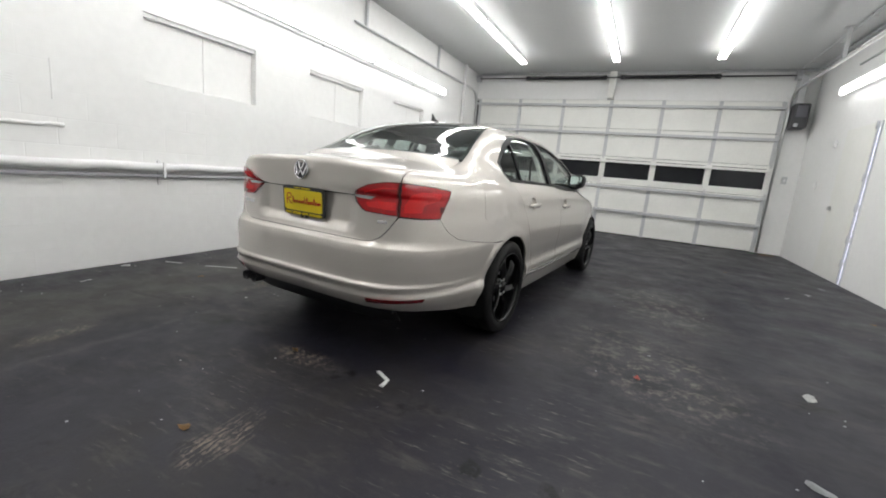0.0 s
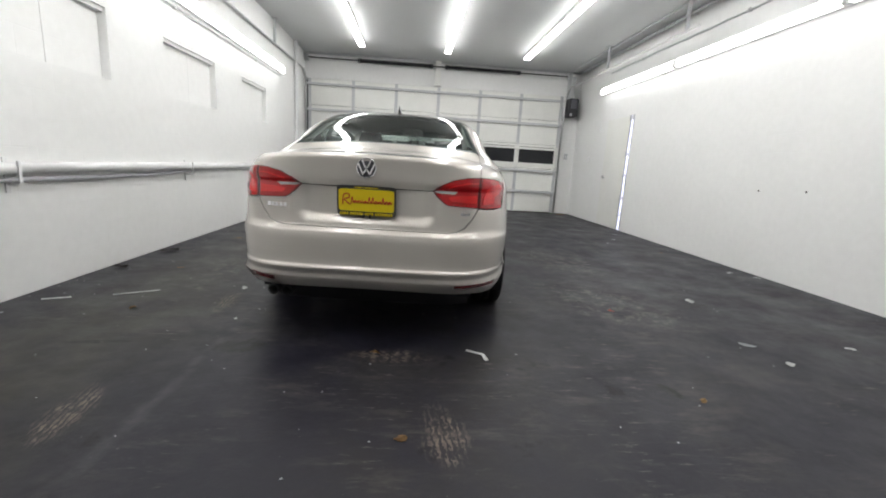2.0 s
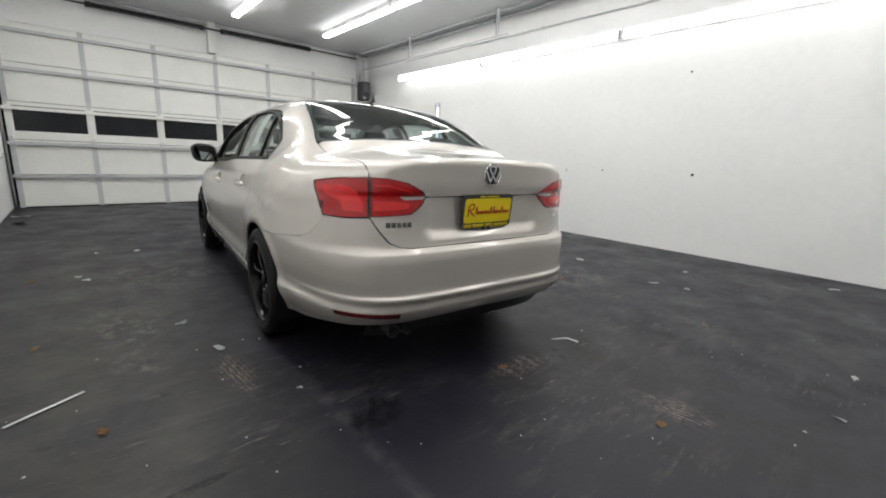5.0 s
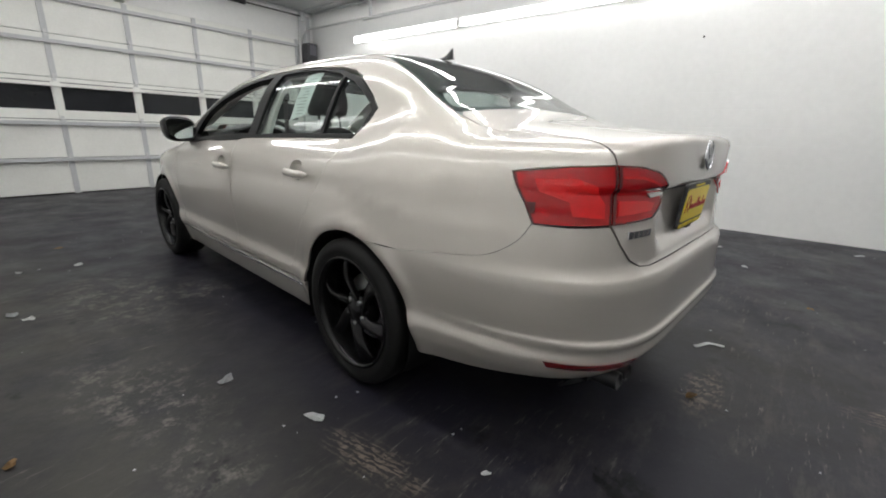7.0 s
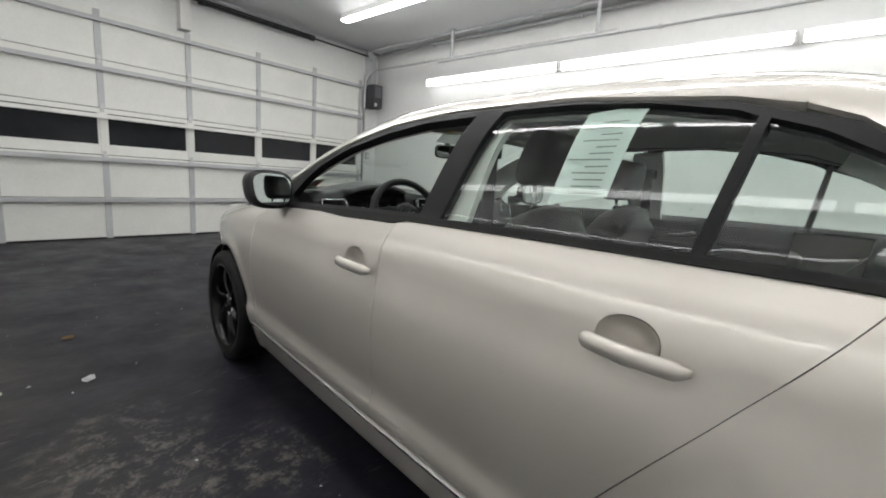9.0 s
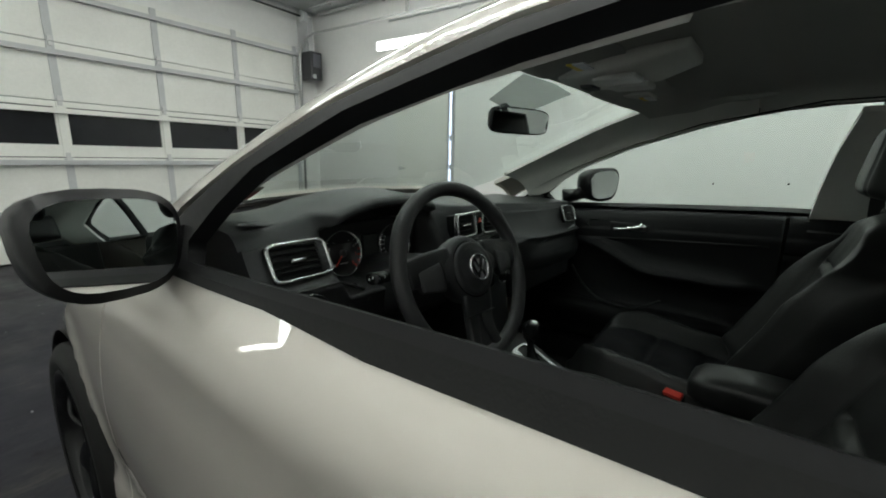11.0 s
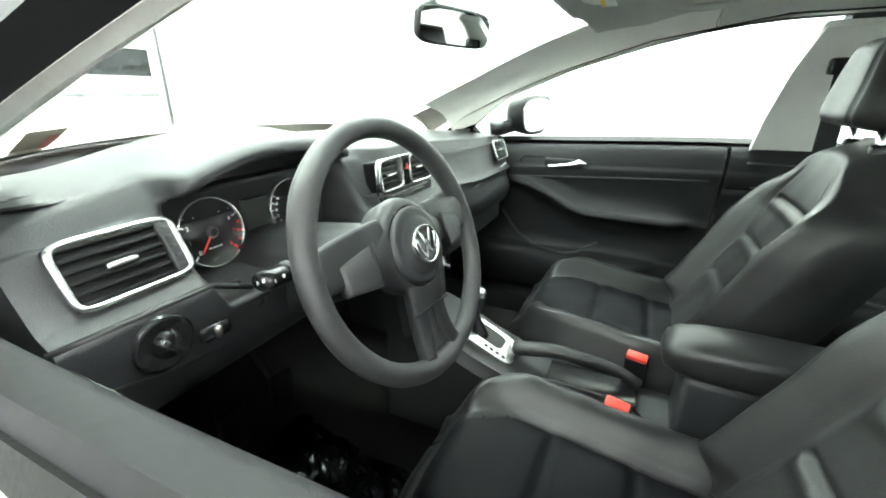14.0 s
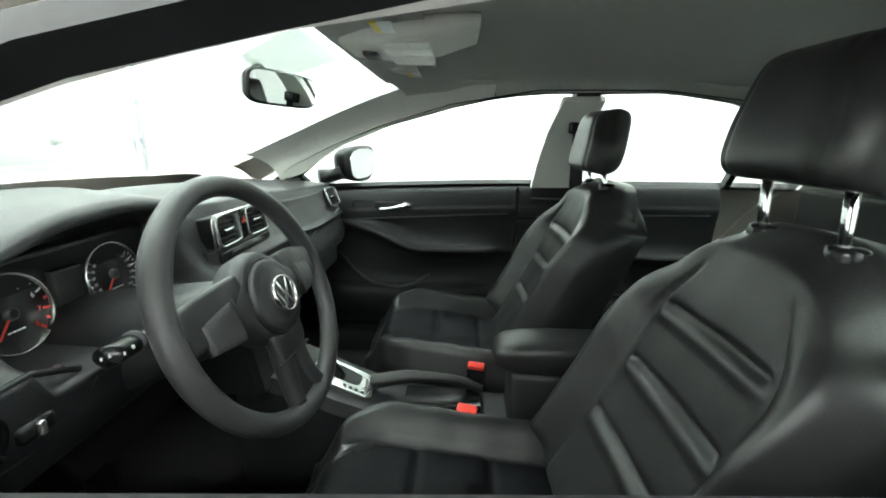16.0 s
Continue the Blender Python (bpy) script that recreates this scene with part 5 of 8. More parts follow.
# ------------------------------------------------------------ car: inside
LEATHER = mat("black_leather", (0.0165, 0.0165, 0.017), 0.40, vary=0.18, scale=9, fine=160, bump=0.22, bump_scale=420, spec=0.62)
LEATHERC = mat("black_perforated_leather", (0.0045, 0.0045, 0.0062), 0.55, vary=0.18, scale=9, fine=160, bump=0.5, bump_scale=520, spec=0.14)
DASH = mat("dark_dash_plastic", (0.025, 0.0255, 0.0275), 0.40, vary=0.12, scale=7, fine=220, bump=0.35, bump_scale=700)
GLOSSB = mat("satin_black_plastic", (0.014, 0.014, 0.015), 0.25, vary=0.15)
CARPET = mat("black_carpet", (0.012, 0.012, 0.012), 0.95, vary=0.3, fine=400, bump=0.8, bump_scale=900)
LINER = mat("grey_headliner", (0.48, 0.48, 0.455), 0.9, vary=0.05, scale=3, fine=300, bump=0.2, bump_scale=800)
TRIMG = mat("light_grey_trim", (0.76, 0.75, 0.72), 0.6, vary=0.04, scale=4, fine=250, bump=0.25, bump_scale=700)
SILVER = mat("silver_trim", (0.62, 0.62, 0.62), 0.25, metal=0.9, vary=0.03)
REDB = mat("red_button", (0.72, 0.05, 0.035), 0.35, vary=0.03)
DIAL = mat("dial_black", (0.010, 0.010, 0.011), 0.4, vary=0.1)
DIALW = mat("dial_white", (0.75, 0.75, 0.75), 0.5)
GRIP = mat("wheel_grip", (0.044, 0.044, 0.046), 0.40, vary=0.1, fine=300, bump=0.4, bump_scale=800)
VENTB = mat("vent_black", (0.004, 0.004, 0.0045), 0.5, vary=0.1, spec=0.25)
LCD = mat("grey_display", (0.035, 0.037, 0.036), 0.25)


def grid_solid(bm, nu, nv, front, back):
    """A closed body between two grids of points."""
    F = [[bm.verts.new(front(i / nu, j / nv)) for i in range(nu + 1)] for j in range(nv + 1)]
    B = [[bm.verts.new(back(i / nu, j / nv)) for i in range(nu + 1)] for j in range(nv + 1)]
    for j in range(nv):
        for i in range(nu):
            bm.faces.new((F[j][i], F[j][i + 1], F[j + 1][i + 1], F[j + 1][i]))
            bm.faces.new((B[j][i], B[j + 1][i], B[j + 1][i + 1], B[j][i + 1]))
    for i in range(nu):
        bm.faces.new((F[0][i + 1], F[0][i], B[0][i], B[0][i + 1]))
        bm.faces.new((F[nv][i], F[nv][i + 1], B[nv][i + 1], B[nv][i]))
    for j in range(nv):
        bm.faces.new((F[j][0], F[j + 1][0], B[j + 1][0], B[j][0]))
        bm.faces.new((F[j + 1][nu], F[j][nu], B[j][nu], B[j + 1][nu]))
    bmesh.ops.recalc_face_normals(bm, faces=bm.faces)


def notch(x, c, w):
    return math.exp(-((x - c) / w) ** 2)


def step(a, b, x):
    t = max(0.0, min(1.0, (x - a) / (b - a)))
    return t * t * (3 - 2 * t)


def front_seat(cx, dy, who, lift=0.0, behind=0.0):
    """Cushion, backrest and head restraint; cx its middle, dy its shift along the car, behind that of its backrest, lift that of its head restraint."""
    def cush(i, j):
        u, t = i * 2 - 1, j
        y = 2.19 + dy + 0.56 * t
        w = 0.250 * max(0.05, 1 - 0.34 * step(0.66, 1.0, t) ** 2.0)
        z = 0.530 + 0.062 * t - 0.085 * step(0.86, 1.0, t) ** 1.5
        z += 0.046 * step(0.56, 0.82, abs(u)) * (1 - step(0.72, 1.0, t) * 0.75) - 0.080 * max(0.0, abs(u) - 0.88) / 0.12
        arc = 0.585 - 0.16 * step(0.70, 0.97, t)
        z -= 0.011 * notch(abs(u), arc, 0.020) + 0.009 * (notch(t, 0.36, 0.014) + notch(t, 0.62, 0.014)) * (1 - step(arc - 0.04, arc, abs(u)))
        z += 0.006 * (1 - notch(abs(u), arc, 0.16)) * (1 - step(arc - 0.1, arc, abs(u))) * (1 - notch(t, 0.36, 0.07) - notch(t, 0.62, 0.07))
        z += 0.0025 * math.sin(u * 9 + t * 21) * math.sin(t * 13 - u * 5)
        return Vector((cx + u * w, y, z))

    def cush_b(i, j):
        p = cush(i, j)
        return Vector((cx + (p.x - cx) * 0.97, p.y - 0.02 * j, 0.42 + 0.05 * j))
    bm = bmesh.new()
    grid_solid(bm, 70, 72, cush, cush_b)
    seat = part("front_seat", bm, LEATHERC, car, f"black leather {who} seat")
    seat.data.materials.append(LEATHER)
    for f in seat.data.polygons:
        t = (f.center.y - 2.19 - dy) / 0.56
        u = abs(f.center.x - cx) / (0.250 * max(0.05, 1 - 0.34 * step(0.66, 1.0, t) ** 2.0))
        f.material_index = 1 if u > 0.585 - 0.16 * step(0.70, 0.97, t) or t > 0.93 else 0

    def back(i, j):
        u, t = i * 2 - 1, j
        w = (0.232 - 0.012 * notch(t, 0.0, 0.3)) * (1 - 0.30 * step(0.62, 1.0, t) ** 1.6)
        y = 2.335 - 0.235 * t - 0.022 * math.sin(math.pi * t) - 0.055 * step(0.90, 1.0, t) ** 2
        z = 0.545 + 0.530 * t - 0.085 * abs(u) ** 3.2 * step(0.70, 1.0, t)
        arc = 0.625 - 0.16 * step(0.62, 0.90, t)
        bol = step(arc - 0.06, arc + 0.22, abs(u)) * (1 - 0.85 * step(0.55, 0.86, t)) * step(0.0, 0.12, t)
        y += 0.058 * bol - 0.080 * max(0.0, abs(u) - 0.86) / 0.14 * (1 - 0.5 * step(0.8, 1.0, t))
        y -= 0.012 * notch(abs(u), arc, 0.018) * (1 - step(0.80, 0.88, t))
        ins = 1 - step(arc - 0.10, arc - 0.05, abs(u))
        tb = t + 0.020 * u * u
        for k in (0.285, 0.490, 0.695):
            y -= 0.011 * notch(tb, k, 0.012) * ins
            y += 0.004 * notch(tb, k - 0.035, 0.02) * ins
        y += 0.0012 * math.sin(u * 7 + t * 18) * math.sin(t * 11 - u * 6)
        return Vector((cx + u * w, y + dy + behind, z))

    def back_b(i, j):
        u, t = i * 2 - 1, j
        p = back(i, j)
        return Vector((cx + (p.x - cx) * 0.96, 2.140 + dy + behind - 0.220 * t + 0.055 * step(0.82, 1.0, t) + 0.02 * abs(u) ** 3, p.z - 0.012 * t))
    bm = bmesh.new()
    grid_solid(bm, 72, 110, back, back_b)
    part("backrest", bm, LEATHER, seat, "black leather backrest with stitched bands")
    zh = 1.088 + lift

    def head(i, j, s=1):
        u, t = i * 2 - 1, j
        w = 0.128 * (1 - 0.24 * step(0.35, 1.0, t) - 0.06 * step(0.25, 0.0, t))
        e = max(0.0, 1 - abs(u) ** 5) ** 0.5 * max(0.0, 1 - abs(2 * t - 1) ** 7) ** 0.5
        y = 2.075 - 0.030 * (t - 0.4) + s * (0.056 * e)
        if s > 0:
            y -= 0.005 * notch(abs(u), 0.66, 0.03)
        return Vector((cx + u * w, y + dy + behind, zh + 0.178 * t))
    bm = bmesh.new()
    grid_solid(bm, 36, 36, head, lambda i, j: head(i, j, -1))
    bmesh.ops.remove_doubles(bm, verts=bm.verts, dist=0.0004)
    part("head_restraint", bm, LEATHER, seat)
    for s in (-1, 1):
        bm = bmesh.new()
        cyl(bm, (cx + s * 0.070, 2.055 + dy + behind, 1.0), (cx + s * 0.070, 2.072 + dy + behind, zh + 0.03), 0.0075, seg=12)
        part("post", bm, CHROME, seat, "chrome head restraint post")
        bm = bmesh.new()
        lathe(bm, [(0.0, 0.006), (0.014, 0.006), (0.021, 0.003), (0.023, -0.004), (0.023, -0.02)], 20, pose(cx + s * 0.070, 2.056 + dy + behind, 1.062))
        part("post_collar", bm, GLOSSB, seat)
    bm = bmesh.new()
    box(bm, (cx - 0.22, 2.2 + dy, 0.30), (cx + 0.22, 2.64 + dy, 0.45), 0.03)
    part("seat_base", bm, DASH, seat)
    return seat


def rear_bench():
    def cush(i, j):
        u, t = i * 2 - 1, j
        z = 0.60 + 0.03 * t - 0.07 * step(0.86, 1.0, t) - 0.05 * notch(abs(u), 1.0, 0.05)
        z -= 0.008 * (notch(abs(u), 0.20, 0.01) + notch(t, 0.4, 0.02))
        return Vector((u * 0.66, 1.25 + 0.50 * t, z))
    bm = bmesh.new()
    grid_solid(bm, 50, 20, cush, lambda i, j: Vector((cush(i, j).x, cush(i, j).y, 0.40)))
    b = part("rear_seat", bm, LEATHER, car, "black leather rear bench seat")

    def back(i, j):
        u, t = i * 2 - 1, j
        y = 1.34 - 0.26 * t - 0.05 * step(0.9, 1.0, t) - 0.04 * notch(abs(u), 1.0, 0.05)
        y -= 0.010 * (notch(abs(u), 0.20, 0.012) + notch(t, 0.3, 0.012) + notch(t, 0.5, 0.012) + notch(t, 0.7, 0.012))
        return Vector((u * 0.64, y, 0.60 + 0.47 * t))
    bm = bmesh.new()
    grid_solid(bm, 60, 40, back, lambda i, j: back(i, j) + Vector((0, -0.12, 0)))
    part("backrest", bm, LEATHER, b)
    for x in (-0.42, 0.42):
        def head(i, j, s=1):
            u, t = i * 2 - 1, j
            e = max(0.0, 1 - abs(u) ** 4) ** 0.5 * max(0.0, 1 - abs(2 * t - 1) ** 5) ** 0.5
            return Vector((x + u * 0.12 * (1 - 0.2 * t), 1.10 + s * 0.045 * e, 1.075 + 0.135 * t))
        bm = bmesh.new()
        grid_solid(bm, 20, 20, head, lambda i, j: head(i, j, -1))
        bmesh.ops.remove_doubles(bm, verts=bm.verts, dist=0.0004)
        part("head_restraint", bm, LEATHER, b)
    # parcel shelf
    bm = bmesh.new()
    box(bm, (-0.56, 0.74, 1.015), (0.56, 1.12, 1.04), 0.01)
    part("parcel_shelf", bm, CARPET, car, "black carpeted parcel shelf")
    for x in (-0.34, 0.34):
        bm = bmesh.new()
        box(bm, (x - 0.07, 0.86, 1.04), (x + 0.07, 1.02, 1.056), 0.006)
        part("shelf_speaker", bm, GLOSSB, car)


def steering_wheel():
    C = Vector((-0.338, 2.762, 0.934))
    n = Vector((-0.08, -math.cos(radians(22)), math.sin(radians(22)))).normalized()
    m = Matrix.Translation(C) @ n.to_track_quat("Z", "Y").to_matrix().to_4x4()
    R = 0.182
    bm = bmesh.new()
    pts, rad = [], []
    for k in range(80):
        a = 2 * math.pi * k / 80
        pts.append((R * math.cos(a), R * math.sin(a), 0.0))
        g = notch(abs(((a - 0.62) + math.pi) % (2 * math.pi) - math.pi), 0, 0.20) + notch(abs(((a - 2.52) + math.pi) % (2 * math.pi) - math.pi), 0, 0.20)
        rad.append(0.0162 + 0.0018 * g)
    tube(bm, pts, rad, 16, closed=True)
    bmesh.ops.transform(bm, matrix=m, verts=bm.verts)
    w = part("steering_wheel", bm, GRIP, car, "black three-spoke steering wheel")
    # airbag boss: a wide shield under a raised round cover
    def dome(name, outline, levels, material, label=""):
        bm = bmesh.new()
        rings = [[(u * f, v * f + dv, h) for u, v in outline] for f, dv, h in levels]
        V = [[bm.verts.new(p) for p in r] for r in rings]
        nn = len(outline)
        for A, B in zip(V, V[1:]):
            for k in range(nn):
                bm.faces.new((A[k], A[(k + 1) % nn], B[(k + 1) % nn], B[k]))
        bm.faces.new(V[-1])
        bmesh.ops.recalc_face_normals(bm, faces=bm.faces)
        bmesh.ops.transform(bm, matrix=m, verts=bm.verts)
        return part(name, bm, material, w, label)
    shield = []
    for k in range(64):
        a = 2 * math.pi * k / 64
        c, s = math.cos(a), math.sin(a)
        r = 0.066 + 0.030 * math.exp(-((s - 0.12) / 0.34) ** 2) + 0.010 * max(0.0, s) + 0.006 * max(0.0, -s)
        shield.append((r * c, r * s))
    dome("airbag_shield", shield, ((0.94, 0, -0.030), (1.0, 0, -0.004), (0.985, 0, 0.004), (0.95, 0, 0.010), (0.88, 0, 0.015), (0.78, 0, 0.019), (0.60, 0, 0.022)), DASH, "moulded black airbag housing")
    disc = [(0.0575 * math.cos(2 * math.pi * k / 56), 0.0575 * math.sin(2 * math.pi * k / 56)) for k in range(56)]
    dome("airbag_cover", disc, ((1.0, 0, 0.012), (1.0, 0, 0.022), (0.97, 0, 0.0255), (0.90, 0, 0.028), (0.80, 0, 0.0275), (0.74, 0, 0.0285), (0.68, 0, 0.031), (0.5, 0, 0.033), (0.2, 0, 0.034)), DASH, "round black airbag cover")
    bm = bmesh.new()
    lathe(bm, [(0.0572, 0.0), (0.0588, 0.0016), (0.0604, 0.0)], 56, m @ Matrix.Translation((0, 0, 0.0195)))
    part("cover_seam", bm, GLOSSB, w)

    def spoke(pts, wid, th, name, material=DASH):
        bm = bmesh.new()
        rings = []
        P = spline(pts, 5)
        for k, p in enumerate(P):
            t = k / (len(P) - 1)
            d = (P[min(k + 1, len(P) - 1)] - P[max(k - 1, 0)]).normalized()
            s = Vector((-d.y, d.x, 0))
            ww = wid[0] + (wid[1] - wid[0]) * t
            rings.append([p + s * (ww * u) + Vector((0, 0, th * v)) for u, v in oval(0, 0, 1, 1, 16, 3.6)])
        loft(bm, rings)
        bmesh.ops.recalc_face_normals(bm, faces=bm.faces)
        bmesh.ops.transform(bm, matrix=m, verts=bm.verts)
        part(name, bm, material, w)
    for s in (-1, 1):
        spoke([(s * 0.055, 0.020, 0.006), (s * 0.095, 0.022, 0.006), (s * 0.135, 0.020, 0.001), (s * 0.168, 0.016, 0.0)], (0.036, 0.028), 0.010, "spoke")
        spoke([(s * 0.088, 0.000, 0.0105), (s * 0.115, -0.001, 0.009), (s * 0.142, -0.002, 0.004)], (0.030, 0.021), 0.009, "spoke_pad", GRIP)
        bm = bmesh.new()
        tube(bm, [(s * 0.086, 0.030, 0.0195), (s * 0.084, 0.0, 0.0205), (s * 0.088, -0.030, 0.0185)], 0.0010, 6)
        bmesh.ops.transform(bm, matrix=m, verts=bm.verts)
        part("pad_seam", bm, DIAL, w)
        spoke([(s * 0.022, -0.052, 0.008), (s * 0.022, -0.095, 0.000), (s * 0.026, -0.135, -0.003), (s * 0.034, -0.166, 0.0)], (0.020, 0.013), 0.011, "spoke")
    spoke([(0, -0.085, 0.000), (0, -0.13, -0.006), (0, -0.166, -0.006)], (0.024, 0.032), 0.007, "spoke_panel", GRIP)
    spoke([(0, -0.050, 0.012), (0, -0.080, 0.008), (0, -0.094, 0.004)], (0.044, 0.040), 0.008, "spoke_bridge")
    bm = bmesh.new()
    box(bm, (-0.044, -0.0965, 0.006), (0.044, -0.0935, 0.0135), 0.001, m=m)
    part("spoke_seam", bm, DIAL, w)
    emblem(car, m @ Matrix.Translation((0, 0.0, 0.0335)), 0.0285, "wheel_badge")
    # column shroud and stalks
    cx = C.x
    bm = bmesh.new()
    rings = []
    for y, rx, rz, zc in ((2.800, 0.054, 0.046, 0.913), (2.86, 0.064, 0.058, 0.893), (2.94, 0.072, 0.072, 0.868), (3.05, 0.08, 0.08, 0.845)):
        rings.append([(cx + u, y, zc + v) for u, v in oval(0, 0, rx, rz, 28, 3)])
    loft(bm, rings)
    bmesh.ops.recalc_face_normals(bm, faces=bm.faces)
    part("column_shroud", bm, DASH, car, "black steering column shroud")
    for s, L in ((-1, 0.19), (1, 0.16)):
        bm = bmesh.new()
        P = spline([(cx + s * 0.04, 2.86, 0.921), (cx + s * 0.11, 2.856, 0.930), (cx + s * L, 2.850, 0.938)], 6)
        tube(bm, P, [0.008 + 0.007 * step(0.45, 0.75, i / (len(P) - 1)) for i in range(len(P))], 14, flat=0.8)
        st = part("column_stalk", bm, GLOSSB, car, "black control stalk")
        if s < 0:
            bm = bmesh.new()
            tube(bm, [(cx - 0.150, 2.851, 0.9365), (cx - 0.146, 2.851, 0.936)], 0.0162, 14, flat=0.82)
            part("stalk_ring", bm, DARKPL, st)
            for dy, dz in ((-0.005, 0.003), (0.005, -0.002)):
                bm = bmesh.new()
                box(bm, (cx - L - 0.0015, 2.850 + dy - 0.0010, 0.938 + dz - 0.0020), (cx - L + 0.001, 2.850 + dy + 0.0010, 0.938 + dz + 0.0020), 0.0003)
                part("stalk_mark", bm, DIALW, st)
            for dx, dz in ((0.182, 0.001), (0.168, 0.002)):
                bm = bmesh.new()
                box(bm, (cx - dx, 2.8355, 0.936 + dz), (cx - dx + 0.002, 2.8385, 0.940 + dz), 0.0004)
                part("stalk_mark", bm, DIALW, st)
    bm = bmesh.new()
    lathe(bm, [(0.0, 0.004), (0.016, 0.003), (0.021, 0.0), (0.022, -0.02)], 20, Matrix.Translation((cx + 0.068, 2.845, 0.862)) @ Euler((radians(80), 0, radians(35))).to_matrix().to_4x4())
    part("ignition_lock", bm, SILVER, car, "ignition lock ring")


def dash_profile(x):
    """Outline (y, z) of the dashboard at that x, from the windscreen over the top and down the face; the instruments sit in a pocket under a hood."""
    hood = math.exp(-abs((x + 0.312) / 0.175) ** 2.8)
    rec = step(-0.490, -0.468, x) * (1 - step(-0.160, -0.132, x))
    mid = step(-0.13, 0.0, x)
    right = step(0.10, 0.42, x)
    base = 1.004 + 0.018 * (1 - abs(x / 0.68) ** 2) - 0.006 * right
    top = base + 0.052 * hood
    sh = -0.026 * right - 0.012 * mid
    mix = lambda a, b: a + (b - a) * rec
    low = lambda a, b: a + (b - a) * right
    return [(3.42, 0.985), (3.34, 1.004), (3.22, base + 0.020 * (1 - abs(x) / 0.8) + 0.030 * hood), (3.12, top + 0.006), (3.06, top + 0.003),
            (mix(3.040 - 0.025 * mid, 2.998) + sh, top - 0.002), (mix(3.030 - 0.025 * mid, 2.978) + sh, top - mix(0.010, 0.008)), (mix(3.022 - 0.022 * mid, 2.972) + sh, top - mix(0.020, 0.020)), (mix(3.014 - 0.018 * mid, 2.985) + sh, top - 0.030),
            (mix(3.004 - 0.012 * mid, 3.064) + sh, mix(0.982, top - 0.036)), (mix(2.992 - 0.004 * mid, 3.078) + sh, mix(0.962, 0.990)), (mix(2.978, 3.074) + sh, mix(low(0.940, 0.932), 0.905)), (mix(2.966, 3.050) + sh, mix(low(0.922, 0.905), 0.878)),
            (mix(2.958, 2.972) + sh, mix(low(0.912, 0.893), 0.872)), (mix(2.949, 2.955) + sh, mix(low(0.906, 0.884), 0.868)), (2.938 + sh + 0.02 * right, mix(low(0.900, 0.876), 0.864)), (2.932 + sh + 0.03 * right, mix(low(0.890, 0.862), 0.858)),
            (2.936 + sh + 0.02 * right, 0.845), (2.946 + sh, 0.80), (2.985 + sh, 0.74), (3.08, 0.70), (3.30, 0.68)]


def dash_shift(x):
    """How far the dashboard's fittings at that x sit from where they are drawn."""
    t = (-0.662, -0.55, -0.40, -0.15, 0.0, 0.606, 0.69)
    return Vector((float(np.interp(x, t, (-0.036, -0.043, -0.036, -0.024, -0.018, 0.020, 0.022))), 0.004, float(np.interp(x, t, (0.014, 0.014, 0.012, 0.011, 0.010, 0.0, 0.0)))))


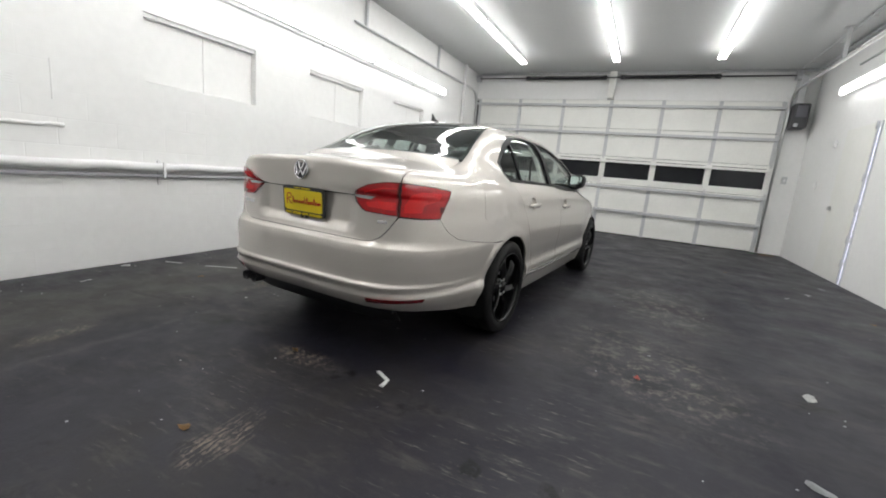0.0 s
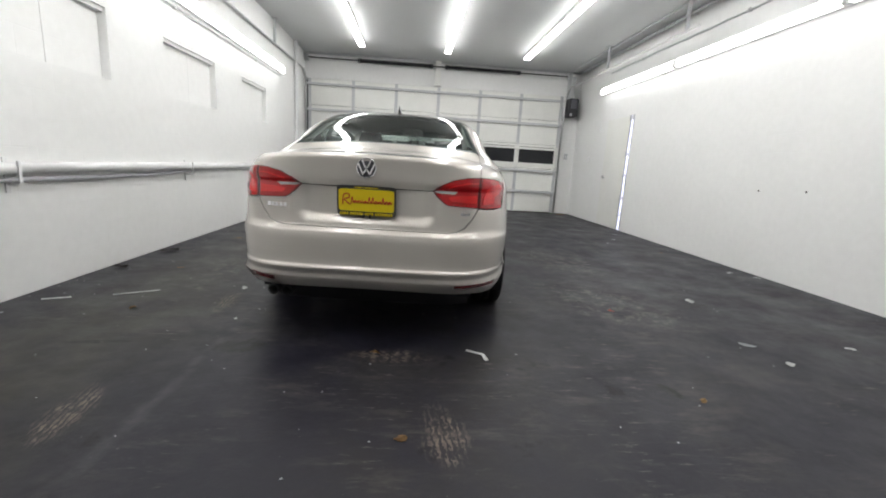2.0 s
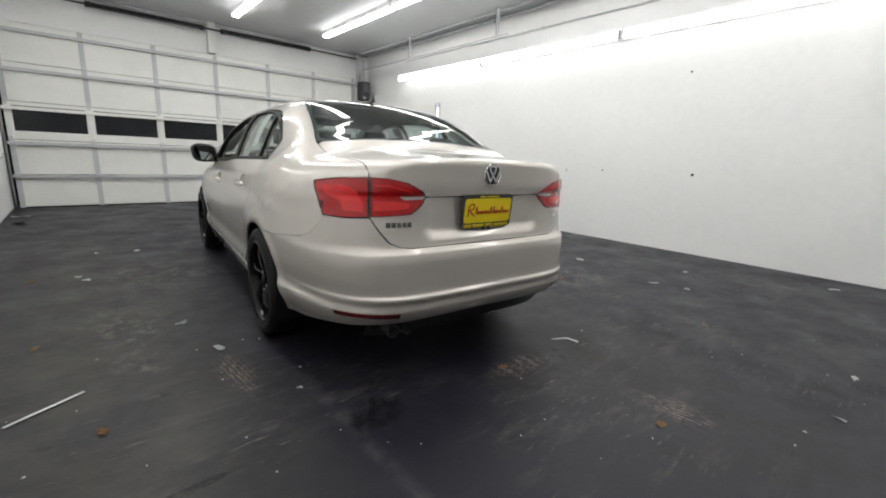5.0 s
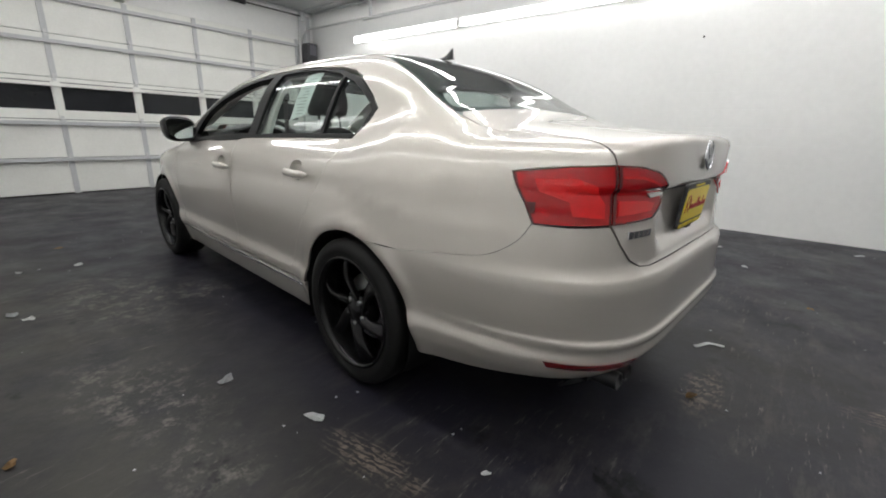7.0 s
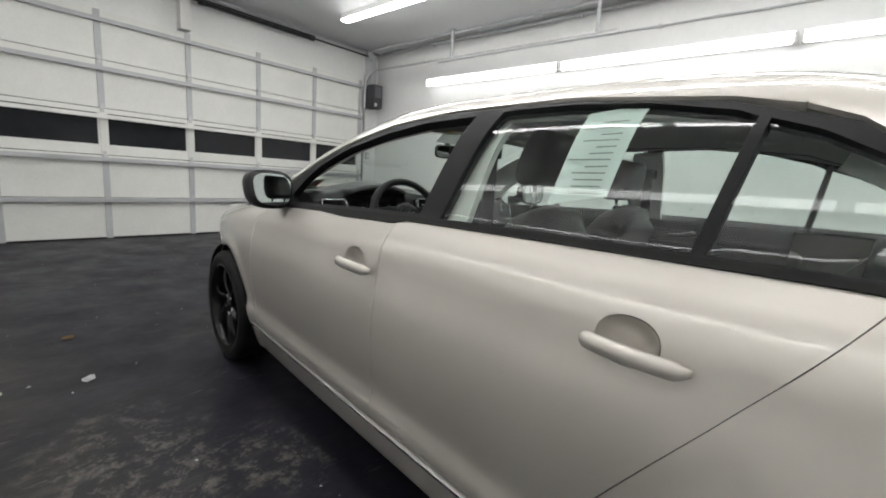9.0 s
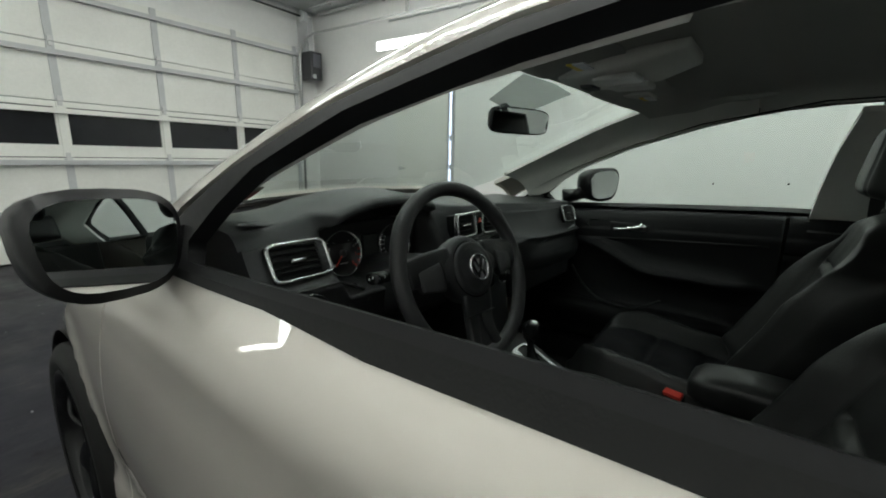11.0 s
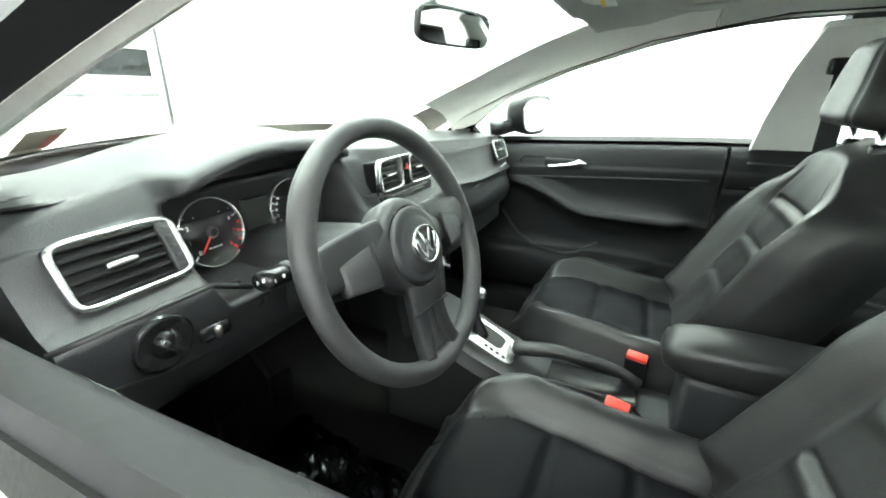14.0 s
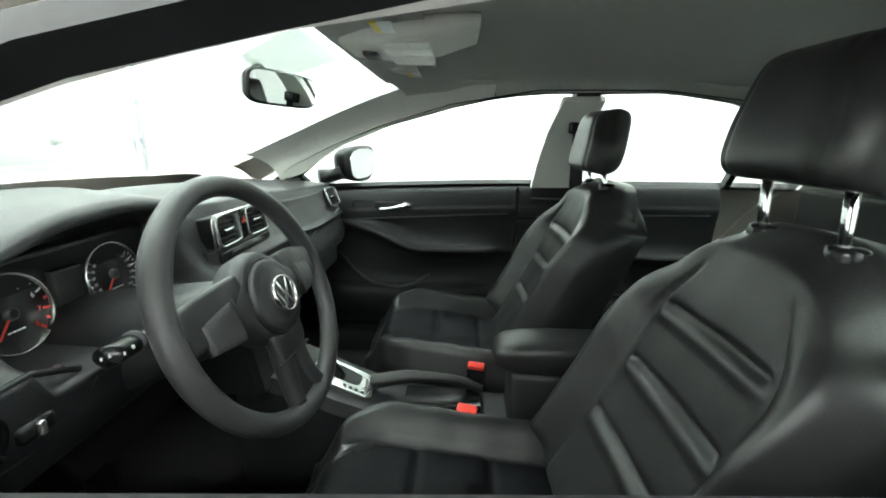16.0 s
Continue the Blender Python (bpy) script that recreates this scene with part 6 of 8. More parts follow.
def dashboard():
    bm = bmesh.new()
    rings = []
    n = 170
    for k in range(n + 1):
        x = -0.662 + 1.345 * k / n
        S = [(p.x, p.y) for p in spline([(a, b, 0) for a, b in dash_profile(x)], 3)]
        rings.append([tuple(Vector((x, y, z)) + dash_shift(x)) for y, z in S])
    loft(bm, rings, closed=False)
    for r, s in ((rings[0], 1), (rings[-1], -1)):
        bm.faces.new([bm.verts.new(p) for p in r])
    bmesh.ops.recalc_face_normals(bm, faces=bm.faces)
    d = part("dashboard", bm, DASH, car, "dark grey moulded dashboard")
    # instrument panel
    bm = bmesh.new()
    box(bm, (-0.474, 3.050, 0.872), (-0.150, 3.085, 1.000), 0.006)
    part("instrument_panel", bm, DIAL, d, "black instrument panel", False)
    tilt = radians(80)
    for cx, big in ((-0.404, 0), (-0.242, 1)):
        m = Matrix.Translation((cx, 3.046, 0.930)) @ Euler((tilt, 0, 0)).to_matrix().to_4x4()
        bm = bmesh.new()
        lathe(bm, [(0.0, 0.0), (0.052, 0.0), (0.052, -0.004)], 40, m)
        part("dial", bm, DIAL, d, "black dial face")
        bm = bmesh.new()
        lathe(bm, [(0.0515, -0.002), (0.0522, 0.006), (0.0545, 0.007), (0.0555, 0.0)], 56, m)
        part("dial_ring", bm, SILVER, d, "bright dial ring")
        count = 9 if not big else 17
        for k in range(count * 2 - 1):
            a = radians(225 - 270 * k / (count * 2 - 2))
            red = not big and k > 12
            bm = bmesh.new()
            r0, r1 = (0.042, 0.050) if k % 2 == 0 else (0.046, 0.050)
            wd = 0.0009 if not red else 0.0016
            box(bm, (r0, -wd, 0.0), (r1, wd, 0.0012), m=m @ Euler((0, 0, a)).to_matrix().to_4x4())
            part("tick", bm, REDB if red else DIALW, d, "", False)
            if k % 2 == 0:
                t = str(k // 2) if not big else str(k // 2 * 10)
                words("numeral", t, 0.0095 if not big else 0.0066, REDB if red else DIALW, d, m @ Matrix.Translation((0.0365 * math.cos(a), 0.0365 * math.sin(a), 0.0008)), 0.0002)
        a = radians(228)
        bm = bmesh.new()
        box(bm, (0.0, -0.0011, 0.003), (0.037, 0.0011, 0.0045), m=m @ Euler((0, 0, a)).to_matrix().to_4x4())
        part("needle", bm, REDB, d, "red needle", False)
        bm = bmesh.new()
        lathe(bm, [(0.0, 0.007), (0.006, 0.007), (0.0085, 0.005), (0.0095, 0.001)], 20, m)
        part("needle_cap", bm, DARKPL, d)
        bm = bmesh.new()
        lathe(bm, [(0.0, 0.0078), (0.0055, 0.0074)], 20, m)
        part("cap_centre", bm, DIAL, d)
        bm = bmesh.new()
        for k in range(4):
            box(bm, (-0.011 + 0.006 * k, -0.0245, 0.0), (-0.0065 + 0.006 * k, -0.0225, 0.0008), m=m)
        part("dial_print", bm, DIALW, d, "small white print bars", False)
    bm = bmesh.new()
    box(bm, (-0.348, 3.038, 0.915), (-0.300, 3.052, 0.968), 0.003)
    part("trip_display", bm, LCD, d, "grey trip display")
    bm = bmesh.new()
    box(bm, (-0.350, 3.036, 0.892), (-0.297, 3.052, 0.906), 0.003)
    part("warning_strip", bm, LCD, d)
    # dark joint between upper face and lower panel on the driver's side
    bm = bmesh.new()
    tube(bm, [(x, 2.9385, 0.8985) for x in (-0.660, -0.60, -0.52, -0.485)] + [(-0.455, 2.944, 0.884), (-0.42, 2.946, 0.868)], 0.0042, 6)
    part("dash_seam", bm, DIAL, d)
    bm = bmesh.new()
    tube(bm, [tuple(p) for p in spline([(-0.655, 2.936, 0.838), (-0.60, 2.938, 0.826), (-0.52, 2.944, 0.806), (-0.44, 2.946, 0.812), (-0.41, 2.934, 0.850)], 6)], 0.0022, 6)
    part("knee_panel_seam", bm, DIAL, d)
    bm = bmesh.new()
    box(bm, (-0.462, 2.944, 0.8815), (-0.442, 2.953, 0.8865), 0.002)
    part("small_button", bm, GLOSSB, d)
    # vents
    air_vent(d, (-0.553, 2.984, 0.9475), 0.130, 0.074, 2, -27)
    air_vent(d, (-0.050, 2.9595, 0.968), 0.092, 0.064, 2, -8)
    air_vent(d, (0.072, 2.9595, 0.968), 0.092, 0.064, -2, -8)
    air_vent(d, (0.606, 2.938, 0.952), 0.088, 0.066, -6, -22)
    bm = bmesh.new()
    box(bm, (-0.003, 2.950, 0.934), (0.025, 2.975, 1.002), 0.003)
    part("hazard_panel", bm, GLOSSB, d)
    bm = bmesh.new()
    V = [bm.verts.new(p) for p in ((0.002, 2.9485, 0.972), (0.020, 2.9485, 0.972), (0.011, 2.9485, 0.988))]
    bm.faces.new(V)
    part("hazard_triangle", bm, REDB, d, "red hazard triangle", False)
    # bright arch round both middle vents
    bm = bmesh.new()
    P = [(-0.108, 2.949, 0.932), (-0.110, 2.951, 0.996), (-0.10, 2.953, 1.004), (0.12, 2.953, 1.004), (0.13, 2.951, 0.996), (0.128, 2.949, 0.932)]
    tube(bm, P, 0.003, 6)
    part("vent_arch", bm, SILVER, d)
    # centre stack: radio and heater
    bm = bmesh.new()
    rings = []
    for z, y, w in ((0.934, 2.950, 0.132), (0.90, 2.944, 0.132), (0.84, 2.932, 0.128), (0.78, 2.915, 0.124), (0.70, 2.900, 0.118), (0.60, 2.885, 0.110)):
        rings.append([(0.011 - w, y + 0.012, z), (0.011 - w + 0.012, y, z), (0.011 + w - 0.012, y, z), (0.011 + w, y + 0.012, z), (0.011 + w, y + 0.16, z), (0.011 - w, y + 0.16, z)])
    loft(bm, rings)
    bmesh.ops.recalc_face_normals(bm, faces=bm.faces)
    part("radio_console", bm, DASH, d, "", False)
    for z, h, mt in ((0.916, 0.0125, GLOSSB), (0.888, 0.0125, DASH), (0.862, 0.010, GLOSSB)):
        bm = bmesh.new()
        y = 2.932 + (z - 0.84) * 0.20
        box(bm, (-0.105, y - 0.004, z - h), (0.127, y + 0.03, z + h), 0.004)
        part("radio_panel", bm, mt, d)
    bm = bmesh.new()
    box(bm, (-0.06, 2.940, 0.911), (0.08, 2.950, 0.922), 0.002)
    part("radio_display", bm, LCD, d)
    bm = bmesh.new()
    box(bm, (-0.095, 2.9345, 0.900), (0.117, 2.946, 0.9035), 0.001)
    part("disc_slot", bm, SILVER, d)
    for x in (-0.080, 0.102):
        bm = bmesh.new()
        lathe(bm, [(0.0, 0.014), (0.011, 0.013), (0.013, 0.0)], 20, Matrix.Translation((x, 2.938, 0.887)) @ Euler((radians(90), 0, 0)).to_matrix().to_4x4())
        part("radio_knob", bm, GLOSSB, d)
    for k in range(6):
        bm = bmesh.new()
        box(bm, (-0.058 + 0.024 * k, 2.9325, 0.880), (-0.038 + 0.024 * k, 2.940, 0.893), 0.0015)
        part("radio_button", bm, DARKPL, d)
    for x in (-0.074, 0.011, 0.096):
        bm = bmesh.new()
        lathe(bm, [(0.0, 0.020), (0.018, 0.018), (0.022, 0.004), (0.025, 0.0)], 24, Matrix.Translation((x, 2.915, 0.800)) @ Euler((radians(82), 0, 0)).to_matrix().to_4x4())
        part("heater_knob", bm, GLOSSB, d)
        bm = bmesh.new()
        lathe(bm, [(0.025, 0.0), (0.0265, 0.003), (0.028, 0.0)], 24, Matrix.Translation((x, 2.915, 0.800)) @ Euler((radians(82), 0, 0)).to_matrix().to_4x4())
        part("knob_ring", bm, SILVER, d)
    # light switch and dimmer on the lower panel
    m = Matrix.Translation((-0.560, 2.931, 0.858)) @ Euler((radians(94), 0, 0)).to_matrix().to_4x4()
    bm = bmesh.new()
    lathe(bm, [(0.0, 0.002), (0.029, 0.002), (0.033, 0.004), (0.0355, 0.002), (0.0355, -0.01)], 36, m)
    part("light_switch", bm, GLOSSB, d, "round light switch")
    bm = bmesh.new()
    lathe(bm, [(0.0, 0.012), (0.015, 0.011), (0.018, 0.002)], 24, m)
    box(bm, (-0.0045, -0.021, 0.006), (0.0045, 0.021, 0.020), 0.003, m=m @ Euler((0, 0, 0.7)).to_matrix().to_4x4())
    part("switch_grip", bm, GLOSSB, d)
    bm = bmesh.new()
    box(bm, (-0.003, 0.012, 0.0195), (0.003, 0.020, 0.021), 0.001, m=m @ Euler((0, 0, 0.7)).to_matrix().to_4x4())
    part("switch_mark", bm, SILVER, d)
    bm = bmesh.new()
    box(bm, (-0.518, 2.929, 0.828), (-0.474, 2.944, 0.850), 0.007)
    part("dimmer", bm, GLOSSB, d)
    bm = bmesh.new()
    box(bm, (-0.501, 2.924, 0.830), (-0.492, 2.936, 0.848), 0.003)
    part("dimmer_wheel", bm, SILVER, d)
    # demister grilles on the top
    for x in (-0.585, 0.60):
        bm = bmesh.new()
        lathe(bm, [(0.0, -0.001), (0.036, -0.001), (0.040, 0.003), (0.044, 0.0)], 32, Matrix.Translation((x, 3.075, 1.0145)) @ Matrix.Diagonal((1, 0.62, 1, 1)))
        g = part("demister_grille", bm, DIAL, d, "dark oval demister grille")
    # bright line over the glove box
    bm = bmesh.new()
    tube(bm, [tuple(p) for p in spline([(0.205, 2.936, 0.905), (0.235, 2.930, 0.868), (0.30, 2.928, 0.860), (0.45, 2.926, 0.872), (0.58, 2.924, 0.886), (0.672, 2.924, 0.896)], 6)], 0.0038, 6)
    part("glovebox_line", bm, GREYP, d)
    bm = bmesh.new()
    box(bm, (0.17, 2.928, 0.69), (0.665, 3.02, 0.848), 0.02)
    part("glovebox_lid", bm, DASH, d)
    for ob in list(d.children) + [o for o in car.children if o.name.startswith("air_vent")]:
        mid = sum((ob.matrix_basis @ v.co for v in ob.data.vertices), Vector()) / len(ob.data.vertices)
        ob.matrix_basis = Matrix.Translation(dash_shift(mid.x)) @ ob.matrix_basis
    # pedals
    for x in (-0.40, -0.26):
        bm = bmesh.new()
        box(bm, (x - 0.03, 3.15, 0.42), (x + 0.03, 3.17, 0.52), 0.006)
        cyl(bm, (x, 3.17, 0.47), (x, 3.30, 0.62), 0.01)
        part("pedal", bm, RUBBER, car)


def air_vent(parent, c, w, h, yaw, lean=8):
    """A framed outlet with slats."""
    m = Matrix.Translation(c) @ Euler((radians(lean), 0, radians(yaw))).to_matrix().to_4x4()
    x, z = w / 2, h / 2
    bm = bmesh.new()
    P = [m @ Vector((u, -0.009, v)) for u, v in oval(0, 0, x, z, 44, 7)]
    tube(bm, P, 0.0046, 8, closed=True, up=(0, 1, 0))
    v = part("air_vent", bm, SILVER, parent.parent, "air vent with a bright frame")
    bm = bmesh.new()
    box(bm, (-x, -0.0055, -z), (x, 0.03, z), 0.004, m=m)
    part("vent_back", bm, VENTB, v)
    for k in range(6):
        zz = -z + h * (k + 0.5) / 6
        bm = bmesh.new()
        box(bm, (-x + 0.003, -0.0125, zz - 0.0022), (x - 0.022, -0.004, zz + 0.0022), 0.001, m=m)
        part("slat", bm, VENTB, v)
    bm = bmesh.new()
    box(bm, (x - 0.020, -0.0115, -z + 0.003), (x - 0.003, 0.012, z - 0.003), 0.003, m=m)
    part("vent_dial", bm, DASH, v)
    for k in range(5):
        zz = -z + h * (k + 1) / 6
        bm = bmesh.new()
        box(bm, (x - 0.015, -0.0135, zz - 0.0016), (x - 0.008, -0.0105, zz + 0.0016), 0.0008, m=m)
        part("dial_rib", bm, DARKPL, v)
    bm = bmesh.new()
    box(bm, (-0.024, -0.017, -0.0035), (0.010, -0.008, 0.003), 0.0025, m=m)
    part("vent_tab", bm, SILVER, v, "bright slider tab")


def console():
    bm = bmesh.new()
    rings = []
    for y, z, w in ((2.98, 0.640, 0.108), (2.90, 0.632, 0.105), (2.84, 0.612, 0.102), (2.76, 0.575, 0.098), (2.68, 0.548, 0.095), (2.60, 0.528, 0.092), (2.40, 0.508, 0.090), (2.28, 0.505, 0.090), (2.0, 0.50, 0.092)):
        rings.append([(0.040 - w, y, 0.34), (0.040 - w, y, z - 0.03), (0.040 - w + 0.014, y, z), (0.040 + w - 0.014, y, z), (0.040 + w, y, z - 0.03), (0.040 + w, y, 0.34)])
    loft(bm, rings)
    bmesh.ops.recalc_face_normals(bm, faces=bm.faces)
    c = part("centre_console", bm, DASH, car, "black centre console", False)
    # selector gate with a bright U frame
    m = Matrix.Translation((0.038, 2.755, 0.582)) @ Euler((radians(24), 0, 0)).to_matrix().to_4x4()
    bm = bmesh.new()
    outer = oval(0, 0, 0.050, 0.082, 40, 5)
    inner = oval(0.010, 0.016, 0.028, 0.060, 40, 5)
    A = [bm.verts.new(m @ Vector((u, v, 0.007))) for u, v in outer]
    B = [bm.verts.new(m @ Vector((u, v, 0.006))) for u, v in inner]
    A2 = [bm.verts.new(m @ Vector((u * 1.05, v * 1.03, -0.006))) for u, v in outer]
    B2 = [bm.verts.new(m @ Vector((u, v, -0.004))) for u, v in inner]
    for k in range(40):
        q = (k + 1) % 40
        bm.faces.new((A[k], A[q], B[q], B[k]))
        bm.faces.new((A2[k], A2[q], A[q], A[k]))
        bm.faces.new((B[k], B[q], B2[q], B2[k]))
    bmesh.ops.recalc_face_normals(bm, faces=bm.faces)
    part("selector_frame", bm, SILVER, c, "bright selector frame", False)
    bm = bmesh.new()
    V = [bm.verts.new(m @ Vector((u, v, 0.001))) for u, v in inner]
    bm.faces.new(V)
    part("selector_boot", bm, DIAL, c, "", False)
    for y in (-0.056, -0.040, -0.024, -0.008):
        bm = bmesh.new()
        lathe(bm, [(0.0, 0.0012), (0.0048, 0.001), (0.0052, 0.0)], 14, m @ Matrix.Translation((-0.034, y, 0.0068)))
        part("gate_mark", bm, DIAL, c)
    bm = bmesh.new()
    P = spline([(0.044, 2.775, 0.580), (0.042, 2.785, 0.625), (0.040, 2.790, 0.660)], 4)
    tube(bm, P, [0.024, 0.020, 0.016, 0.013, 0.011, 0.010, 0.010, 0.011, 0.012][:len(P)], 12)
    part("selector_lever", bm, GLOSSB, c)
    bm = bmesh.new()
    rings = []
    for z, r in ((0.650, 0.010), (0.660, 0.016), (0.678, 0.019), (0.696, 0.019), (0.706, 0.013), (0.710, 0.004)):
        rings.append([(0.040 + u, 2.790 + v, z) for u, v in oval(0, 0, r, r * 1.25, 16, 2.4)])
    loft(bm, rings)
    bmesh.ops.recalc_face_normals(bm, faces=bm.faces)
    part("selector_knob", bm, GLOSSB, c)
    bm = bmesh.new()
    rings = [[(0.033 + u, 2.778 + v, z) for u, v in oval(0, 0, r, r * 1.5, 12, 2.4)] for z, r in ((0.694, 0.010), (0.712, 0.011), (0.718, 0.006))]
    loft(bm, rings)
    bmesh.ops.recalc_face_normals(bm, faces=bm.faces)
    part("selector_cap", bm, SILVER, c, "bright selector cap")
    # handbrake
    bm = bmesh.new()
    P = spline([(0.072, 2.40, 0.545), (0.066, 2.47, 0.575), (0.056, 2.58, 0.585), (0.047, 2.665, 0.575), (0.045, 2.685, 0.571)], 5)
    tube(bm, P, [0.013 + 0.007 * step(0.3, 0.6, i / (len(P) - 1)) for i in range(len(P))], 14, flat=0.85)
    part("handbrake", bm, LEATHER, c, "leather handbrake lever")
    bm = bmesh.new()
    tube(bm, [(0.045, 2.685, 0.571), (0.044, 2.697, 0.569)], 0.009, 12)
    part("brake_button", bm, SILVER, c)
    bm = bmesh.new()
    box(bm, (0.020, 2.40, 0.505), (0.105, 2.64, 0.528), 0.006)
    part("brake_slot", bm, GLOSSB, c)
    for y in (2.50, 2.42):
        bm = bmesh.new()
        lathe(bm, [(0.030, 0.006), (0.033, 0.002), (0.030, -0.05), (0.0, -0.05)], 24, pose(-0.010, y, 0.514))
        part("cup_holder", bm, GLOSSB, c)
    # armrest
    bm = bmesh.new()
    rings = []
    for y, zt, zb, w in ((2.378, 0.684, 0.660, 0.034), (2.372, 0.698, 0.648, 0.048), (2.352, 0.711, 0.641, 0.060), (2.31, 0.718, 0.638, 0.066), (2.25, 0.722, 0.638, 0.067), (2.08, 0.724, 0.638, 0.067), (2.0, 0.715, 0.638, 0.065)):
        rings.append([(0.045 + u, y, (zt + zb) / 2 + v) for u, v in oval(0, 0, w, (zt - zb) / 2, 28, 3.6)])
    loft(bm, rings)
    bmesh.ops.recalc_face_normals(bm, faces=bm.faces)
    part("armrest", bm, LEATHER, c, "padded black armrest")
    bm = bmesh.new()
    box(bm, (-0.010, 2.0, 0.47), (0.100, 2.335, 0.642), 0.015)
    part("armrest_box", bm, DASH, c)
    # belt buckles
    for x, y, z, turn in ((-0.118, 2.432, 0.604, 78), (0.088, 2.402, 0.592, 78)):
        m = Matrix.Translation((x, y, z)) @ Euler((radians(-18), 0, radians(turn))).to_matrix().to_4x4()
        bm = bmesh.new()
        box(bm, (-0.025, -0.011, -0.105), (0.025, 0.011, -0.008), 0.005, m=m)
        b = part("belt_buckle", bm, GLOSSB, car, "black belt buckle with a red button")
        bm = bmesh.new()
        box(bm, (-0.022, -0.009, -0.013), (0.022, 0.0115, 0.000), 0.003, m=m)
        part("release_button", bm, REDB, b, "red release button")
    c.matrix_basis = Matrix.Translation((-0.020, -0.012, -0.006))


def door_card(s):
    """The inner side of a front and a rear door."""
    S = 1 if s > 0 else -1
    for y0, y1, name in ((2.235, 3.16, "front_door_card"), (1.46, 2.225, "rear_door_card")):
        n = 44
        rings = []
        for k in range(n + 1):
            y = y0 + (y1 - y0) * k / n
            t = (y - y0) / (y1 - y0)
            zb = BELT(y)
            xo = abs(skin(y, zb)[0].x)
            arm = step(0.04, 0.14, t) * (1 - step(0.58, 0.80, t))
            za = 0.757 + 0.085 * step(0.40, 0.68, t) + 0.03 * step(0.65, 0.9, t)
            pk = step(0.10, 0.25, t) * (1 - step(0.80, 0.95, t))
            ring = [(xo - 0.028, zb - 0.030), (xo - 0.030, zb - 0.010), (xo - 0.040, zb - 0.004), (xo - 0.056, zb - 0.012), (xo - 0.068, zb - 0.034), (xo - 0.074, zb - 0.060), (xo - 0.076, zb - 0.075),
                    (xo - 0.080, zb - 0.090), (xo - 0.074, zb - 0.13), (xo - 0.068, za + 0.045), (xo - 0.068 - 0.018 * arm, za + 0.010), (xo - 0.070 - 0.044 * arm, za), (xo - 0.072 - 0.048 * arm, za - 0.016), (xo - 0.066 - 0.028 * arm, za - 0.030),
                    (xo - 0.060, za - 0.07), (xo - 0.058, 0.60), (xo - 0.062 - 0.035 * pk, 0.585), (xo - 0.066 - 0.055 * pk, 0.55), (xo - 0.062 - 0.05 * pk, 0.46), (xo - 0.05, 0.40), (xo - 0.04, 0.36)]
            P = spline([(a, y, b) for a, b in ring], 3)
            rings.append([(S * p.x, p.y, p.z) for p in P])
        bm = bmesh.new()
        loft(bm, rings, closed=False)
        bmesh.ops.recalc_face_normals(bm, faces=bm.faces)
        if sum(f.normal.x for f in bm.faces) * S > 0:
            bmesh.ops.reverse_faces(bm, faces=bm.faces)
        card = part(name, bm, mat("door_card_black", (0.0115, 0.0115, 0.013), 0.52, vary=0.12, fine=250, bump=0.3, bump_scale=700, spec=0.32), car, "black moulded door card with armrest")
        # pull recess and handle
        yh = y0 + (y1 - y0) * 0.56
        zb = BELT(yh)
        xo = abs(skin(yh, zb)[0].x)
        if "front" in name:
            yh = 2.715
        bm = bmesh.new()
        box(bm, (min(S * (xo - 0.078), S * (xo - 0.060)), yh - 0.075, zb - 0.092), (max(S * (xo - 0.078), S * (xo - 0.060)), yh + 0.075, zb - 0.052), 0.006)
        part("handle_recess", bm, DIAL, card)
        bm = bmesh.new()
        x = S * (xo - (0.082 if s > 0 else 0.066))
        P = spline([(x + S * 0.004, yh + 0.06, zb - 0.082), (x, yh + 0.03, zb - 0.080), (x - S * 0.003, yh - 0.01, zb - 0.074), (x, yh - 0.050, zb - 0.066), (x + S * 0.003, yh - 0.058, zb - 0.056)], 4)
        tube(bm, P, [0.007 + 0.013 * step(0.3, 0.9, i / (len(P) - 1)) for i in range(len(P))], 10, flat=0.5, up=(1, 0, 0))
        part("release_handle", bm, CHROME, card, "chrome release handle")
        bm = bmesh.new()
        tube(bm, [(S * (abs(p.x)), p.y, p.z) for p in spline([(xo - 0.070, y1 - 0.22, 0.72), (xo - 0.082, y1 - 0.28, 0.650), (xo - 0.110, y1 - 0.36, 0.605), (xo - 0.124, y1 - 0.46, 0.592), (xo - 0.118, y0 + 0.40, 0.604), (xo - 0.092, y0 + 0.33, 0.640)], 6)], 0.0045, 6)
        part("pocket_edge", bm, DASH, card)
        if "front" in name:
            bm = bmesh.new()
            P = [(S * (xo - 0.078), yy, zb + dz) for yy, dz in ((yh + 0.08, -0.050), (yh + 0.155, -0.052), (yh + 0.165, -0.070), (yh + 0.155, -0.090), (yh + 0.08, -0.092))]
            tube(bm, P, 0.002, 6)
            part("switch_outline", bm, GLOSSB, card)
        # moulded line under the belt
        bm = bmesh.new()
        tube(bm, [(S * (abs(skin(yy, BELT(yy))[0].x) - 0.077), yy, BELT(yy) - 0.108 - 0.02 * (yy - y0)) for yy in [y0 + 0.03 + (y1 - y0 - 0.10) * k / 10 for k in range(11)]], 0.0035, 6)
        part("card_line", bm, DASH, card)


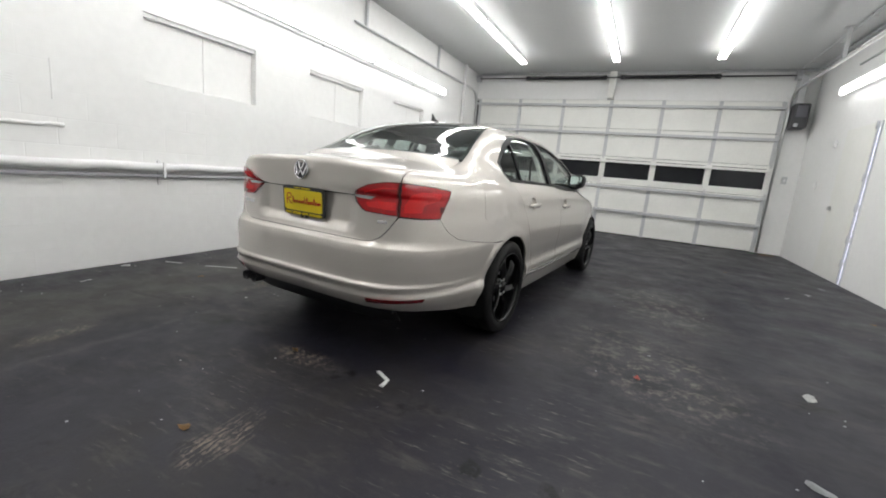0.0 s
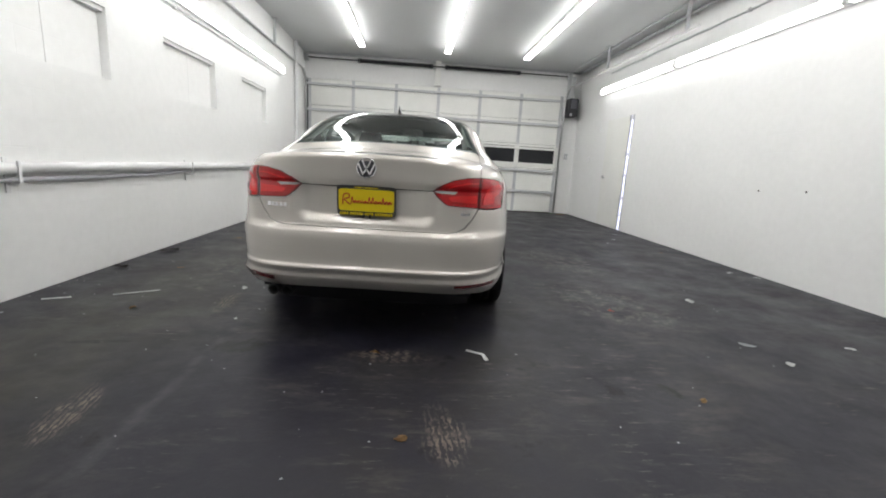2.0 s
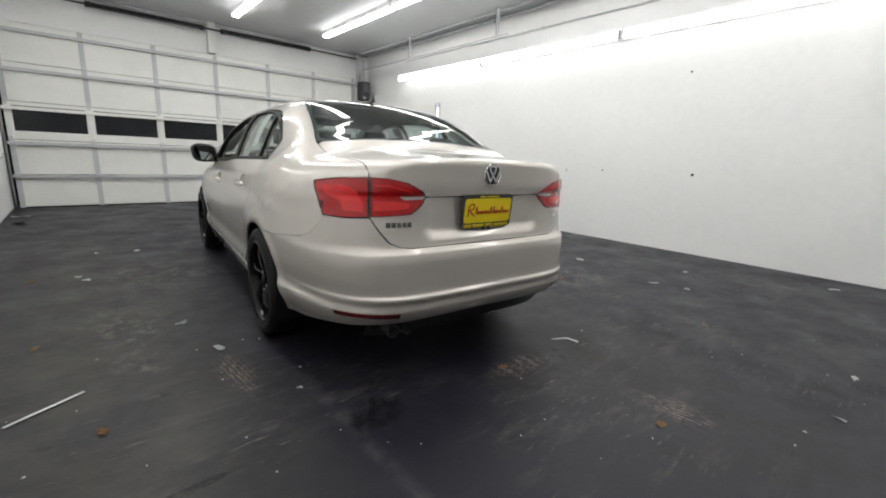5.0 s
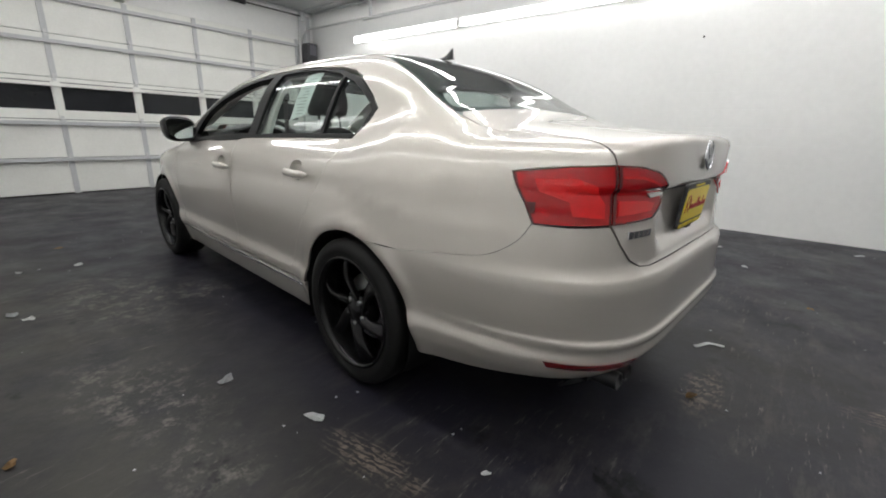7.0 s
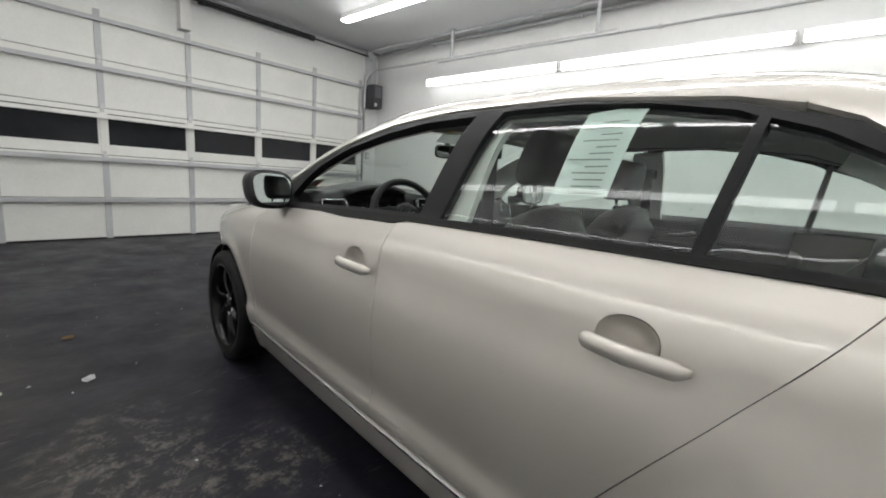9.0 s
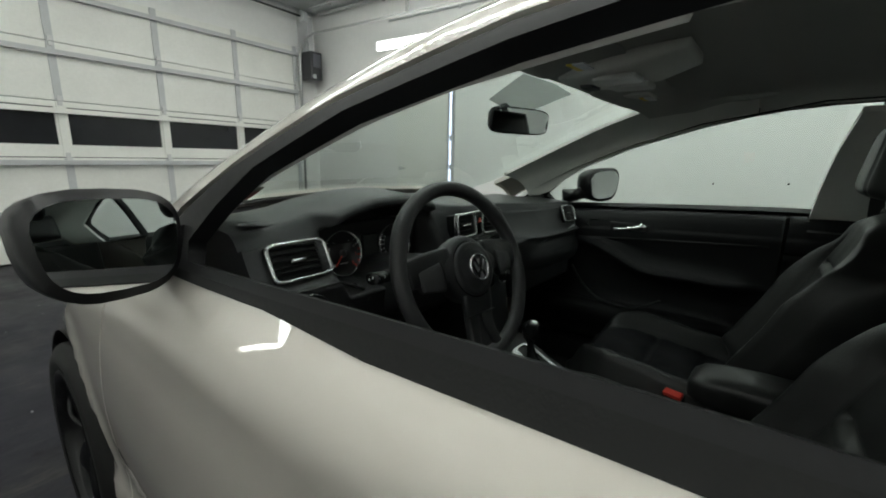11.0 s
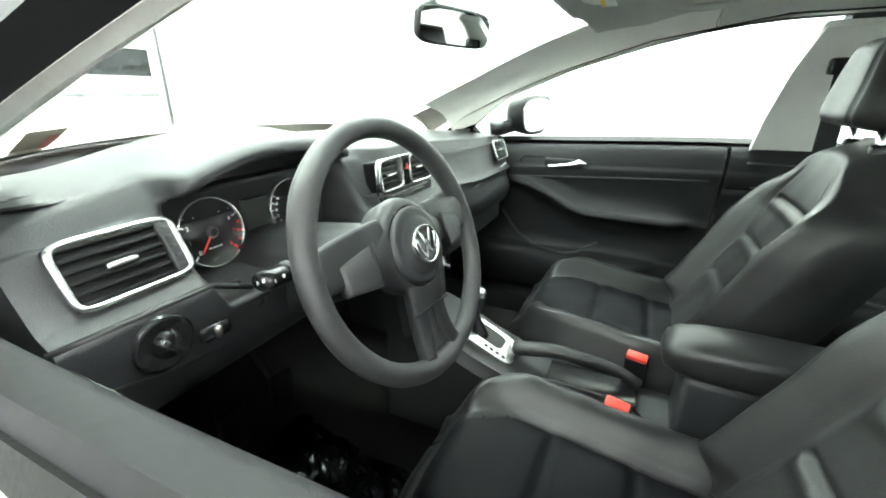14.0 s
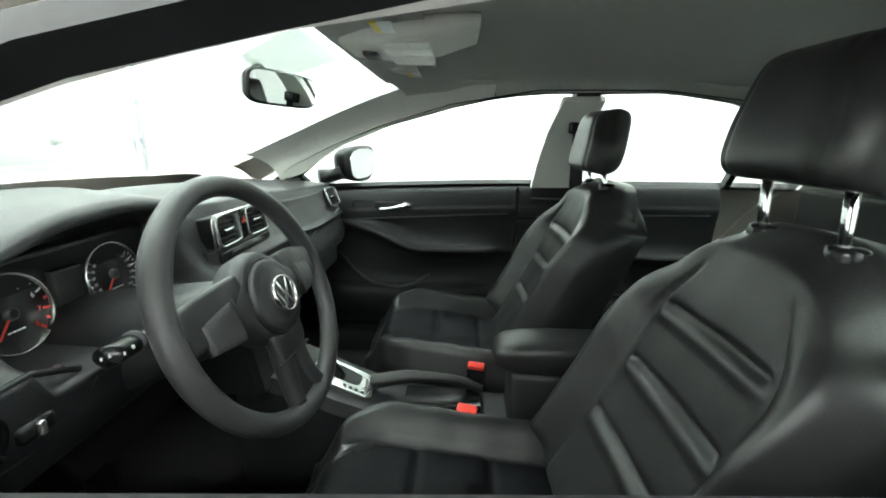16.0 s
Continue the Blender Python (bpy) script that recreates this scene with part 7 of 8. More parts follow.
def trims():
    liner = [(0, 1.31), (-0.3, 1.315), (-0.47, 1.31), (-0.520, 1.45), (-0.522, 1.8), (-0.524, 2.2), (-0.530, 2.36), (-0.575, 2.52), (-0.565, 2.655), (-0.4, 2.70), (-0.2, 2.725), (0, 2.73)]
    panel("headliner", TOP, both_sides(from_top(liner, 0.05)), LINER, car, "grey cloth headliner", step=0.06, side=-1, rim=0.0, both=0.004, off=0.032)
    for s in (-1, 1):
        up = 0.022 if s > 0 else 0.0
        # front pillar trim
        ring = from_top([(-0.515, 2.352), (-0.515, 2.45), (-0.518, 2.62), (-0.545, 2.80), (-0.592, 3.05), (-0.622, 3.25)]) + from_side([(3.20, 1.005), (3.10, 1.075), (2.95, 1.160), (2.75, 1.245), (2.6, 1.288), (2.45, 1.318), (2.352, 1.336)] if s < 0 else [(3.17, 1.000), (3.07, 1.040), (3.0, 1.096), (2.9, 1.160), (2.72, 1.236), (2.5, 1.302), (2.352, 1.337)])
        panel("front_pillar_trim", RAIL, ring, TRIMG, car, "light grey front pillar trim", side=s, rim=0.012, both=0.010, gap=0, off=0.046 if s < 0 else 0.014)
        # side rail trim above the doors
        ring = from_side([(1.3, 1.290), (1.45, 1.322 + up * 0.1), (1.8, 1.346 + up * 0.9), (2.2, 1.346 + up * 0.4), (2.348, 1.336 + up * 0.1)]) + from_top([(-0.515, 2.348), (-0.515, 2.2), (-0.515, 1.8), (-0.51, 1.45), (-0.48, 1.30)])
        panel("roof_rail_trim", RAIL, ring, LINER, car, "grey headliner edge", side=s, rim=0.010, both=0.010, gap=0, off=0.040 if s < 0 else 0.014)
        # middle pillar trim
        e = 2.180 if s > 0 else 2.10
        ring = from_side([(2.005, 1.018), (e, 1.014), (e - 0.010, 1.11), (e - 0.032, 1.24), (e - 0.058, 1.334 + up), (1.985, 1.338 + up)])
        panel("middle_pillar_trim", SIDE, ring, TRIMG, car, "light grey middle pillar trim", side=s, rim=0.02, both=0.012, gap=0, off=0.040)
        ring = from_side([(1.95, 0.44), (e, 0.44), (e, 1.010), (1.95, 1.014)])
        panel("lower_pillar_trim", SIDE, ring, DASH, car, "black lower pillar trim", side=s, rim=0.02, both=0.012, gap=0, off=0.075)
        # rear pillar trim
        ring = from_side([(0.95, 1.075), (1.17, 1.05), (1.12, 1.155), (1.27, 1.26), (1.36, 1.30)]) + from_top([(-0.52, 1.32), (-0.52, 1.15), (-0.54, 1.0), (-0.57, 0.92)])
        panel("rear_pillar_trim", FLANK, ring, TRIMG, car, "light grey rear pillar trim", side=s, rim=0.01, both=0.01, gap=0, off=0.035)
        bm = bmesh.new()
        box(bm, (min(s * 0.67, s * 0.80), 1.32, 0.285), (max(s * 0.67, s * 0.80), 3.37, 0.385), 0.012)
        part("sill_trim", bm, DASH, car, "black sill trim", False)
        # grab handles
        for y in (2.40, 1.62):
            bm = bmesh.new()
            z = 1.345 + up
            x = 0.515
            P = spline([(s * (x + 0.018), y + 0.10, z + 0.018), (s * x, y + 0.085, z), (s * (x - 0.014), y, z - 0.012), (s * x, y - 0.085, z), (s * (x + 0.018), y - 0.10, z + 0.018)], 5)
            tube(bm, P, 0.009, 10)
            part("grab_handle", bm, LINER, car, "grey grab handle")
        # seat belt
        bm = bmesh.new()
        rings = []
        for x, y, z in ((0.600, 2.05, 1.22), (0.610, 2.04, 1.0), (0.62, 2.05, 0.7), (0.65, 2.06, 0.45)):
            rings.append([(s * x, y - 0.023, z), (s * (x - 0.002), y - 0.023, z), (s * (x - 0.002), y + 0.023, z), (s * x, y + 0.023, z)])
        loft(bm, rings)
        bmesh.ops.recalc_face_normals(bm, faces=bm.faces)
        b = part("seat_belt", bm, mat("belt_web", (0.015, 0.015, 0.016), 0.7), car, "black seat belt", False)
        bm = bmesh.new()
        box(bm, (min(s * 0.592, s * 0.625), 2.015, 1.205), (max(s * 0.592, s * 0.625), 2.085, 1.245), 0.008)
        part("belt_guide", bm, GLOSSB, b)
        # sun visors
        bm = bmesh.new()
        rings = []
        for t in range(7):
            y = 2.705 - 0.165 * t / 6
            z = 1.352 + 0.034 * math.sin(t / 6 * 1.2) - (0.006 if t in (0, 6) else 0)
            th = 0.006 if t in (0, 6) else 0.010
            rings.append([(s * 0.32 + u, y, z + v) for u, v in oval(0, 0, 0.20 - (0.012 if t in (0, 6) else 0), th, 20, 4)])
        loft(bm, rings)
        bmesh.ops.recalc_face_normals(bm, faces=bm.faces)
        v = part("sun_visor", bm, LINER, car, "grey folded sun visor")
        bm = bmesh.new()
        box(bm, (s * 0.32 - 0.05, 2.59, 1.352), (s * 0.32 + 0.05, 2.66, 1.360), 0.003)
        part("vanity_cover", bm, TRIMG, v)
        lx = -0.215 if s < 0 else 0.30
        for a, b, mt, text in ((0.0, 0.022, LAMPW, "white printed label"), (0.022, 0.034, YELLOW, "yellow strip of the label")):
            bm = bmesh.new()
            box(bm, (lx - 0.030, 2.580 + a, 1.3415), (lx + 0.030, 2.580 + b, 1.3445), 0.0006)
            part("visor_label", bm, mt, v, text, False)
    # overhead console
    bm = bmesh.new()
    rings = []
    for y, z, w, h in ((2.725, 1.370, 0.050, 0.010), (2.70, 1.362, 0.085, 0.018), (2.62, 1.364, 0.11, 0.024), (2.52, 1.376, 0.11, 0.024), (2.44, 1.392, 0.09, 0.014)):
        rings.append([(u, y, z + v) for u, v in oval(0, 0, w, h, 24, 4)])
    loft(bm, rings)
    bmesh.ops.recalc_face_normals(bm, faces=bm.faces)
    o = part("overhead_console", bm, TRIMG, car, "light grey overhead console")
    for x in (-0.055, 0.055):
        bm = bmesh.new()
        box(bm, (x - 0.034, 2.53, 1.336), (x + 0.034, 2.62, 1.350), 0.005)
        part("map_lamp", bm, mat("lamp_cover", (0.7, 0.7, 0.68), 0.3), o)
    bm = bmesh.new()
    box(bm, (-0.03, 2.64, 1.334), (0.03, 2.67, 1.350), 0.004)
    part("lamp_switch", bm, DARKPL, o)
    # interior mirror
    m = Matrix.Translation((0.031, 2.858, 1.272)) @ Euler((radians(5), 0, radians(-17))).to_matrix().to_4x4()
    bm = bmesh.new()
    loft(bm, [[tuple(m @ Vector((u, y, v))) for u, v in oval(0, 0, rx, rz, 32, 5)] for y, rx, rz in ((0.024, 0.08, 0.018), (0.016, 0.102, 0.029), (0.0, 0.111, 0.036), (-0.006, 0.109, 0.0345))])
    bmesh.ops.recalc_face_normals(bm, faces=bm.faces)
    r = part("interior_mirror", bm, GLOSSB, car, "black rear-view mirror")
    bm = bmesh.new()
    V = [bm.verts.new(m @ Vector((u, -0.0075, v))) for u, v in oval(0, 0, 0.105, 0.0310, 32, 5)]
    bm.faces.new(V[::-1])
    bmesh.ops.recalc_face_normals(bm, faces=bm.faces)
    bm.faces.ensure_lookup_table()
    if bm.faces[0].normal.y > 0:
        bm.faces[0].normal_flip()
    part("mirror_glass", bm, bpy.data.materials["mirror_silver"], r, "silvered glass", False)
    bm = bmesh.new()
    tube(bm, [(0.034, 2.875, 1.28), (0.032, 2.90, 1.305), (0.03, 2.915, 1.322)], 0.011, 10)
    part("mirror_stem", bm, GLOSSB, r)
    # grey dotted shade round the mirror foot on the screen
    panel("screen_shade", SLOPE_F, from_top([(-0.060, 2.905), (-0.115, 2.775), (0.060, 2.775), (0.200, 2.785), (0.190, 2.900), (0.040, 2.925)]), glass_mat("dotted_shade", (0.50, 0.53, 0.52), 0.4), car, "grey dotted shade patch at the top of the windscreen", step=0.04, rim=0.0, gap=0, side=-1, off=0.005)
    # cabin floor, bulkheads and scuttle
    bm = bmesh.new()
    box(bm, (-0.72, 1.20, 0.24), (0.72, 3.40, 0.30), 0.01)
    part("cabin_floor", bm, CARPET, car, "black carpeted cabin floor", False)
    bm = bmesh.new()
    box(bm, (-0.72, 3.38, 0.302), (0.72, 3.44, 0.97), 0.01)
    part("front_bulkhead", bm, CARPET, car, "", False)
    bm = bmesh.new()
    box(bm, (-0.64, 1.12, 0.302), (0.64, 1.22, 1.03), 0.01)
    part("rear_bulkhead", bm, CARPET, car, "", False)
    # sticker inside the windscreen
    ring = from_top([(-0.483, 3.420), (-0.478, 3.545), (-0.414, 3.562), (-0.416, 3.435)])
    part_ = panel("windscreen_sticker", SLOPE_F, ring, mat("tan_sticker", (0.36, 0.31, 0.25), 0.6, vary=0.05), car, "tan paper sticker inside the windscreen", step=0.03, gap=0, rim=0.0, both=0.001, side=-1, off=0.006)
    ring = from_top([(-0.442, 3.455), (-0.438, 3.530), (-0.420, 3.535), (-0.421, 3.458)])
    panel("sticker_print", SLOPE_F, ring, mat("pink_print", (0.50, 0.16, 0.14), 0.6), part_, "faded red print", step=0.03, gap=0, rim=0.0, both=0.001, side=-1, off=0.009)
    bm = bmesh.new()
    rings = []
    for k in range(17):
        x = -0.64 + 1.28 * k / 16
        yy = 3.60 - 0.22 * (abs(x) / 0.64) ** 2.2
        rings.append([(x, yy, 1.0 - 0.03 * (abs(x) / 0.64) ** 2), (x, yy - 0.14, 1.0 - 0.03 * (abs(x) / 0.64) ** 2)])
    loft(bm, rings, closed=False)
    part("scuttle", bm, BLACKT, car, "black scuttle panel")


front_seat(-0.350, -0.005, "driver's", 0.046, -0.055)
front_seat(0.362, -0.015, "passenger", 0.005)
steering_wheel()
dashboard()
console()
rear_bench()
door_card(-1)
door_card(1)
trims()


# ------------------------------------------------------------ garage: pipes, wall marks, litter
def wall_pipes():
    r = random.Random(5)
    p = thing("wall_pipe", label="lumpy white-painted pipe running along the block wall", category="pipe", group="pipes on the block wall")
    bm = bmesh.new()
    P = [(XL + 0.050, YB + 0.02 + (7.30 - YB) * k / 60, 0.862 + r.uniform(-0.006, 0.006)) for k in range(61)]
    tube(bm, P, [0.040 + r.uniform(-0.004, 0.005) for k in range(61)], 10)
    part("pipe_run", bm, PIPEW, p)
    bm = bmesh.new()
    P = spline([(XL + 0.05, 7.28, 0.862), (XL + 0.05, 7.40, 0.88), (XL + 0.05, 7.44, 1.0), (XL + 0.05, 7.45, 2.0), (XL + 0.05, 7.46, ZC)], 6)
    tube(bm, P, 0.036, 10)
    part("pipe_riser", bm, PIPEW, p)
    for y in (-3.2, -1.3, 0.73, 2.9, 5.1):
        bm = bmesh.new()
        box(bm, (XL - 0.004, y - 0.016, 0.70), (XL + 0.012, y + 0.016, 0.93), 0.004)
        box(bm, (XL + 0.085, y - 0.012, 0.77), (XL + 0.098, y + 0.012, 0.91), 0.004)
        box(bm, (XL + 0.01, y - 0.012, 0.765), (XL + 0.095, y + 0.012, 0.778), 0.003)
        part("pipe_strap", bm, PIPEW, p, "", False)
    q = thing("thin_wall_pipe", label="thin grey-white conduit below the thick wall pipe", category="pipe", group="pipes on the block wall")
    bm = bmesh.new()
    P = spline([(XL + 0.03, YB + 0.02, 0.785), (XL + 0.03, 0.0, 0.783), (XL + 0.03, 1.8, 0.782), (XL + 0.035, 2.6, 0.80), (XL + 0.04, 3.5, 0.845), (XL + 0.045, 3.8, 0.85)], 8)
    tube(bm, P, 0.017, 8)
    part("conduit_run", bm, mat("conduit_grey", (0.52, 0.52, 0.55), 0.4), q)
    # a ledge of old mortar and three short scars on the wall
    bm = bmesh.new()
    P = [(XL + 0.004, -0.52 + 0.56 * k / 16, 1.128 + 0.02 * k / 16 + r.uniform(-0.006, 0.006)) for k in range(17)]
    tube(bm, P, [0.013 + r.uniform(-0.005, 0.007) for k in range(17)], 8)
    part("mortar_ledge", bm, WHITE_L, bpy.data.objects["wall_left"])
    bm = bmesh.new()
    for k in range(4):
        box(bm, (XL - 0.002, -0.31, 1.40 + 0.02 * k), (XL + 0.004, -0.23, 1.407 + 0.02 * k), 0.001)
    box(bm, (XL - 0.002, -0.02, 1.33), (XL + 0.006, -0.012, 1.62), 0.002)
    part("wall_scar", bm, WHITE_L, bpy.data.objects["wall_left"], "", False)
    # cables under the wall lamps and along the ceiling
    for x, z, y0, y1, rad, name in ((XL + 0.02, 2.53, YB + 0.1, 6.4, 0.008, "lamp_cable"), (XR - 0.02, 3.12, YB + 0.1, 6.75, 0.014, "ceiling_conduit"), (XR - 0.10, ZC - 0.035, YB + 0.1, YD - 0.2, 0.024, "ceiling_conduit"), (XR - 0.36, ZC - 0.03, 3.0, YD - 0.2, 0.018, "ceiling_conduit")):
        c = thing(name, label="grey conduit running along the top of the wall", category="conduit", group="conduits")
        bm = bmesh.new()
        n = 40
        tube(bm, [(x, y0 + (y1 - y0) * k / n, z + r.uniform(-0.006, 0.006)) for k in range(n + 1)], rad, 8)
        part("conduit_run", bm, GREYP, c)
        for k in range(5):
            bm = bmesh.new()
            y = y0 + (y1 - y0) * (k + 0.5) / 5
            box(bm, (x - rad - 0.01, y - 0.012, z - rad - 0.01), (x + rad + 0.02 * (1 if x > 0 else 0.3), y + 0.012, z + rad + 0.005), 0.003)
            part("clip", bm, GALV, c, "", False)
    # pipe along the front edge of the ceiling
    c = thing("ceiling_conduit", label="grey-white pipe along the ceiling above the door", category="conduit", group="conduits")
    bm = bmesh.new()
    tube(bm, [(XL + 0.1, YD - 0.05, ZC - 0.03), (XR - 0.1, YD - 0.05, ZC - 0.03)], 0.022, 8)
    part("conduit_run", bm, GREYP, c)


def side_door():
    d = thing("side_door", label="flush white steel side door with a lit gap at its hinge edge", category="door", kind="structure")
    bm = bmesh.new()
    box(bm, (XR - 0.012, 5.70, 0.02), (XR + 0.02, 6.62, 2.16), 0.004)
    part("door_leaf", bm, DOORW, d, "", False)
    bm = bmesh.new()
    for z in (0.30, 0.62, 1.05, 1.45, 2.12):
        box(bm, (XR + 0.002, 5.625, z - 0.035), (XR + 0.050, 5.6675, z + 0.035), 0.001)
        cyl(bm, (XR - 0.022, 5.69, z - 0.05), (XR - 0.022, 5.69, z + 0.05), 0.011, seg=10)
    part("hinge", bm, GREYP, d)
    # glowing strip on the jamb stands in for outside light falling through the gap
    bm = bmesh.new()
    box(bm, (XR + 0.004, 5.6685, 0.02), (XR + 0.046, 5.6715, 2.155))
    # dark sheet gives the slot its deep shade
    edge = bmesh.new()
    box(edge, (XR + 0.10, 5.603, 0.02), (XR + 0.14, 5.669, 2.155))
    part("gap_back", edge, DARKST, d, "dark sheet for the shade deep in the gap", False)
    part("door_gap", bm, glow_mat("evening_light_gap", (0.72, 0.74, 1.0), 3.5), d, "glowing strip for the bluish daylight in the gap of the door", False)
    bm = bmesh.new()
    box(bm, (XR - 0.02, 5.675, 0.02), (XR + 0.004, 5.692, 2.17), 0.003)
    box(bm, (XR - 0.02, 5.580, 0.02), (XR + 0.004, 5.597, 2.17), 0.003)
    part("door_edge", bm, GREYP, d, "grey steel edge", False)
    bm = bmesh.new()
    box(bm, (XR - 0.05, 6.50, 0.98), (XR - 0.012, 6.56, 1.04), 0.01)
    cyl(bm, (XR - 0.05, 6.53, 1.01), (XR - 0.05, 6.42, 1.01), 0.010, seg=10)
    part("lever", bm, GALV, d, "", False)
    for y, z, n in ((6.98, 2.0, 0.045), (7.44, 1.36, 0.05)):
        w = thing("switch_plate", pose(XR, y, z), label="white switch plate on the block wall", category="switch", group="switch plates")
        bm = bmesh.new()
        box(bm, (-0.022, -n, -n * 1.2), (0.002, n, n * 1.2), 0.006)
        part("plate", bm, LAMPW, w, "", False)
        bm = bmesh.new()
        box(bm, (-0.030, -0.012, -0.02), (-0.02, 0.012, 0.02), 0.003)
        part("rocker", bm, LAMPW, w, "", False)
    w = thing("switch_plate", pose(4.06, YD + 0.06, 1.44), label="grey switch box on the wall beside the door", category="switch", group="switch plates")
    bm = bmesh.new()
    box(bm, (-0.04, -0.04, -0.07), (0.04, 0.003, 0.07), 0.006)
    part("box", bm, GREYP, w, "", False)
    bm = bmesh.new()
    box(bm, (-0.012, -0.048, -0.02), (0.012, -0.038, 0.02), 0.003)
    part("rocker", bm, LAMPW, w, "", False)
    for y, z, rad in ((0.65, 0.985, 0.017), (1.85, 0.99, 0.010), (2.45, 0.965, 0.010), (0.84, 2.21, 0.012)):
        a = thing("wall_anchor", pose(XR, y, z), label="small dark bolt anchor in the white wall", category="anchor", group="wall anchors")
        bm = bmesh.new()
        lathe(bm, [(0.0, 0.010), (rad * 0.5, 0.010), (rad * 0.6, 0.004), (rad, 0.004), (rad, -0.004), (0, -0.004)], 14, pose(0, 0, 0, 0, -90, 0))
        part("bolt", bm, DARKST, a)


def crumple(r, rx, ry, lift, turn):
    """A small bent scrap."""
    bm = bmesh.new()
    n = 9
    C = bm.verts.new((0, 0, lift * 0.6))
    V = []
    for k in range(n):
        a = 2 * math.pi * k / n
        f = r.uniform(0.65, 1.1)
        V.append(bm.verts.new((rx * f * math.cos(a), ry * f * math.sin(a), r.uniform(0.001, lift))))
    for k in range(n):
        bm.faces.new((C, V[k], V[(k + 1) % n]))
    bmesh.ops.solidify(bm, geom=bm.faces[:], thickness=0.0012)
    bmesh.ops.transform(bm, matrix=pose(0, 0, 0.0015, 0, 0, turn), verts=bm.verts)
    return bm


def litter():
    r = random.Random(11)
    paper = mat("scrap_paper", (0.62, 0.63, 0.62), 0.7, vary=0.15, scale=40)
    leaf = mat("dry_leaf", (0.24, 0.14, 0.055), 0.7, vary=0.3, scale=40)
    red = mat("red_scrap", (0.35, 0.08, 0.06), 0.6, vary=0.2)
    rag = mat("dark_rag", (0.018, 0.016, 0.014), 0.8, vary=0.3, scale=30, bump=0.5)
    grey = mat("grey_flake", (0.38, 0.39, 0.40), 0.6, vary=0.2)
    S = "scrap"
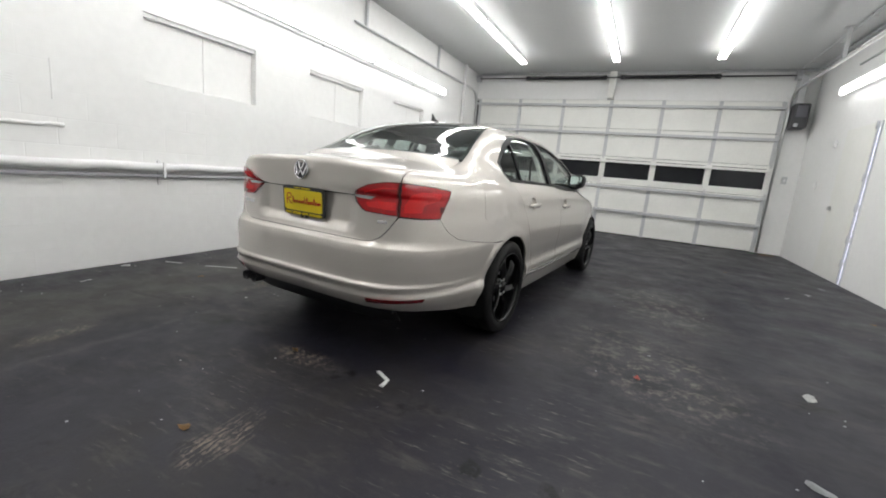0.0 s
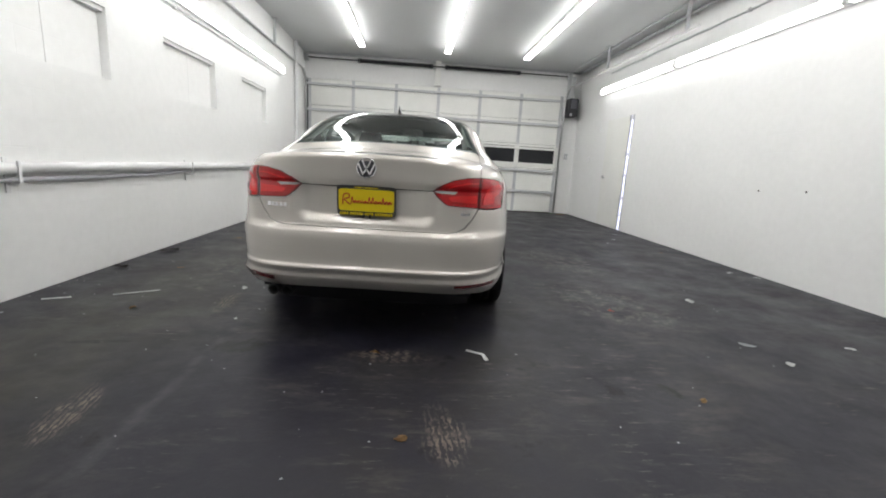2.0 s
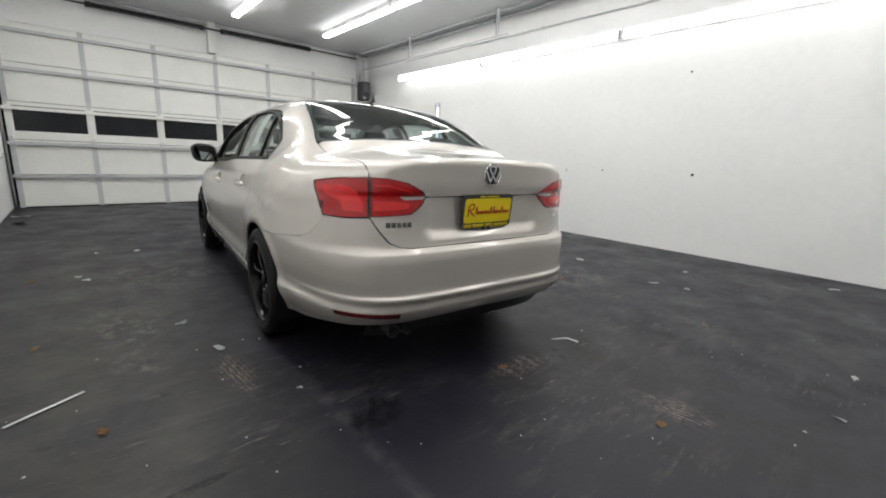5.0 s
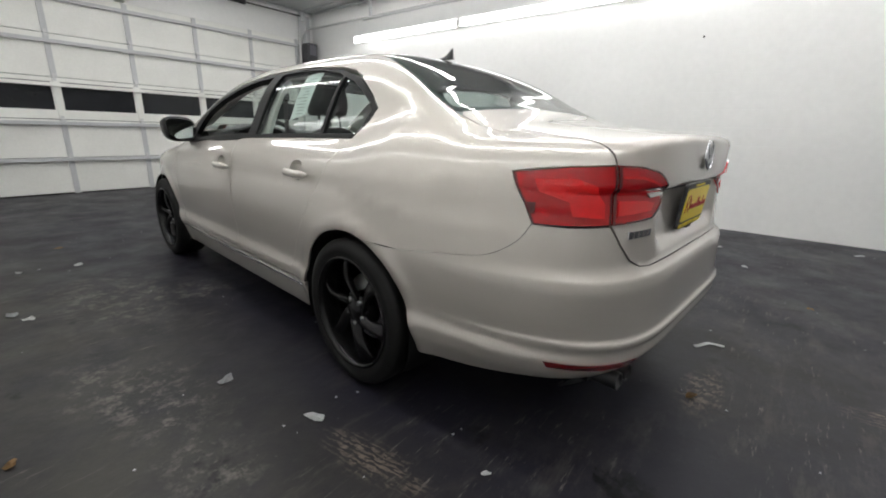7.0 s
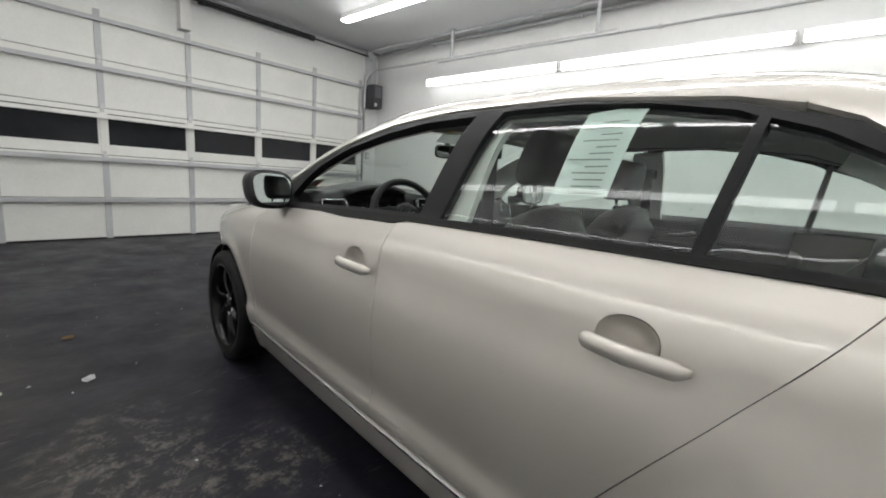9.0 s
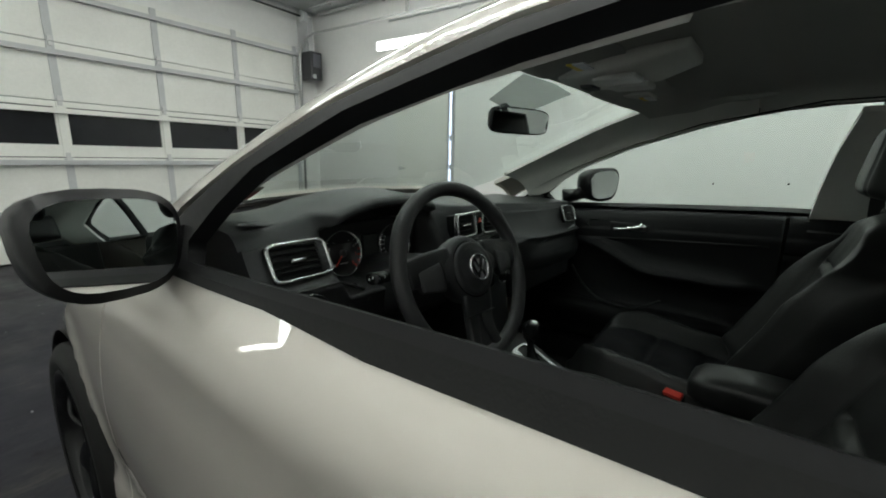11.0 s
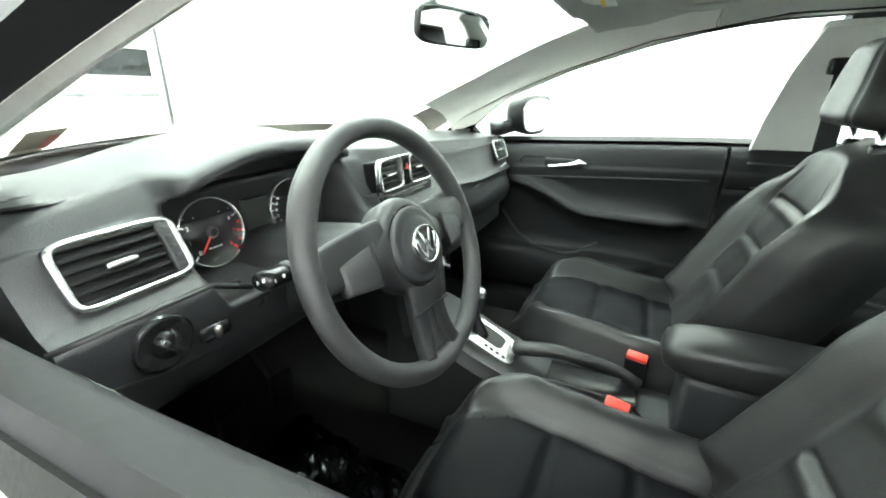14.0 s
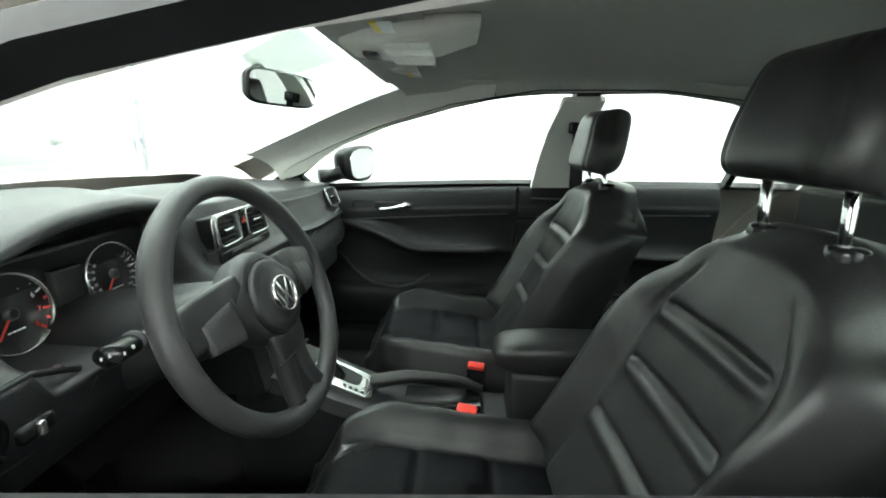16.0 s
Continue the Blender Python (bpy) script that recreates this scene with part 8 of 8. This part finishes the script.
    for x, y, sx, sy, m, name, label in ((2.70, 1.13, 0.055, 0.035, paper, "paper_scrap", "torn white paper scrap lying on the floor"), (1.83, 0.80, 0.035, 0.02, red, "red_scrap", "small red plastic scrap lying on the floor"),
            (0.08, -0.03, 0.035, 0.02, leaf, "dry_leaf", "orange dry leaf lying on the floor"), (0.25, -0.77, 0.022, 0.030, leaf, "dry_leaf", "orange dry leaf lying on the floor"), (1.69, -0.47, 0.026, 0.018, leaf, "dry_leaf", "brown dry leaf lying on the floor"),
            (-1.03, 1.06, 0.025, 0.05, paper, "paper_scrap", "torn white paper scrap lying on the floor"), (-1.13, 1.56, 0.04, 0.03, grey, "paint_flake", "pale grey paint flake lying on the floor"),
            (3.19, 0.19, 0.04, 0.014, paper, "paper_scrap", "torn white paper scrap lying on the floor"), (3.99, 2.30, 0.05, 0.03, paper, "paper_scrap", "torn white paper scrap lying by the wall"), (4.15, 2.09, 0.04, 0.03, paper, "paper_scrap", "torn white paper scrap lying by the wall"),
            (2.48, 0.21, 0.06, 0.03, grey, "paint_flake", "pale grey paint flake lying on the floor"), (2.52, -0.06, 0.03, 0.03, paper, "paper_scrap", "torn white paper scrap lying on the floor"),
            (-2.27, 0.36, 0.05, 0.05, paper, "paper_scrap", "torn white paper scrap lying by the wall"), (-2.0, -0.06, 0.05, 0.02, paper, "paper_scrap", "torn white paper scrap lying on the floor"), (-1.61, 3.09, 0.05, 0.035, grey, "paint_flake", "pale grey paint flake lying on the floor"),
            (-1.14, 3.94, 0.035, 0.03, paper, "paper_scrap", "torn white paper scrap lying on the floor"), (-1.46, 4.0, 0.04, 0.025, paper, "paper_scrap", "torn white paper scrap lying on the floor"), (-1.14, 4.62, 0.04, 0.03, leaf, "dry_leaf", "brown dry leaf lying on the floor"),
            (-1.79, 1.59, 0.018, 0.03, leaf, "dry_leaf", "brown dry leaf lying on the floor"), (-1.56, 2.95, 0.03, 0.03, paper, "paper_scrap", "torn white paper scrap lying on the floor"), (-0.84, 0.41, 0.012, 0.02, paper, "paper_scrap", "tiny white paper scrap lying on the floor"),
            (-1.55, 0.55, 0.03, 0.02, leaf, "dry_leaf", "brown dry leaf lying on the floor"), (-1.9, 3.1, 0.07, 0.03, leaf, "dry_leaf", "curled tan dry leaf lying on the floor"), (-2.2, 7.2, 0.12, 0.06, paper, "paper_scrap", "flat white paper sheet lying by the door"),
            (1.52, -1.25, 0.02, 0.03, paper, "paper_scrap", "torn white paper scrap lying on the floor"), (0.94, -1.25, 0.03, 0.012, grey, "paint_flake", "pale grey paint flake lying on the floor"),
            (-2.25, 2.25, 0.11, 0.07, rag, "dark_rag", "dark oily rag lying by the wall"), (-2.27, 1.55, 0.07, 0.05, rag, "dark_rag", "dark oily rag lying by the wall"), (-2.2, 6.5, 0.13, 0.07, rag, "dark_rag", "dark oily rag lying by the wall"),
            (3.75, -0.9, 0.05, 0.03, paper, "paper_scrap", "torn white paper scrap lying on the floor"), (3.6, 4.4, 0.05, 0.03, paper, "paper_scrap", "torn white paper scrap lying on the floor"), (3.9, 5.0, 0.04, 0.04, grey, "paint_flake", "pale grey paint flake lying on the floor"),
            (3.3, 4.0, 0.035, 0.025, paper, "paper_scrap", "torn white paper scrap lying on the floor"), (2.9, 5.2, 0.04, 0.02, leaf, "dry_leaf", "brown dry leaf lying on the floor"), (3.8, 3.4, 0.04, 0.03, leaf, "dry_leaf", "brown dry leaf lying on the floor"), (4.0, 8.1, 0.16, 0.09, leaf, "cardboard_scrap", "crushed tan cardboard scrap by the door"), (3.75, 8.15, 0.13, 0.06, mat("green_scrap", (0.10, 0.22, 0.10), 0.6), "green_scrap", "green plastic scrap by the overhead door")):
        t = thing(name, pose(x, y, 0), label=label, category=name.replace("_", " "), group="litter on the floor")
        part(S, crumple(r, sx, sy, 0.012 if m is not rag else 0.03, r.uniform(0, 180)), m, t, "", False)
    # bent strips
    for P, w, label in ((((0.60, 0.03), (0.69, -0.02), (0.70, -0.09)), 0.012, "bent white plastic strip lying on the floor"), (((-1.84, 0.80), (-1.60, 0.94)), 0.009, "long white plastic strip lying on the floor"), (((-2.2, 0.66), (-2.06, 0.72)), 0.010, "short white plastic strip lying on the floor")):
        t = thing("plastic_strip", label=label, category="plastic strip", group="litter on the floor")
        bm = bmesh.new()
        tube(bm, [(x, y, 0.004) for x, y in P], w, 8, flat=0.25)
        part("strip", bm, paper, t)
    # grit too small to count
    bm = bmesh.new()
    for k in range(420):
        x, y = r.uniform(XL + 0.05, XR - 0.05), r.uniform(-2.4, 7.5)
        if k % 3 == 0:
            x = r.choice((XL + 0.05 + abs(r.gauss(0, 0.10)), XR - 0.05 - abs(r.gauss(0, 0.15))))
        s = r.uniform(0.003, 0.009)
        V = [bm.verts.new((x + s * r.uniform(0.5, 1.3) * math.cos(a), y + s * r.uniform(0.5, 1.3) * math.sin(a), 0.0005)) for a in (0.3, 1.8, 3.5, 5.0)]
        T = bm.verts.new((x, y, s * 0.7))
        for i in range(4):
            bm.faces.new((V[i], V[(i + 1) % 4], T))
    ob = part("floor_grit", bm, grey, None, "", False)
    tagged(ob, "scattered pale grit and crumbs on the floor", "grit", kind="stuff")



def plastic_film():
    """Crinkled film over the driver's floor mat."""
    r = random.Random(5)
    t = thing("plastic_film", CAR @ Matrix.Translation((-0.40, 2.93, 0.0)), label="crinkled dark plastic film lying over the driver's carpet", category="plastic film")
    bm = bmesh.new()
    n, m = 36, 40
    V = [[bm.verts.new((-0.19 + 0.38 * i / n + r.uniform(-0.0035, 0.0035), -0.22 + 0.44 * j / m + r.uniform(-0.0035, 0.0035), 0.302 + 0.012 + 0.10 * max(0.0, j / m - 0.55) + r.uniform(0, 0.0045) + 0.010 * math.sin(i * 0.38 + 0.2 * j) * math.sin(j * 0.28 - 0.12 * i))) for j in range(m + 1)] for i in range(n + 1)]
    for i in range(n):
        for j in range(m):
            a, b, c, d = V[i][j], V[i + 1][j], V[i + 1][j + 1], V[i][j + 1]
            bm.faces.new((a, b, c))
            bm.faces.new((a, c, d))
    bmesh.ops.solidify(bm, geom=bm.faces[:], thickness=0.0008)
    part("film", bm, mat("dark_film", (0.005, 0.005, 0.006), 0.14, vary=0.2, spec=0.5), t, "", False)


wall_pipes()
plastic_film()
side_door()
litter()
